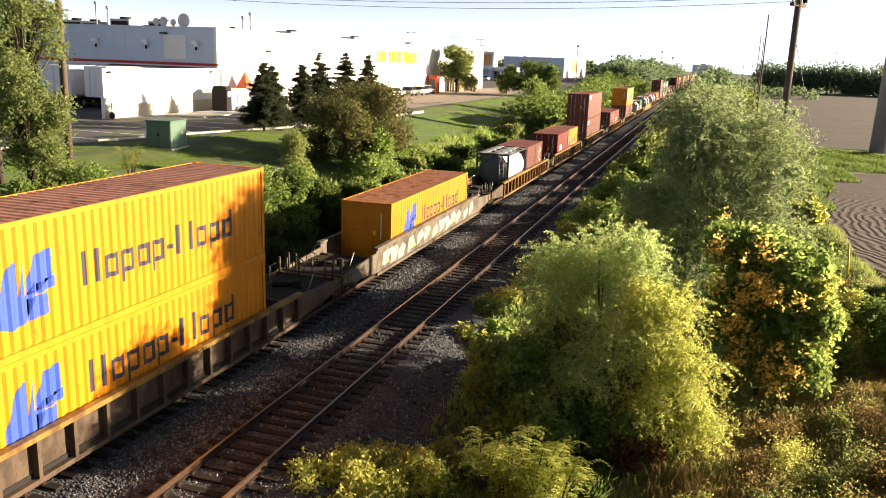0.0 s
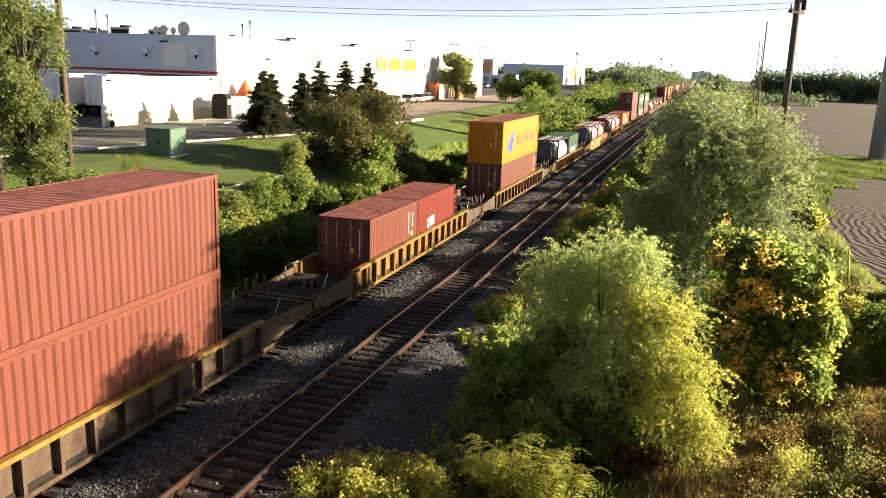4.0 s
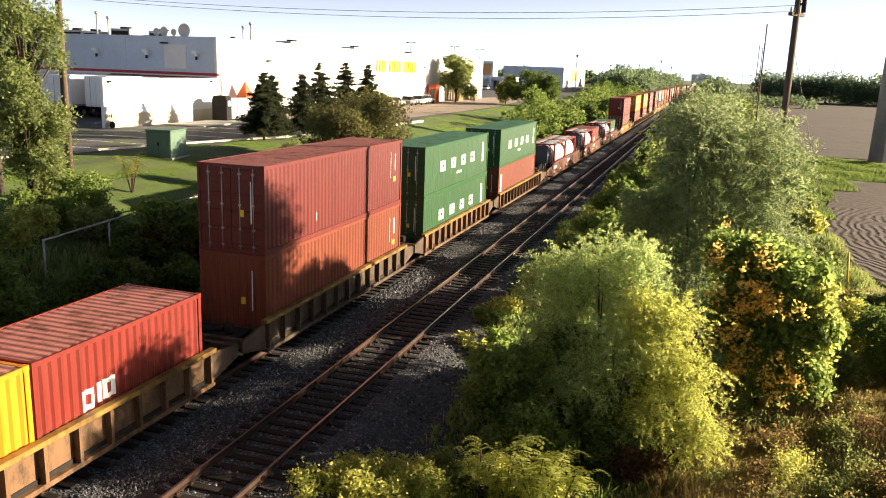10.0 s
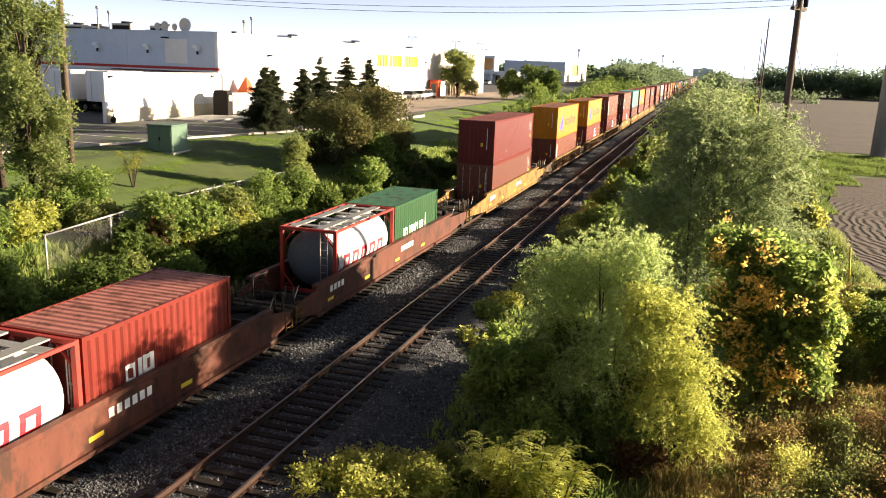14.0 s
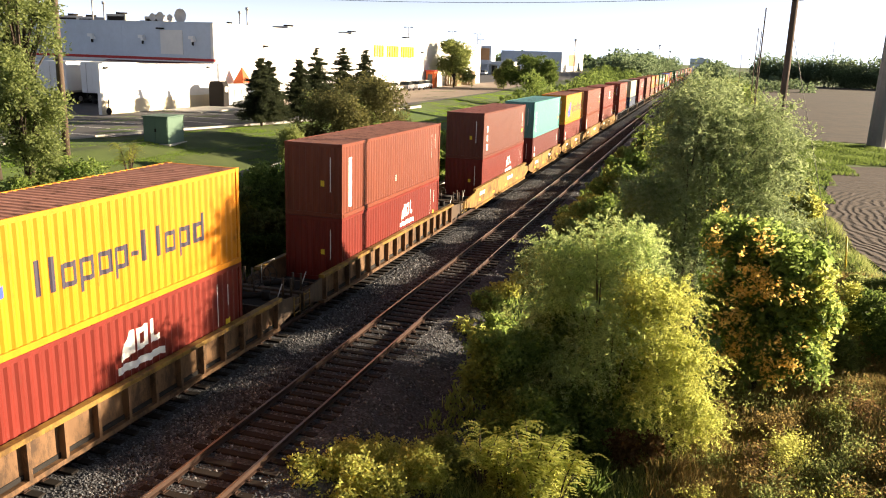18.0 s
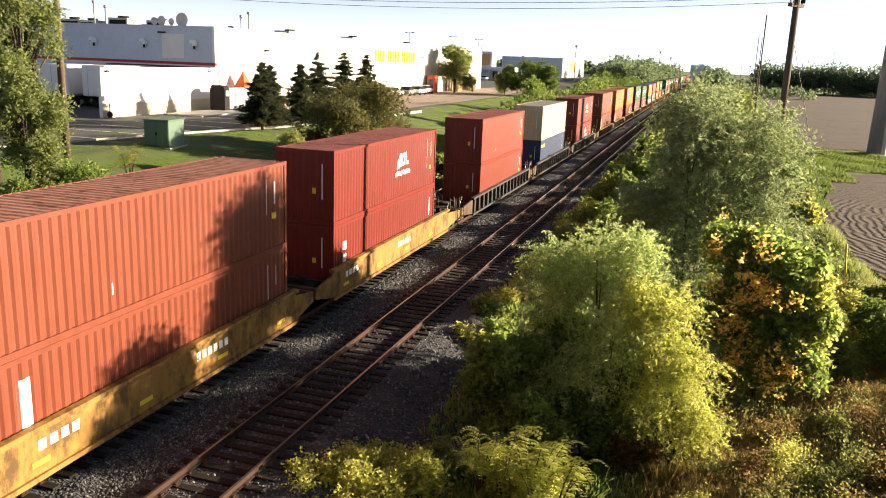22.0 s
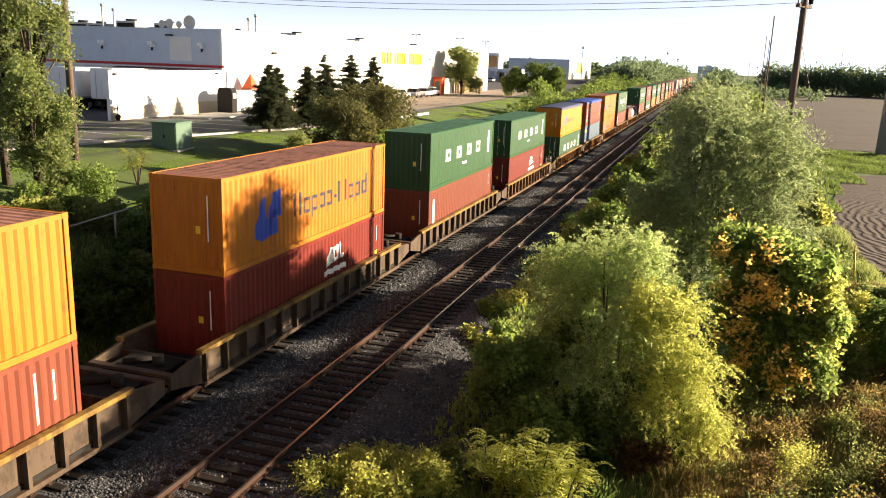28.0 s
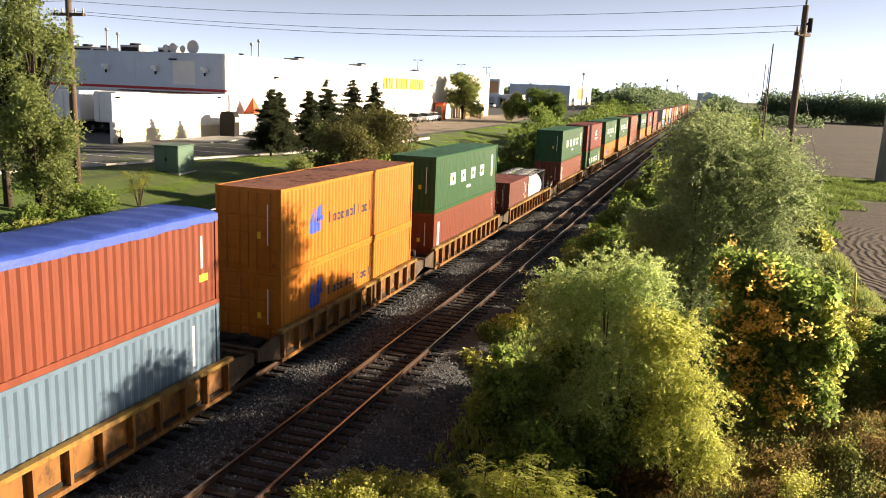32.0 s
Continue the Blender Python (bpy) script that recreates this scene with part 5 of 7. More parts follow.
    nr = random.Random(12)
    gold = []
    for x, y, z in ((10.9, 24.3, 4.7), (11.1, 24.2, 4.3), (11.3, 24.1, 3.9), (11.5, 24.1, 3.5), (11.9, 24.0, 3.1), (12.3, 23.9, 3.2), (12.1, 24.0, 4.0), (11.4, 24.0, 1.4), (11.9, 23.9, 1.0), (12.3, 23.8, 1.2), (12.7, 23.8, 1.6), (13.1, 23.9, 1.6), (12.9, 23.9, 1.1), (11.3, 24.1, 2.5), (11.7, 24.0, 2.6)):
        for q in range(4):
            r = nr.uniform(0.08, 0.2)
            gold.append((x + nr.gauss(0, 0.4) - 12.6, y - 0.3 + nr.gauss(0, 0.2) - 25.6, z + nr.gauss(0, 0.35) + 0.65, r, r, r))
    lobed_tree("maple_sapling", "young tree with green and golden leaves", "tree", (12.6, 25.6, height(12.6)),
               [(11.1, 24.8, 4.3, 0.65, 0.7, 0.7), (12.2, 25.0, 4.3, 0.8, 0.8, 0.75), (13.2, 24.9, 3.9, 0.75, 0.8, 0.85), (13.5, 24.9, 2.7, 0.75, 0.8, 0.8), (12.3, 24.8, 2.9, 0.9, 0.8, 0.9), (13.2, 24.6, 1.5, 0.8, 0.7, 0.7), (12.0, 24.6, 1.3, 0.75, 0.7, 0.65), (11.2, 24.8, 2.8, 0.6, 0.6, 0.8)],
               6, 0.34, 36000, 0.07, "green", 23, trunks=2, slim=0.6, per=9, clump=0.12, droop=0.3, twig=0.35, plumes=2,
               extra=[("gold", gold, 2300, 0.058), ("lime", [(13.5 - 12.6, -0.9, 4.1, 0.5, 0.5, 0.6), (13.7 - 12.6, -0.9, 3.1, 0.5, 0.5, 0.6), (13.5 - 12.6, -1.1, 2.0, 0.5, 0.5, 0.5)], 3200, 0.085)])
    stake = bmesh.new()
    rod(stake, (17.2, 41.2, -0.3), (17.0, 41.2, 1.75), 0.045, n=7)
    tagged(part("marker_post", stake, M_MARK["yellow"]), "thin yellow marker post at the field margin", "post")
    for k, (x, y, r, h, tone) in enumerate([(15.2, 30.5, 1.1, 2.0, "yellowgreen"), (16.6, 32.5, 1.2, 2.1, "yellowgreen"), (15.0, 27.6, 0.9, 1.4, "olive"), (17.4, 30.0, 1.0, 1.3, "yellowgreen"), (14.6, 34.0, 1.1, 2.0, "olive")]):
        shrub((x, y, height(x) - 0.1), r, h, 8000, 0.065, tone, 360 + k, "%s goldenrod and weeds in the rough grass" % {"olive": "olive", "yellowgreen": "yellow-green"}[tone], lumps=12)
    # Shade of this bush is put into its dark leaf tone.
    shrub((16.8, 28.8, height(17)), 1.5, 2.6, 11000, 0.07, "dark", 34, "bush in the rough grass, shade put into dark leaves", lumps=10)
    shrub((17.6, 36.0, height(17)), 1.2, 1.4, 12000, 0.08, "olive", 35, "olive bush in the rough grass", lumps=10)
    # low growth in the foreground
    for k, (x, y, r, h) in enumerate([(6.2, 17.6, 0.5, 1.1), (7.1, 17.4, 0.5, 1.0)]):
        tree("sapling", "bright lime green leafy sapling beside the ballast", "plant", (x, y, height(x) - 0.05), (0, 0, h * 0.55), (r, r, h * 0.42), 20, 0.17, 4500, 0.058, "lime", 47 + k, trunks=4, droop=0.25, slim=0.4, per=10, clump=0.05, group="lime saplings", twig=0.45)
    fern_spray((6.9, 17.4, height(7)), 2.1, 41, "lime", 8)
    fern_spray((5.7, 17.3, height(5.7)), 1.6, 42, "lime", 8)
    fern_spray((7.5, 17.2, height(7.5)), 2.0, 43, "lime", 9)
    fern_spray((6.3, 17.2, height(6.3)), 1.5, 44, "yellowgreen", 8)
    fern_spray((7.2, 16.9, height(7.2)), 1.4, 48, "lime", 8)
    for k, (x, y, r, h, tone) in enumerate([(2.5, 16.6, 0.8, 0.95, "yellowgreen"), (3.5, 17.0, 0.85, 1.0, "yellowgreen"), (4.4, 16.8, 0.75, 0.9, "lime"), (1.9, 15.8, 0.7, 0.9, "lime"), (3.2, 15.7, 0.9, 1.05, "yellowgreen"), (4.6, 18.0, 0.5, 0.8, "olive")]):
        shrub((x, y, height(x) - 0.05), r, h, 5200, 0.05, tone, 60 + k, "low yellow-green weeds beside the ballast", lumps=9, name="weed_bush", group="weeds beside the ballast")
    for k in range(44):
        y = 26.5 + 1.5 * k + random.Random(900 + k).uniform(-0.5, 0.5)
        x = 2.7 + random.Random(950 + k).uniform(-0.4, 1.0)
        tone = ["lime", "green", "olive", "green", "yellowgreen"][k % 5]
        shrub((x, y, height(x) - 0.1), 0.6 + 0.004 * y, 0.8 + 0.006 * y, 1900, 0.06 + 0.0006 * y, tone, 900 + k, "low %s weeds at the ballast edge" % {"lime": "bright green", "green": "green", "olive": "olive", "yellowgreen": "yellow-green"}[tone], lumps=7, name="verge_bush", group="weeds at the ballast edge")
    # bushes along the right of the track, going away
    rng = random.Random(77)
    spots = [(3.6, 37.5, 1.3, 1.3, "lime"), (4.3, 41.0, 1.6, 2.2, "olive"), (5.2, 35.0, 1.6, 2.6, "olive"), (3.7, 45.0, 1.2, 1.4, "lime"), (5.0, 49.0, 1.9, 2.6, "green"), (3.8, 53.5, 1.3, 1.5, "lime"), (5.4, 57.0, 2.0, 3.4, "green"),
             (4.2, 63.0, 1.5, 2.2, "lime"), (6.8, 43.0, 2.0, 3.6, "green"), (8.5, 50.0, 2.4, 4.4, "willow"), (4.6, 70.0, 1.8, 3.0, "green"), (4.5, 78.0, 1.9, 2.8, "olive"), (5.2, 88.0, 2.2, 3.8, "dark"), (11.5, 44.0, 2.3, 4.6, "willow"), (9.5, 60.0, 2.6, 5.0, "olive"), (12.5, 56.0, 2.4, 4.5, "olive"), (8.5, 72.0, 2.7, 5.0, "green"), (13.5, 68.0, 2.4, 4.2, "olive"), (15.2, 47.0, 1.5, 2.0, "olive"), (16.0, 56.0, 1.4, 1.7, "yellowgreen"), (17.0, 66.0, 1.4, 1.5, "olive")]
    for k, (x, y, r, h, tone) in enumerate(spots):
        shrub((x, y, height(x) - 0.05), r, h, 6500, 0.085 + 0.0008 * y, tone, 100 + k, "%s bush beside the railway" % {"lime": "bright green", "olive": "olive green", "green": "green", "willow": "silvery green", "dark": "dark green", "yellowgreen": "yellow-green"}[tone], lumps=11)
    far = []
    for k in range(150):
        y = rng.uniform(78, 330)
        x = rng.uniform(4.5, 14 + y * 0.02)
        s = rng.uniform(1.3, 2.6)
        far.append((x, y, height(x) + s * 0.8 + rng.uniform(0, 1.5), s, s * 1.3, s))
    for k in range(46):
        y = rng.uniform(90, 190)
        x = rng.uniform(11, 15 + y * 0.02)
        r = rng.uniform(1.6, 2.8)
        far.append((x, y, height(x) + r * 0.8 + rng.uniform(0, 3.4), r, r, r))
    hedge("scrub_right", far, 90000, 0.15, "dark", 201, "green scrub along the railway, going away into the distance")
    far = [(x + rng.uniform(-1, 1), y + rng.uniform(-3, 3), z + 1.0, s * 0.6, s * 0.7, s * 0.6) for x, y, z, s, _, _ in far[::3]]
    hedge("scrub_light", far, 20000, 0.15, "olive", 202, "pale olive scrub along the railway")
    # grass and weeds
    for k in range(80):
        x, y = rng.uniform(10.4, 19.8), rng.uniform(17.2, 27.0)
        tone = ["olive", "dry", "yellowgreen", "olive", "dry", "rust", "olive", "olive"][k % 8]
        shrub((x, y, height(x) - 0.08), rng.uniform(0.25, 0.6), rng.uniform(0.5, 1.0), 1100, 0.035, tone, 800 + k, {"dry": "dry brown weeds in rough ground", "olive": "olive green weeds in rough ground", "yellowgreen": "yellow-green goldenrod in rough ground", "rust": "russet seed-headed weeds in rough ground"}[tone], lumps=6, twig=0.45, name="weed_clump", group="weeds in the rough ground")
    tufts("dry_grass", [(10.3, 20, 17.0, 28.0), (9.5, 13, 17, 20), (15.5, 21, 26, 40)], 0.008, 170000, "dry", 301, "dry brown grass and weeds", (0.3, 0.65))
    tufts("green_weeds", [(9.0, 20, 17, 28), (4.6, 9.5, 16.2, 21), (13.5, 18.5, 25, 44), (14, 18.5, 44, 60)], 0.010, 140000, "olive", 302, "olive green weeds among dry grass", (0.2, 0.5))
    # Dark leaves paint in the shade below the bushes.
    tufts("shaded_weeds", [(5.0, 8.5, 18.0, 26)], 0.03, 14000, "dark", 304, "weeds under bushes, their shade put into dark green", (0.3, 0.8))
    tufts("verge_weeds", [(2.1, 6.0, 26, 100), (3.4, 6.5, 19.5, 26)], 0.04, 42000, "green", 305, "green weeds along the edge of the ballast", (0.2, 0.6))
    tufts("field_margin", [(14.5, 18.0, 40, 62), (15.5, 18.8, 62, 80), (17, 24, 80, 114), (24, 36, 90, 114), (18.0, 19.6, 62, 72), (18.8, 21.2, 72, 82)], 0.03, 90000, "dark", 306, "rough green and tan grass at the field margin", (0.2, 0.5))
    # the ploughed field
    pts = [(19.6, 38), (18.4, 47), (18.1, 54), (18.5, 60), (19.5, 67.6), (21.6, 79.4), (24.4, 87.5), (28, 89), (80, 92), (80, 20), (24, 20)]
    sheet("ploughed_field", pts, 0.0, M_FIELD, "brown ploughed field with curved furrows", 0.06)
    sheet("stubble_field", [(24, 117), (24, 200), (30, 330), (44, 470), (160, 430), (170, 120)], 0.0, stubble_material(), "brown ploughed field reaching to a line of trees", 0.06)
    far = []
    for k in range(190):
        s = k / 189
        x, y = 34 + 133 * s + rng.uniform(-4, 4), 455 - 15 * s + rng.uniform(-6, 10)
        r = rng.uniform(3.5, 7.5)
        far.append((x, y, r * 0.5 + rng.uniform(0, 8), r, r, r * 0.9))
    # Distance haze of these trees is in the pale far tone.
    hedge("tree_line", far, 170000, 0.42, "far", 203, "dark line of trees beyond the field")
    far = []
    for k in range(170):
        y = rng.uniform(330, 620)
        x = rng.choice([rng.uniform(-40, -9), rng.uniform(7, 16), rng.uniform(16, 50)])
        r = rng.uniform(2.5, 5.5) if x < 16 else rng.uniform(2.4, 3.8)
        far.append((x, y, height(x) + r * 0.5 + rng.uniform(0, 5) * (x < 16), r, r, r * 0.9))
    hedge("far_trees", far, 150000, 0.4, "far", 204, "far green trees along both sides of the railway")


M_FIELD = field_material()
build_right_side()


# ---- the store, its yard and the lawn ----
def build_yard():
    z = 3.8
    sheet("parking_lot", [(-26.5, 38), (-24.5, 46), (-22.2, 58), (-20.9, 72), (-22.0, 87), (-23.2, 110), (-23.6, 136), (-27, 170), (-34, 420), (-160, 420), (-160, 10), (-34, 10)], z, M_ASPHALT, "grey asphalt lorry yard and car park")
    # Separate sheet whose tan colour stands for sun on the lot.
    sheet("pavement_strip", [(-38.2, 78), (-33.5, 72), (-24.0, 88), (-23.8, 110), (-24.2, 136), (-30, 200), (-38.2, 240)], z, M_LOT, "paved strip beside the store, sunlight painted in as tan", 0.035)
    isl = part("traffic_island", beveled(boxes((-36.6, -32.4, 62.0, 74.0, z, z + 0.16)), 0.05), M_CONC)
    tagged(isl, "low kerbed island in the yard", "kerb", kind="structure")
    kb = bmesh.new()
    pts = [(-27.6, 34), (-25.5, 45.5), (-22.2, 58), (-20.9, 72), (-20.6, 87)]
    for (x0, y0), (x1, y1) in zip(pts, pts[1:]):
        d = Vector((x1 - x0, y1 - y0, 0)).normalized()
        n = Vector((d.y, -d.x, 0)) * 0.12
        vs = [(x0, y0), (x1, y1)]
        lo = [kb.verts.new((x - n.x, y - n.y, z - 0.1)) for x, y in vs] + [kb.verts.new((x + n.x, y + n.y, z - 0.1)) for x, y in vs[::-1]]
        hi = [kb.verts.new((x - n.x, y - n.y, z + 0.15)) for x, y in vs] + [kb.verts.new((x + n.x, y + n.y, z + 0.15)) for x, y in vs[::-1]]
        for f in [hi] + [(lo[k], lo[(k + 1) % 4], hi[(k + 1) % 4], hi[k]) for k in range(4)]:
            kb.faces.new(f)
    tagged(part("kerb", fixed(kb), M_CONC), "pale concrete kerb along the yard", "kerb", kind="structure")
    # White strips imitate streaks of sun between tree shadows on the yard.
    bm = boxes(*[(-33.5 + 0.0 * k, -25.5, 42.5 + 4.0 * k, 42.62 + 4.0 * k, z + 0.025, z + 0.03) for k in range(7)])
    tagged(part("lit_streaks", bm, M_MARK["white"]), "white stripes standing for sunlit streaks on asphalt", "road marking", kind="structure")


def lamp_on_wall(parent, x, y, z, dx, dy):
    bm = boxes((x - 0.18, x + 0.18, y - 0.18, y + 0.18, z - 0.15, z + 0.2))
    box(bm, x + dx * 0.3 - 0.28, x + dx * 0.3 + 0.28, y + dy * 0.3 - 0.2, y + dy * 0.3 + 0.2, z + 0.1, z + 0.42)
    part("wall_lamp", bm, M_TRAILER, parent, "white wall-mounted floodlight")
    part("lamp_bracket", boxes((x - 0.08 + dx * 0.1, x + 0.08 + dx * 0.1, y - 0.08 + dy * 0.1, y + 0.08 + dy * 0.1, z - 0.5, z - 0.15)), M_BLACK, parent)


def build_store():
    z0, zt, x, y0, y1 = 3.8, 11.95, -38.3, 73.2, 177.0
    s = root("store_building")
    tagged(s, "long white block-walled store, end greyed for shade, flat roof", "building")
    # long wall in tall panels with recessed joints
    n = 17
    for k in range(n):
        a, b = y0 + (y1 - y0) * k / n, y0 + (y1 - y0) * (k + 1) / n
        part("wall_panel", boxes((x - 0.3, x, a + 0.015, b - 0.015, z0, 8.28)), M_WALL, s)
        part("wall_panel", boxes((x - 0.3, x, a + 0.015, b - 0.015, 8.30, zt)), M_WALL, s)
    part("wall", boxes((x - 0.6, x - 0.31, y0 + 0.3, y1, z0, zt - 0.02)), M_WALL, s)
    # The end wall's shade is painted in as blue-grey.
    for k in range(7):
        a = x - 0.31 - 5.4 * k
        part("end_panel", boxes((a - 5.38, a, y0, y0 + 0.3, 8.42, zt)), M_WALL_GREYSHADE, s, "cladding panel, shade greyed in")
        part("end_panel", boxes((a - 5.38, a, y0, y0 + 0.3, z0, 8.14)), M_WALL_GREYSHADE, s, "lower wall panel, shade greyed in")
    part("end_wall", boxes((x - 75, x - 38.2, y0, y0 + 0.3, z0, zt)), M_WALL_GREYSHADE, s, "end wall, shade greyed in")
    part("end_wall", boxes((x - 75, x - 0.6, y1 - 0.3, y1, z0, zt)), M_WALL, s)
    part("roof", boxes((x - 75, x - 0.6, y0 + 0.3, y1 - 0.3, zt - 0.7, zt - 0.5)), M_ROOFING, s)
    part("parapet_cap", boxes((x - 75.1, x + 0.05, y0 - 0.05, y0 + 0.34, zt, zt + 0.09)), M_WALL_GREYSHADE, s)
    part("parapet_cap", boxes((x - 0.64, x + 0.05, y0 + 0.34, y1, zt, zt + 0.09)), M_WALL, s)
    part("red_band", boxes((x - 75, x + 0.04, y0 - 0.06, y0 + 0.3, 8.15, 8.41)), M_REDBAND, s, "red stripe along the end wall")
    part("white_band", boxes((x - 75, x + 0.02, y0 - 0.04, y0 - 0.003, 7.92, 8.1)), M_WALL, s)
    bm = bmesh.new()
    prism(bm, [(y0 - 3.2, 7.35), (y0 - 0.08, 7.35), (y0 - 0.08, 8.0), (y0 - 3.2, 7.5)], "x", x - 13.0, x - 0.4)
    part("dock_canopy", fixed(bm), paint_canopy, s, "dark red-brown canopy over the loading dock")
    part("loading_door", boxes((x - 6.3, x - 3.6, y0 - 0.05, y0 - 0.003, 8.75, 11.2)), M_WALL, s, "pale blue-grey upper door")
    part("door_lamp", boxes((x - 6.5, x - 5.8, y0 - 0.45, y0 - 0.01, 11.25, 11.4)), M_BLACK, s)
    for xx in (-53.0, -46.6, -40.5):
        lamp_on_wall(s, xx, y0 - 0.2, 10.2, 0, -1)
    for yy in (83.4, 96.4, 112.7, 137.3, 152):
        part("wall_lamp", boxes((x, x + 0.4, yy - 0.25, yy + 0.25, 9.8, 10.0)), M_BLACK, s, "small black wall lamp")
    for xx in (-58.5, -51.0):
        part("dock_door", boxes((xx - 2.9, xx, y0 - 0.05, y0 - 0.003, z0 + 1.1, z0 + 3.9)), M_TRAILER, s, "white roller dock door")
    # sign: a row of plain yellow bars
    rng = random.Random(3)
    y, word_gap = 115.6, (4, 9)
    for k in range(15):
        if k in word_gap:
            y += 0.9
        w = rng.uniform(0.42, 0.6)
        part("sign_letter_bar", boxes((x, x + 0.18, y, y + w, 9.0 + rng.uniform(-0.05, 0.05), 10.75)), M_SIGN, s, "yellow sign bar")
        y += 1.08
    # rooftop plant
    for k, (xx, yy, w, d, h, mt) in enumerate([(-65.2, 84, 3.0, 2.0, 1.4, M_CONC), (-62.5, 84, 2.2, 2.0, 1.3, M_STEEL), (-58.8, 85, 2.8, 2.2, 1.7, M_CONC), (-53.4, 85, 2.6, 2.2, 1.5, M_CONC), (-55.8, 85, 1.0, 1.0, 0.8, M_TRAILER), (-50, 110.7, 2.5, 5.0, 1.5, M_STEEL), (-50, 133.5, 2.5, 5.5, 1.5, M_STEEL), (-50, 160.7, 2.5, 6.0, 1.3, M_STEEL), (-52, 98, 1.2, 1.2, 1.3, M_STEEL)]):
        u = root("roof_unit")
        tagged(u, "boxy rooftop air-handling unit on a flat roof", "roof unit", group="roof units")
        u.matrix_basis = pose(xx, yy, zt - 0.5)
        part("casing", beveled(boxes((-w / 2, w / 2, -d / 2, d / 2, 0.15, h)), 0.04), mt, u)
        part("base", boxes((-w / 2 + 0.1, w / 2 - 0.1, -d / 2 + 0.1, d / 2 - 0.1, 0, 0.15)), M_BLACK, u)
        part("grille", boxes((-w / 2 + 0.2, w / 2 - 0.2, -d / 2 - 0.03, -d / 2, 0.4, h - 0.25)), M_BLACK, u)
        bm = bmesh.new()
        rod(bm, (0, 0, h), (0, 0, h + 0.25), min(w, d) * 0.3, n=12)
        part("fan", bm, M_BLACK, u)
    for k, (xx, r) in enumerate([(-50.9, 0.45), (-49.9, 0.55), (-48.6, 0.4), (-47.2, 0.8)]):
        dsh = root("satellite_dish")
        tagged(dsh, "grey satellite dish on a flat roof", "satellite dish", group="satellite dishes")
        dsh.matrix_basis = pose(xx, 80.5, zt - 0.5)
        bm = bmesh.new()
        rod(bm, (0, 0, 0), (0, 0, 1.0), 0.05, n=6)
        part("mast", bm, M_STEEL, dsh)
        bm = bmesh.new()
        rings = [[bm.verts.new((math.cos(q * 0.5236) * r * f, -0.25 * r * (1 - f * f) * -1 - 0.1, 1.0 + r * 0.6 + math.sin(q * 0.5236) * r * f)) for q in range(12)] for f in (0.02, 0.5, 1.0)]
        for a, b in zip(rings, rings[1:]):
            for q in range(12):
                bm.faces.new((a[q], a[(q + 1) % 12], b[(q + 1) % 12], b[q])).smooth = True
        part("reflector_dish", bm, M_STEEL, dsh)
    for xx, yy, h in ((-58.8, 80, 3.2), (-57.2, 80, 2.7), (-43, 86, 2.2), (-42, 86, 2.6)):
        v = bmesh.new()
        rod(v, (xx, yy, zt - 0.5), (xx, yy, zt + h - 0.5), 0.09, n=6)
        rod(v, (xx, yy, zt + h - 0.6), (xx, yy, zt + h - 0.3), 0.2, n=8)
        tagged(part("vent_pipe", v, M_STEEL), "thin metal vent pipe on the store roof", "pipe", group="vent pipes")


paint_canopy = surface("canopy", (0.14, 0.05, 0.045), 0.7)


def semi_trailer(m, length, label, wheels=True):
    """A box trailer, its rear at y = 0, along +y."""
    t = root("semi_trailer", m)
    tagged(t, label, "trailer", group="box trailers in the yard")
    part("box_body", beveled(boxes((-1.3, 1.3, 0, length, 1.15, 4.05)), 0.03), M_TRAILER, t)
    part("bottom_rail", boxes((1.3, 1.32, 0, length, 1.1, 1.28)), M_ALU, t)
    part("top_rail", boxes((1.3, 1.32, 0, length, 3.97, 4.07)), M_ALU, t)
    for k in range(int(length / 1.22)):
        part("side_post", boxes((1.3, 1.312, 0.6 + 1.22 * k, 0.64 + 1.22 * k, 1.28, 3.97)), M_TRAILER, t)
    for lo, hi in ((-1.27, -0.01), (0.01, 1.27)):
        d = part("door", boxes((lo, hi, -0.04, 0, 1.2, 3.95)), M_TRAILER, t)
        bm = bmesh.new()
        rod(bm, ((lo + hi) / 2, -0.06, 1.2), ((lo + hi) / 2, -0.06, 3.9), 0.02, n=5)
        part("lock_rod", bm, M_ALU, d)
    part("bumper", boxes((-1.1, 1.1, -0.02, 0.1, 0.5, 0.62), (-0.8, -0.7, 0, 0.1, 0.62, 1.12), (0.7, 0.8, 0, 0.1, 0.62, 1.12)), M_BLACK, t)
    for y in (1.6, 2.9):
        for sg in (1, -1):
            bm = bmesh.new()
            rod(bm, (sg * 0.75, y, 0.5), (sg * 1.28, y, 0.5), 0.5, n=18)
            w = part("wheel", bm, M_BLACK, t)
            bm = bmesh.new()
            rod(bm, (sg * 1.27, y, 0.5), (sg * 1.29, y, 0.5), 0.26, n=12)
            part("rim", bm, M_ALU, w)
    part("chassis", boxes((-0.5, -0.35, 0.2, length - 0.5, 0.85, 1.13), (0.35, 0.5, 0.2, length - 0.5, 0.85, 1.13), (-0.5, 0.5, 1.5, 1.7, 0.6, 0.85), (-0.5, 0.5, 2.8, 3.0, 0.6, 0.85)), M_BLACK, t)
    for sg in (-0.8, 0.8):
        part("landing_leg", boxes((sg - 0.08, sg + 0.08, length - 3.2, length - 3.0, 0.02, 1.13), (sg - 0.15, sg + 0.15, length - 3.3, length - 2.9, 0.0, 0.05)), M_BLACK, t)
    return t


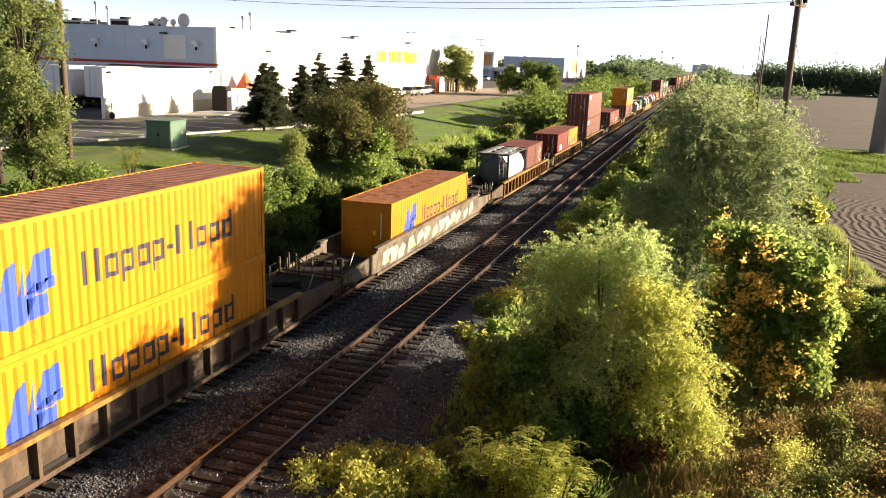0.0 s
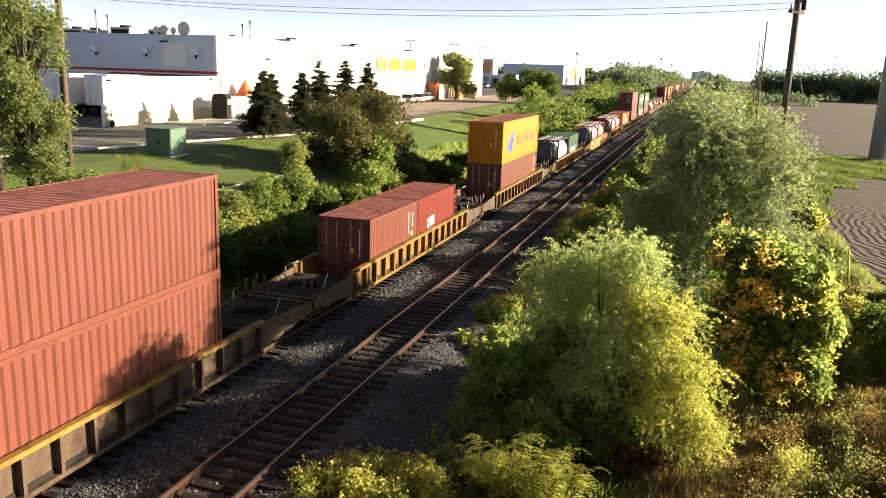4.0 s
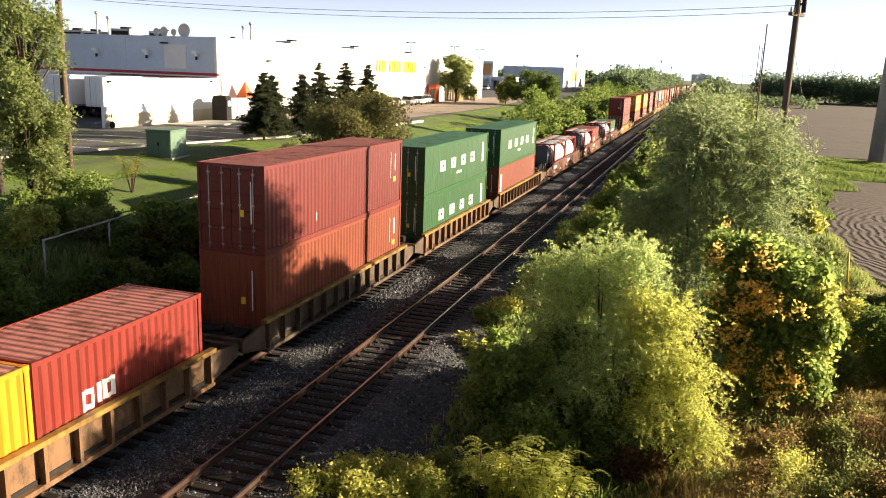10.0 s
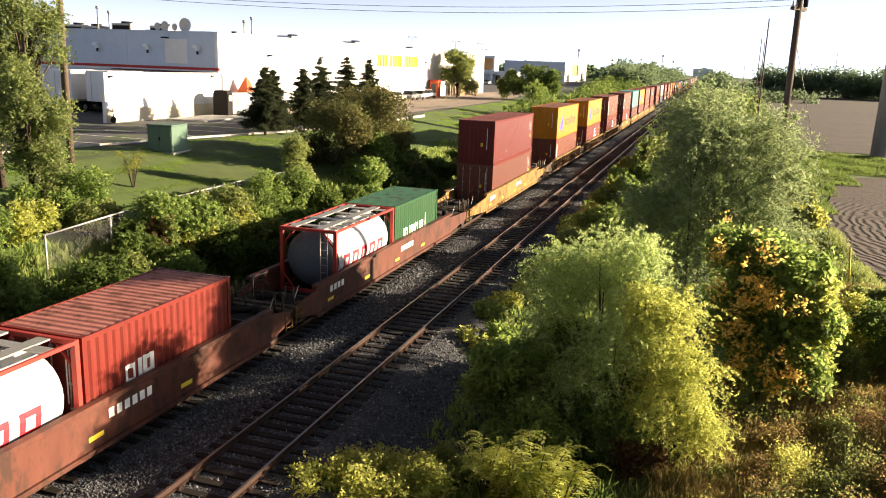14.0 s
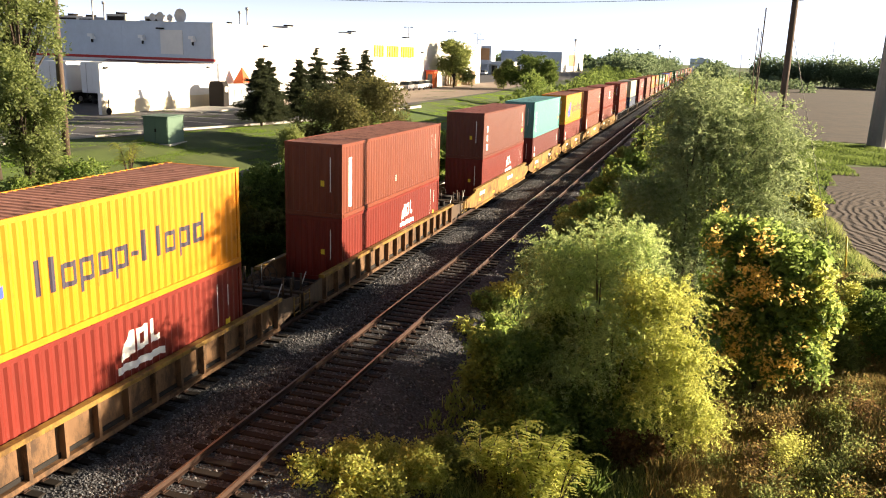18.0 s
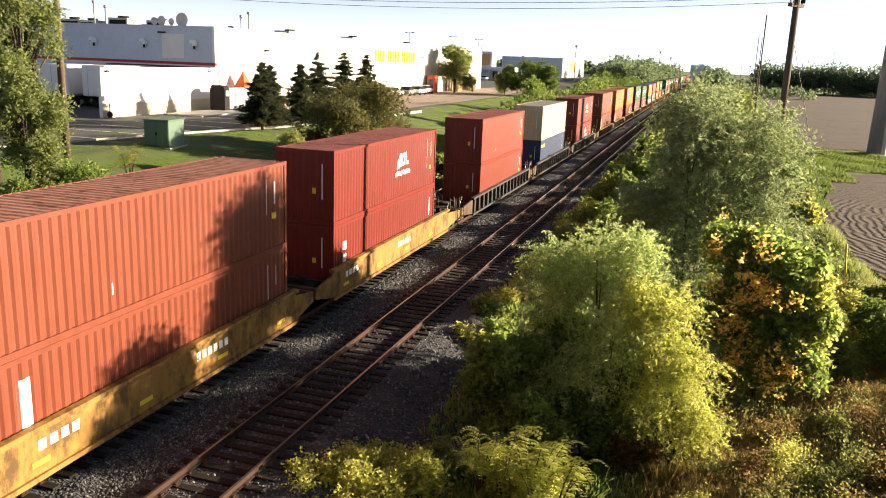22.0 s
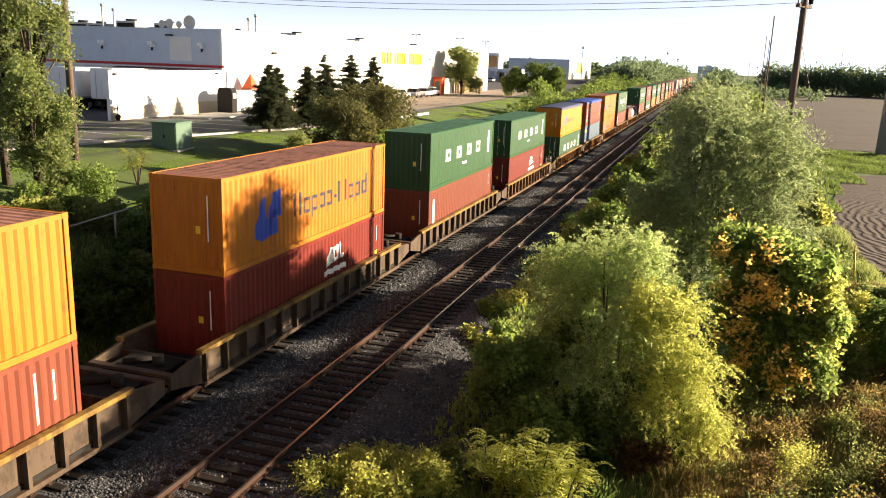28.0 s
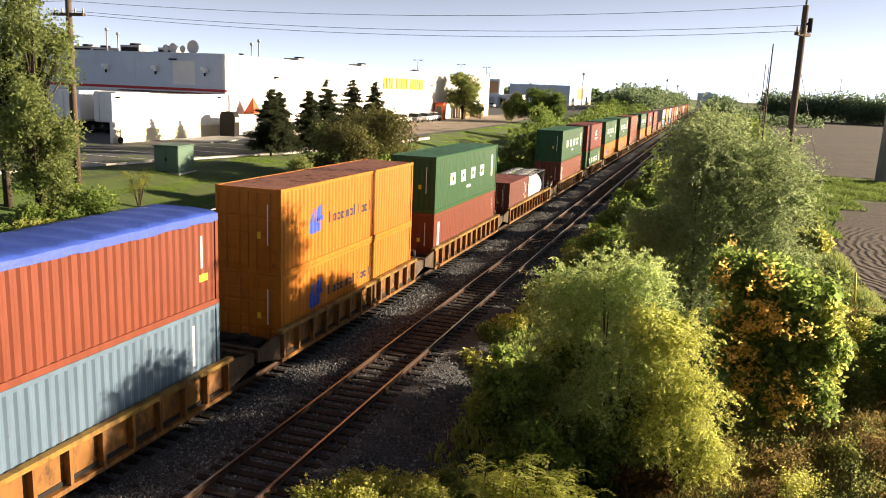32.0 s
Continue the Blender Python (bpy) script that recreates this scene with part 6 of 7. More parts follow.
def build_yard_things():
    z = 3.82
    w = root("dock_wall", pose(-37.6, 55.6, z))
    tagged(w, "long white screen wall of the loading dock", "wall", kind="structure")
    part("wall_slab", beveled(boxes((-0.32, 0.0, 0.0, 17.4, -0.05, 4.05)), 0.02), M_TRAILER, w)
    part("base_band", boxes((0.002, 0.02, 0.05, 17.3, 0.0, 1.15)), M_CREAM, w, "cream painted lower band")
    part("coping", boxes((-0.36, 0.04, -0.03, 17.4, 4.052, 4.14)), M_TRAILER, w)
    for y in (0.5, 15.2):
        part("wall_lamp", beveled(boxes((0.003, 0.22, y, y + 0.35, 3.75, 3.9)), 0.02), M_BLACK, w)
    cart = root("hand_cart", pose(-37.3, 56.0, z))
    tagged(cart, "small wheeled cart leaning on the dock wall", "cart")
    bm = bmesh.new()
    rod(bm, (0.05, 0.0, 0.28), (0.17, 0.0, 0.28), 0.28, n=16)
    part("wheel", bm, M_BLACK, cart)
    bm = bmesh.new()
    rod(bm, (0.11, 0.0, 0.3), (-0.2, 0.35, 1.3), 0.04, n=6)
    part("handle", bm, M_BLACK, cart)
    semi_trailer(pose(-45.6, 64.0, z, 0, 0, 0), 9.0, "white box trailer backed to the loading dock")
    semi_trailer(pose(-49.4, 63.5, z, 0, 0, 0), 9.5, "white box trailer backed to the loading dock")
    # rubbish compactor: grey rounded hull with a dark hopper at its near end
    c = root("compactor", pose(-35.6, 69.8, z + 0.14))
    tagged(c, "pale grey compactor with a dark loading hopper", "compactor")
    bm = bmesh.new()
    prism(bm, [(-0.8, 0.1), (0.8, 0.1), (0.8, 1.6), (0.5, 2.1), (-0.5, 2.1), (-0.8, 1.6)], "y", 0.45, 6.4)
    part("hull", beveled(fixed(bm), 0.05), M_HULL, c)
    for y in (1.6, 2.9, 4.2, 5.5):
        part("hull_rib", boxes((0.8, 0.86, y - 0.06, y + 0.06, 0.15, 1.6)), M_HULL, c)
    bm = bmesh.new()
    prism(bm, [(-0.85, 0.0), (0.85, 0.0), (0.85, 2.0), (0.65, 2.4), (-0.65, 2.4), (-0.85, 2.0)], "y", -0.45, 0.45)
    part("hopper", beveled(fixed(bm), 0.04), M_BLACK, c)
    part("placard", boxes((0.86, 0.875, -0.25, 0.25, 1.4, 1.9)), M_TRAILER, c)
    for x in (-0.6, 0.6):
        part("skid", boxes((x - 0.1, x + 0.1, -0.5, 6.2, -0.02, 0.1)), M_BLACK, c)
    # orange tented cover
    t = root("orange_tent", pose(-37.1, 76.6, z))
    tagged(t, "orange pointed canopy beside the store wall", "canopy")
    bm = bmesh.new()
    top = bm.verts.new((0, 0, 3.9))
    ring = [bm.verts.new(p) for p in ((-0.6, -0.8, 2.3), (0.6, -0.8, 2.3), (0.6, 0.8, 2.3), (-0.6, 0.8, 2.3))]
    low = [bm.verts.new((v.co.x, v.co.y, 2.1)) for v in ring]
    for k in range(4):
        bm.faces.new((ring[k], ring[(k + 1) % 4], top))
        bm.faces.new((low[k], low[(k + 1) % 4], ring[(k + 1) % 4], ring[k]))
    part("canvas", bm, M_ORANGE, t)
    for px, py in ((-0.56, -0.76), (0.56, -0.76), (0.56, 0.76), (-0.56, 0.76)):
        bm = bmesh.new()
        rod(bm, (px, py, 0), (px, py, 2.32), 0.04, n=6)
        part("leg", bm, M_STEEL, t)
    # transformer cabinet
    g = root("transformer_cabinet", pose(-20.85, 41.6, height(-20.85) - 0.02, 0, 0, 8))
    tagged(g, "dark green metal transformer cabinet on a concrete pad", "cabinet")
    part("pad", boxes((-1.75, 0.12, -0.12, 2.12, -0.6, 0.13)), M_CONC, g)
    part("body", beveled(boxes((-1.62, 0.0, 0.0, 2.0, 0.13, 1.72)), 0.03), M_BOXGREEN, g)
    part("lid", beveled(boxes((-1.67, 0.05, -0.06, 2.05, 1.72, 1.8)), 0.02), M_BOXGREEN, g)
    for lo, hi in ((-1.55, -0.83), (-0.79, -0.07)):
        part("door", boxes((lo, hi, -0.025, -0.001, 0.25, 1.6)), M_BOXGREEN, g)
    part("handle", boxes((-0.86, -0.76, -0.06, -0.025, 0.85, 1.05)), M_BLACK, g)
    # orange kiosk, enclosures, parked cars by the wall
    k = root("orange_kiosk", pose(-37.2, 140.0, z))
    tagged(k, "orange and red upright kiosk by the store wall", "kiosk")
    part("cabin", beveled(boxes((-0.8, 0.8, -0.9, 0.9, 0.0, 2.9)), 0.06), M_ORANGE, k)
    part("roof", boxes((-0.95, 0.95, -1.05, 1.05, 2.9, 3.05)), M_REDBAND, k)
    part("door", boxes((-0.45, 0.45, -0.93, -0.9, 0.1, 2.4)), M_GLASS, k)
    for y0, y1, h in ((151, 154, 3.0), (160, 164, 2.8)):
        e = root("screen_enclosure", pose(-37.0, y0, z))
        tagged(e, "tan slatted enclosure against the store wall", "enclosure", group="enclosures by the store")
        for q in range(int((y1 - y0) / 0.5)):
            part("slat", boxes((1.2, 1.28, 0.5 * q, 0.5 * q + 0.44, 0.0, h)), M_TAN, e)
        for q in range(5):
            part("slat", boxes((-1.2 + 0.5 * q, -1.2 + 0.5 * q + 0.44, -0.08, 0.0, 0.0, h)), M_TAN, e)
    for k2, (x, y, tone) in enumerate([(-36.2, 118, "white"), (-36.0, 124, "grey"), (-36.0, 129, "white"), (-36.5, 134.0, "white"), (-60, 262, "white"), (-57, 266, "grey"), (-54, 262, "white")]):
        parked_car(x, y, z, tone, 10 * k2)


M_HULL = surface("hull_grey", (0.36, 0.38, 0.40), 0.6, vary=0.15)
M_CREAM = surface("cream_paint", (0.66, 0.58, 0.42), 0.7, vary=0.1)
M_TAN = surface("tan_boards", (0.24, 0.165, 0.09), 0.8)


def parked_car(x, y, z, tone, turn):
    c = root("parked_car", pose(x, y, z, 0, 0, 85 + turn % 12))
    tagged(c, "%s parked car on the store's lot" % tone, "car", group="parked cars")
    bm = bmesh.new()
    prism(bm, [(-2.2, 0.35), (2.2, 0.35), (2.25, 0.8), (1.1, 0.95), (-1.9, 0.95), (-2.25, 0.75)], "y", -0.88, 0.88)
    part("body", beveled(fixed(bm), 0.06), M_CAR[tone], c)
    bm = bmesh.new()
    prism(bm, [(-1.85, 0.93), (0.95, 0.93), (0.3, 1.45), (-1.3, 1.45)], "y", -0.78, 0.78)
    part("cabin_glass", beveled(fixed(bm), 0.04), M_GLASS, c)
    part("roof", beveled(boxes((-1.3, 0.25, -0.74, 0.74, 1.43, 1.49)), 0.02), M_CAR[tone], c)
    for dx in (-1.35, 1.4):
        for sg in (1, -1):
            bm = bmesh.new()
            rod(bm, (dx, sg * 0.7, 0.33), (dx, sg * 0.9, 0.33), 0.33, n=14)
            part("wheel", bm, M_BLACK, c)


def utility_pole(x, y, h, r, label, arms=(), pot=False, lean=0.0):
    p = root("utility_pole", pose(x, y, height(x) - 0.3, 0, lean, 0))
    tagged(p, label, "pole", group="utility poles")
    bm = bmesh.new()
    rod(bm, (0, 0, 0), (0, 0, h), r, r * 0.6, 12)
    part("shaft", bm, M_POLE, p)
    for z, half, turn in arms:
        bm = boxes((-half, half, -0.09, 0.09, z, z + 0.14))
        bmesh.ops.rotate(bm, verts=bm.verts, matrix=Matrix.Rotation(radians(turn), 3, "Z"))
        a = part("crossarm", bm, M_POLE, p)
        for q in (-1, -0.45, 0.45, 1):
            bm = bmesh.new()
            v = Matrix.Rotation(radians(turn), 3, "Z") @ Vector((half * 0.93 * q, 0, z + 0.14))
            rod(bm, v, v + Vector((0, 0, 0.22)), 0.05, 0.035, 7)
            part("insulator", bm, M_CONC, a)
    if pot:
        bm = bmesh.new()
        rod(bm, (0.25, -0.10, pot + 0.1), (0.25, -0.10, pot + 0.7), 0.10, n=12)
        part("transformer_can", bm, M_BLACK, p, "dark pole-mounted transformer can")
        part("bracket", boxes((0.08, 0.2, -0.16, -0.08, pot + 0.4, pot + 0.5)), M_BLACK, p)
        bm = bmesh.new()
        rod(bm, (0, 0, h - 0.05), (0, 0, h + 2.2), 0.05, 0.03, 7)
        part("top_pin", bm, M_STEEL, p)
    return p


def wire(name, a, b, sag, r=0.011, label="thin black overhead wire"):
    bm = bmesh.new()
    a, b = Vector(a), Vector(b)
    pts = [a.lerp(b, k / 24) - Vector((0, 0, 4 * sag * (k / 24) * (1 - k / 24))) for k in range(25)]
    limb(bm, pts, [r] * 25, 5)
    tagged(part(name, bm, M_WIRE), label, "cable", group="overhead wires")


def build_poles():
    utility_pole(-19.8, 32.1, 13.4, 0.20, "brown timber utility pole on the lawn", [(9.05, 0.9, 0)])
    utility_pole(13.29, 39.6, 14.5, 0.21, "weathered timber utility pole with a transformer", [(13.2, 0.6, 60)], pot=13.25)
    for x, y, h in ((14.1, 75.0, 15.0), (16.0, 121.0, 15.0), (16.5, 122.0, 14.6), (15.6, 160.0, 12.0)):
        utility_pole(x, y, h, 0.085, "grey timber utility pole beside the railway", [])
    utility_pole(73.0, 485.0, 23.5, 0.2, "thin timber utility pole at the field edge", [])
    a, b = Vector((-19.8, 32.1, 12.4)), Vector((13.29, 39.6, 12.68))
    wire("overhead_wire", a + Vector((0, -0.05, 0.45)), b + Vector((0, 0, 0.95)), 0.55)
    wire("overhead_wire", a, b + Vector((0, 0, 0.12)), 0.55)
    wire("overhead_wire", a + Vector((0, 0.3, -0.12)), b + Vector((0, 0.3, -0.1)), 0.6)
    wire("overhead_wire", a + Vector((0, 0, 0.45)), a + Vector((-45, -5, 1.0)), 0.6)
    wire("guy_wire", (13.29, 39.6, 11.2), (16.7, 40.8, -0.3), 0.0, 0.015, "thin steel guy wire of a pole")
    p = root("steel_monopole", pose(30.7, 111.0, -0.3))
    tagged(p, "tapered grey steel transmission pole at the field edge", "pole")
    bm = bmesh.new()
    rod(bm, (0, 0, 0), (0, 0, 34), 1.15, 0.45, 12)
    for f in bm.faces:
        f.smooth = False
    part("shaft", bm, M_MONO, p)
    bm = bmesh.new()
    rod(bm, (0, 0, 0.0), (0, 0, 0.55), 1.6, 1.6, 16)
    part("footing", bm, M_CONC, p)


M_MONO = surface("weathered_steel", (0.20, 0.19, 0.18), 0.7, 0.2, vary=0.18)


def build_fence():
    """Chain-link fence at the top of the cutting."""
    pts = [(-11.5, 21.7), (-12.06, 28.9), (-12.15, 35.7), (-12.1, 39.6), (-12.7, 40.7)]
    f = root("chain_link_fence")
    tagged(f, "galvanised chain-link fence among shrubs", "fence")
    rng = random.Random(2)
    for (x0, y0), (x1, y1) in zip(pts, pts[1:]):
        n = max(1, int(math.hypot(x1 - x0, y1 - y0) / 2.6))
        z0, z1 = height(x0), height(x1)
        for k in range(n + 1):
            s = k / n
            x, y, z = x0 + (x1 - x0) * s, y0 + (y1 - y0) * s, z0 + (z1 - z0) * s
            bm = bmesh.new()
            rod(bm, (x, y, z - 0.3), (x, y, z + 1.5), 0.04, n=7)
            part("post", bm, M_STEEL, f)
        bm = bmesh.new()
        rod(bm, (x0, y0, z0 + 1.45), (x1, y1, z1 + 1.45), 0.035, n=6)
        part("top_rail", bm, M_STEEL, f)
        ln = math.hypot(x1 - x0, y1 - y0)
        vs, step = [], 0.15
        d = Vector(((x1 - x0) / ln, (y1 - y0) / ln, (z1 - z0) / ln))
        for k in range(int((ln + 1.4) / step)):
            for sg in (1, -1):
                s0 = k * step - (1.4 if sg > 0 else 0)
                s1 = s0 + 1.4 * sg if sg > 0 else s0 - 1.4
                a, b = (s0, 0.02), (s1, 1.42)
                lo, hi = max(0, min(a[0], b[0])), min(ln, max(a[0], b[0]))
                if hi - lo < 0.05:
                    continue
                za = a[1] + (lo - a[0]) / (b[0] - a[0]) * 1.4
                zb = a[1] + (hi - a[0]) / (b[0] - a[0]) * 1.4
                p, q = Vector((x0, y0, z0 + za)) + d * lo, Vector((x0, y0, z0 + zb)) + d * hi
                w = Vector((0, 0, 0.0022))
                vs += [p - w, q - w, q + w, p + w]
        put("wire_mesh", raw_mesh("wire_mesh", [tuple(v) for v in vs], np.arange(len(vs)).reshape(-1, 4)), M_STEEL, f)


def build_left_plants():
    for x, y, h, seed in ((-22.2, 54.9, 5.3, 1), (-23.0, 57.6, 5.0, 2), (-21.9, 60.6, 5.2, 3), (-22.2, 64.2, 5.9, 4), (-22.0, 69.2, 6.2, 5), (-21.6, 73.5, 6.0, 6)):
        spruce((x, y, 3.75), h, seed, 0.35)
    # broad bush before the spruces and its neighbours
    tree("round_bush", "broad dark green and russet bush", "bush", (-13.2, 50.5, height(-13.2)), (0, 0, 2.9), (4.2, 4.0, 2.8), 60, 1.1, 52000, 0.085, "russet", 81, trunks=4, slim=0.5, extra=[("olive", blobs_round(random.Random(7), (0.6, 0.4, 3.6), (3.4, 3.4, 2.0), 20, 0.8), 12000, 0.08)])
    tree("round_bush", "bright green leafy bush", "bush", (-10.6, 49.0, height(-10.6)), (0, 0, 1.9), (1.9, 2.6, 1.8), 16, 0.85, 17000, 0.10, "green", 82, trunks=3, slim=0.55)
    tree("small_tree", "small pale olive tree on the slope", "tree", (-11.9, 40.6, height(-11.9)), (0, 0, 1.7), (1.0, 1.0, 1.2), 12, 0.5, 9000, 0.075, "olive", 83, trunks=2, slim=0.5)
    for k, (x, y, r, h, tone) in enumerate([(-9.7, 53.5, 1.1, 2.8, "olive"), (-9.8, 61.0, 1.3, 2.6, "green"), (-10.4, 68.0, 1.2, 1.7, "dark"), (-10.2, 78.0, 1.4, 2.0, "green"), (-10.8, 88.0, 1.6, 2.4, "olive"), (-12.2, 112.0, 3.2, 5.4, "green"), (-10.6, 100.0, 1.8, 2.6, "green"), (-11.5, 126.0, 2.4, 3.6, "green")]):
        shrub((x, y, height(x) - 0.1), r, h, 8000, 0.12, tone, 500 + k, "%s bush on the railway slope" % {"olive": "olive", "green": "green", "dark": "dark green"}[tone], lumps=12)
    # tall trees at the near end of the lawn
    for k, (x, y, h, r) in enumerate([(-18.4, 28.3, 13.4, 1.75), (-19.9, 28.0, 12.6, 1.6), (-17.3, 27.0, 6.4, 1.4)]):
        tree("locust_tree", "tall thin-crowned tree with small leaves", "tree", (x, y, height(x) - 0.1), (0.2, 0, h * 0.53), (r, r, h * 0.42), 46, 0.42, 15000, 0.08, "locust", 600 + k, trunks=1, slim=0.45, per=10, clump=0.10, droop=0.3, twig=0.55)
    # thicket on the slope below the fence
    rng = random.Random(41)
    # Mostly dark tones: the thicket's shade is partly in the leaf colour.
    tones = ["green", "dark", "dark", "olive", "dark", "green"]
    for k in range(26):
        y = 19.0 + 1.55 * k + rng.uniform(-0.6, 0.6)
        x = rng.uniform(-11.4, -8.6)
        tone = tones[k % 6]
        r = rng.uniform(0.9, 1.5)
        shrub((x, y, height(x) - 0.1), r, rng.uniform(1.6, 2.6), 6500, 0.085, tone, 700 + k, "%s leafy shrub in the thicket on the slope" % {"green": "green", "olive": "olive", "dark": "dark green"}[tone], lumps=14)
    for k, (x, y, tone) in enumerate([(-15.0, 25.4, "green"), (-14.2, 23.2, "lime"), (-16.2, 26.6, "olive"), (-15.6, 27.6, "green"), (-10.9, 29.2, "yellowgreen"), (-11.0, 31.0, "olive"), (-10.6, 32.6, "yellowgreen"), (-13.6, 26.0, "olive"), (-13.4, 20.2, "green"), (-12.2, 18.4, "green"), (-11.2, 27.2, "rust"), (-10.6, 34.4, "green")]):
        shrub((x, y, height(x) - 0.1), rng.uniform(0.9, 1.3), rng.uniform(1.3, 2.2), 6500, 0.075, tone, 760 + k, "%s shrub beside the lawn" % {"green": "green", "lime": "bright green", "olive": "olive", "rust": "russet", "yellowgreen": "golden green"}[tone], lumps=9)
    for k, (x, y, h, tone) in enumerate([(-11.2, 27.8, 2.6, "green"), (-10.9, 30.2, 2.5, "green"), (-10.8, 31.8, 2.9, "olive"), (-10.9, 33.6, 2.7, "green"), (-10.9, 35.2, 2.9, "green"), (-11.0, 36.9, 2.8, "dark"), (-10.8, 38.3, 2.5, "green")]):
        shrub((x, y, height(x) - 0.1), 1.15, h, 7500, 0.08, tone, 780 + k, "%s shrub before the chain-link fence" % {"green": "leafy green", "olive": "olive", "dark": "dark green"}[tone], lumps=14)
    fern_spray((-17.2, 33.4, height(-17.2)), 1.9, 45, "lime", 11)
    fern_spray((-10.6, 33.0, height(-10.6)), 2.6, 46, "green", 6)
    tufts("slope_grass", [(-13, -8.3, 14, 110)], 0.04, 40000, "green", 307, "rank green grass on the railway slope", (0.3, 0.8))
    tufts("slope_weeds", [(-12.5, -8.3, 14, 70)], 0.04, 16000, "olive", 308, "olive weeds on the railway slope", (0.3, 0.8))
    tufts("lawn_blades", [(-26, -12.6, 28, 60), (-24, -13, 60, 140)], 0.02, 260000, "lawn", 309, "short mown lawn grass", (0.05, 0.09), even=True)
    # trees beyond the lot
    tree("lot_tree", "round green tree at the corner of the lot", "tree", (-20.5, 147.0, 3.7), (0, 0, 3.8), (5.2, 5.2, 3.2), 44, 1.3, 30000, 0.15, "dark", 91, trunks=2)
    tree("lot_tree", "green tree with yellow edges on the lot", "tree", (-26.0, 149.0, 3.7), (0, 0, 2.8), (1.7, 1.7, 2.4), 14, 0.9, 8000, 0.17, "olive", 92)
    tree("lot_tree", "rounded leafy tree before the store's far end", "tree", (-34.6, 145.0, 3.75), (0, 0, 5.0), (4.6, 4.6, 3.9), 60, 1.15, 30000, 0.15, "olive", 93)
    far = []
    for k in range(130):
        y = rng.uniform(98, 330)
        x = rng.uniform(-12.5 - max(0, y - 140) * 0.09, -9)
        s = rng.uniform(1.3, 2.6)
        far.append((x, y, height(x) + s * 0.7, s, s * 1.3, s))
    hedge("scrub_left", far, 70000, 0.2, "dark", 211, "green scrub between the railway and the lot")
    hedge("scrub_left_olive", [(x + rng.uniform(-2, 2), y + 2, z + 0.8, a * 0.7, b * 0.7, c * 0.7) for x, y, z, a, b, c in far[::3]], 16000, 0.16, "green", 212, "green scrub between the railway and the lot")
    far = []
    for k in range(150):
        y = rng.uniform(300, 640)
        x = rng.uniform(-26 - (y - 300) * 0.06, -12)
        s = rng.uniform(2.4, 4.8)
        far.append((x, y, 3.8 + s * 0.5 + rng.uniform(0, 2.5), s, s, s * 0.9))
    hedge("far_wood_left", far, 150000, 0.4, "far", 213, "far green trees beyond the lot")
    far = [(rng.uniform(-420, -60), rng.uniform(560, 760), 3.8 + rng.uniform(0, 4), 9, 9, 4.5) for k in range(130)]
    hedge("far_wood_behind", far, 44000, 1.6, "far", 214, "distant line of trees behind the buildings")


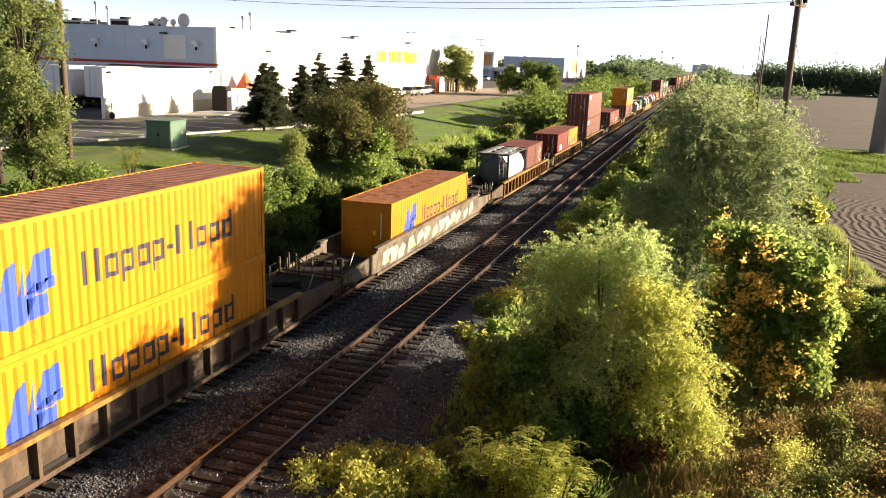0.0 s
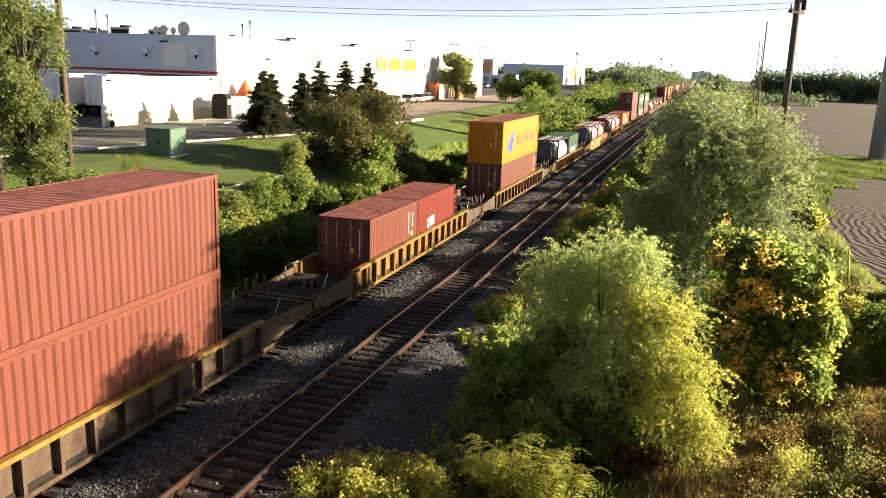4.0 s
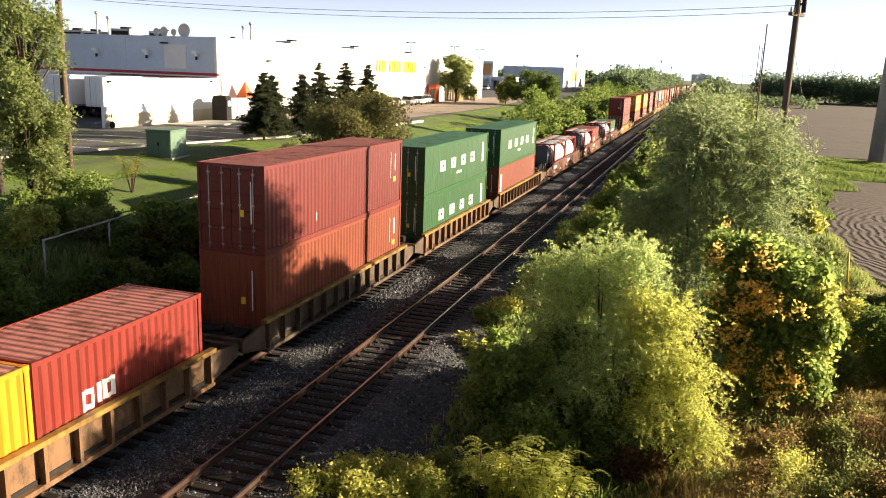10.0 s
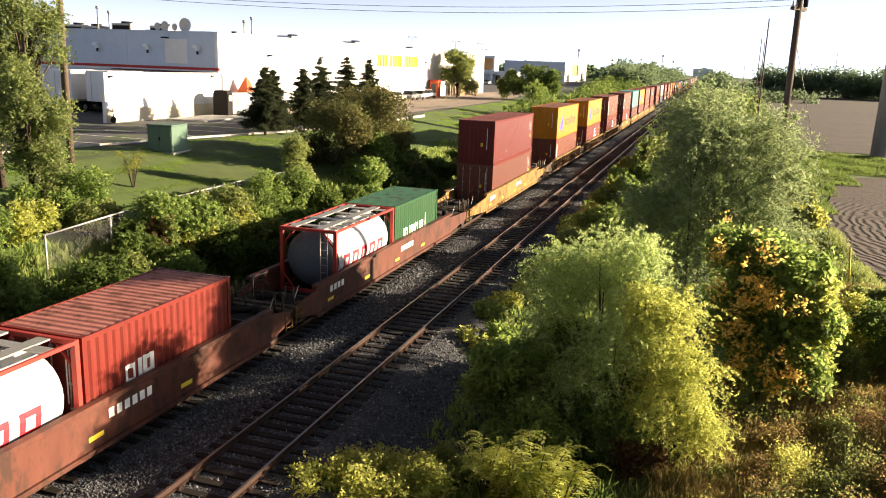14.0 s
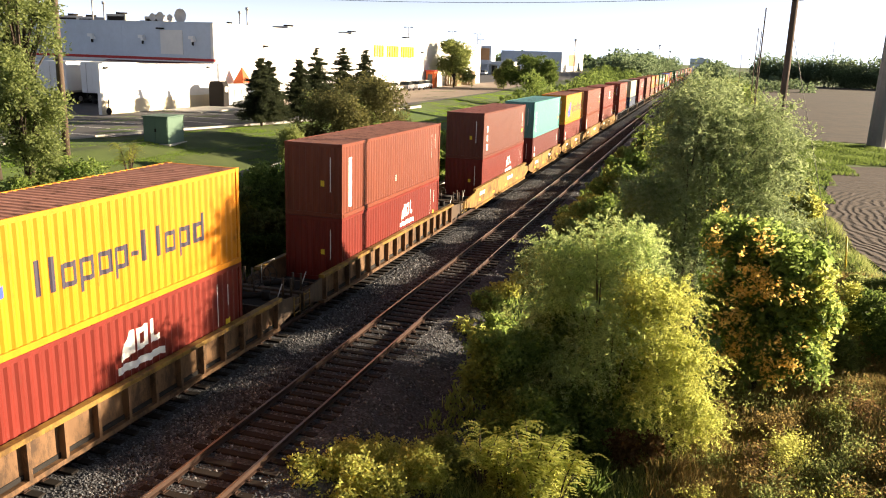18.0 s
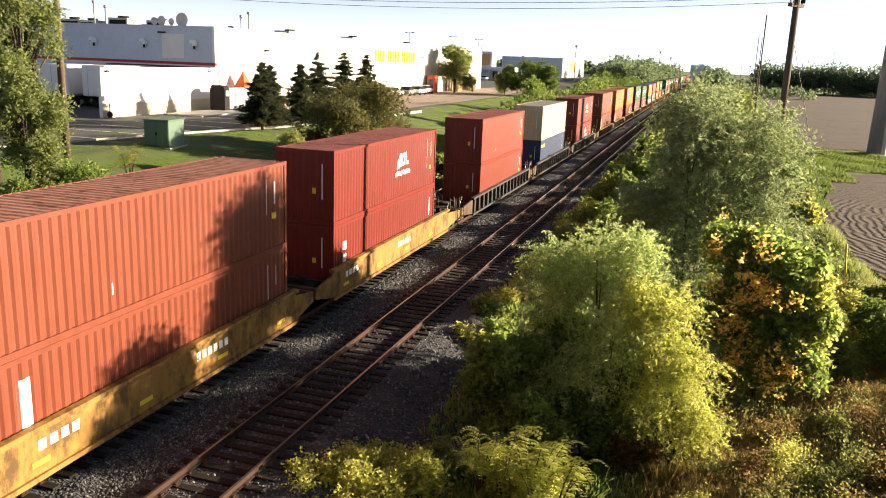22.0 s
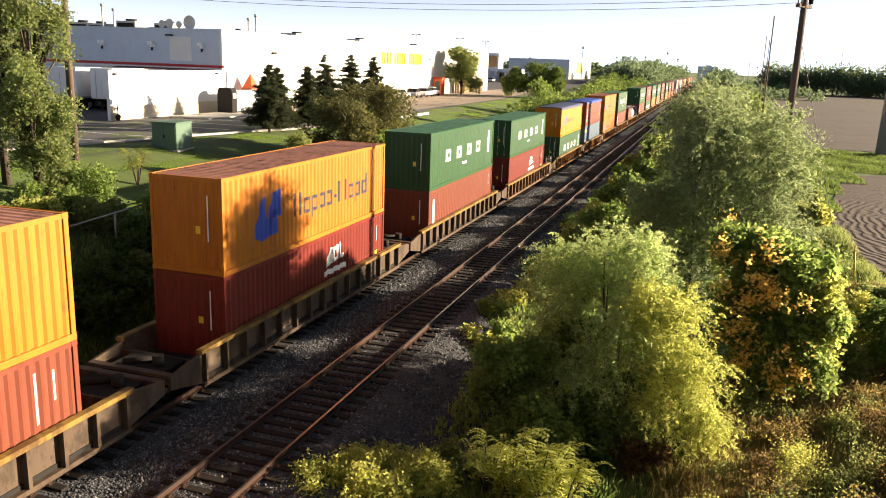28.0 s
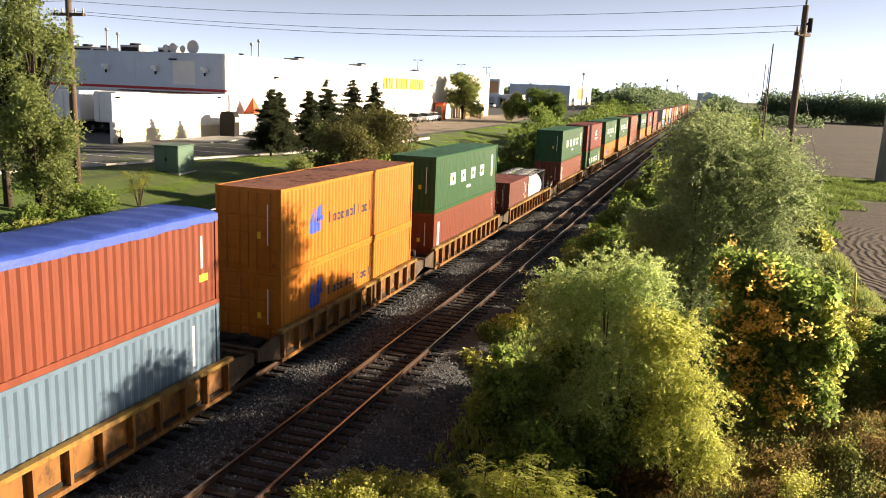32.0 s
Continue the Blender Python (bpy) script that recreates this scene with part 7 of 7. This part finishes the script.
def build_far_buildings():
    b = root("warehouse")
    tagged(b, "low warehouse, front greyed for shade, side whitened for sun", "building")
    x0, x1, y0, y1, z0, z1 = -84, -55.0, 382, 450, 3.8, 12.9
    # Front grey and side white paint in the shaded and sunlit faces.
    part("wall", boxes((x0, x1 - 0.3, y0, y0 + 0.3, z0, z1)), M_WALL_GREYSHADE, b)
    part("wall", boxes((x1 - 0.3, x1, y0 - 0.003, y1, z0, z1 + 0.4)), M_WALL, b, "side wall whitened for sunlight")
    part("wall", boxes((x0, x1 - 0.3, y1 - 0.3, y1, z0, z1)), M_WALL_GREYSHADE, b)
    part("roof", boxes((x0, x1 - 0.3, y0 + 0.3, y1 - 0.3, z1 - 0.3, z1 - 0.1)), M_ROOFING, b)
    part("sign_panel", boxes((x1, x1 + 0.1, 402, 424, 6.5, 12.0)), M_TANSIGN, b, "tan sign panel")
    part("loading_door", boxes((x1, x1 + 0.06, 432, 438, z0, 8)), M_GLASS, b)
    for k in range(5):
        part("pier", boxes((x0 + 5.5 * k, x0 + 5.5 * k + 0.5, y0 - 0.25, y0, z0, z1 + 0.2)), M_WALL_GREYSHADE, b)
    t = root("brick_tower_building")
    tagged(t, "small tan and grey store front with a sign tower", "building")
    part("tower", boxes((-66, -60, 270, 276, 3.8, 13.2)), M_WALL_GREYSHADE, t)
    part("sign_panel", boxes((-65.4, -60.6, 269.8, 270, 8.6, 12.4)), M_TANSIGN, t, "tan sign panel")
    part("canopy", boxes((-66, -52, 266, 276, 7.2, 8.2)), M_WALL_GREYSHADE, t)
    for k in range(4):
        part("column", boxes((-64 + 3.6 * k, -63.4 + 3.6 * k, 266.3, 266.9, 3.8, 7.2)), M_WALL_GREYSHADE, t)
        part("window", boxes((-63.2 + 3.6 * k, -60.6 + 3.6 * k, 270.2, 270.4, 4.4, 6.8)), M_GLASS, t)
    part("wall", boxes((-60, -52, 270.5, 276, 3.8, 7.2)), M_WALL, t)
    s = root("blue_shed", pose(0, 0, 0))
    tagged(s, "low pale blue shed among trees", "building")
    part("wall", boxes((-50, -34, 470, 490, 3.8, 8.6)), M_SHED, s)
    bm = bmesh.new()
    prism(bm, [(-51, 8.6), (-33, 8.6), (-42, 10.2)], "y", 469, 491)
    part("roof", fixed(bm), M_SHED, s)
    h = root("hazy_block")
    tagged(h, "pale grey flat-topped block on the horizon", "building")
    part("wall", boxes((-8.5, 11.5, 900, 930, 0, 15)), M_WALL_GREYSHADE, h)
    part("roof_plant", boxes((-1, 5, 905, 920, 15, 16.2)), M_STEEL, h)
    for k in range(2):
        part("window_band", boxes((-8.2, 11.2, 899.8, 900, 5 + 4.4 * k, 6.4 + 4.4 * k)), M_STEEL, h)
    for k, (x, y, ht) in enumerate([(-64, 200, 12.5), (-60, 225, 12.5), (-58, 245, 12.5), (-72, 300, 12)]):
        l = root("lot_lamp", pose(x, y, 3.8))
        tagged(l, "tall lot lamp with a two-armed head", "street lamp", group="lot lamps")
        bm = bmesh.new()
        rod(bm, (0, 0, 0), (0, 0, ht), 0.13, 0.08, 8)
        part("mast", bm, M_STEEL, l)
        part("head", boxes((-0.9, 0.9, -0.08, 0.08, ht, ht + 0.08)), M_STEEL, l)
        for sg in (-1, 1):
            part("lamp", boxes((sg * 0.9 - 0.3, sg * 0.9 + 0.3, -0.2, 0.2, ht - 0.08, ht + 0.08)), M_BLACK, l)
    for az, d, top in ((-8.8, 420, 20), (-3.2, 520, 21), (-2.5, 560, 19), (-4.6, 600, 19)):
        x, y = 9.94 + d * math.sin(radians(az)), d * math.cos(radians(az))
        m = root("mast", pose(x, y, height(x)))
        tagged(m, "thin distant mast above the trees", "mast", group="distant masts")
        bm = bmesh.new()
        rod(bm, (0, 0, -0.3), (0, 0, top - 4), 0.35, 0.25, 6)
        part("shaft", bm, M_STEEL, m)
        part("head", boxes((-0.6, 0.6, -0.3, 0.3, top - 5.2, top - 4.2)), M_STEEL, m)


def build_bridge():
    """An unseen road bridge over the railway, on whose edge the view stands."""
    # Added out of view; it screens the container ends from low sky.
    b = root("road_bridge")
    tagged(b, "unseen concrete road bridge over the railway", "bridge", kind="structure")
    part("deck", beveled(boxes((-90, 90, -15, -0.7, 6.6, 7.6)), 0.05), M_CONC, b)
    part("parapet", boxes((-90, 90, -1.0, -0.72, 7.602, 8.7)), M_CONC, b)
    part("parapet", boxes((-90, 90, -15.0, -14.7, 7.602, 8.7)), M_CONC, b)
    for x in (-13.5, 14.5):
        part("abutment", boxes((x - 0.8, x + 0.8, -14.6, -1.2, -1.2, 6.598)), M_CONC, b)
    for x0, x1 in ((-90, -14.4), (15.4, 90)):
        part("embankment", boxes((x0, x1, -14.5, -1.3, -1.2, 6.597)), M_EARTH, b)


M_EARTH = surface("embankment_earth", (0.06, 0.065, 0.025), 0.95, vary=0.3)
M_TANSIGN = plain("tan_sign", (0.40, 0.22, 0.10))
M_SHED = surface("shed_blue", (0.42, 0.52, 0.60), 0.6, vary=0.1)
build_yard()
build_store()
build_yard_things()
build_poles()
build_fence()
build_bridge()
build_left_plants()
build_far_buildings()

motions()
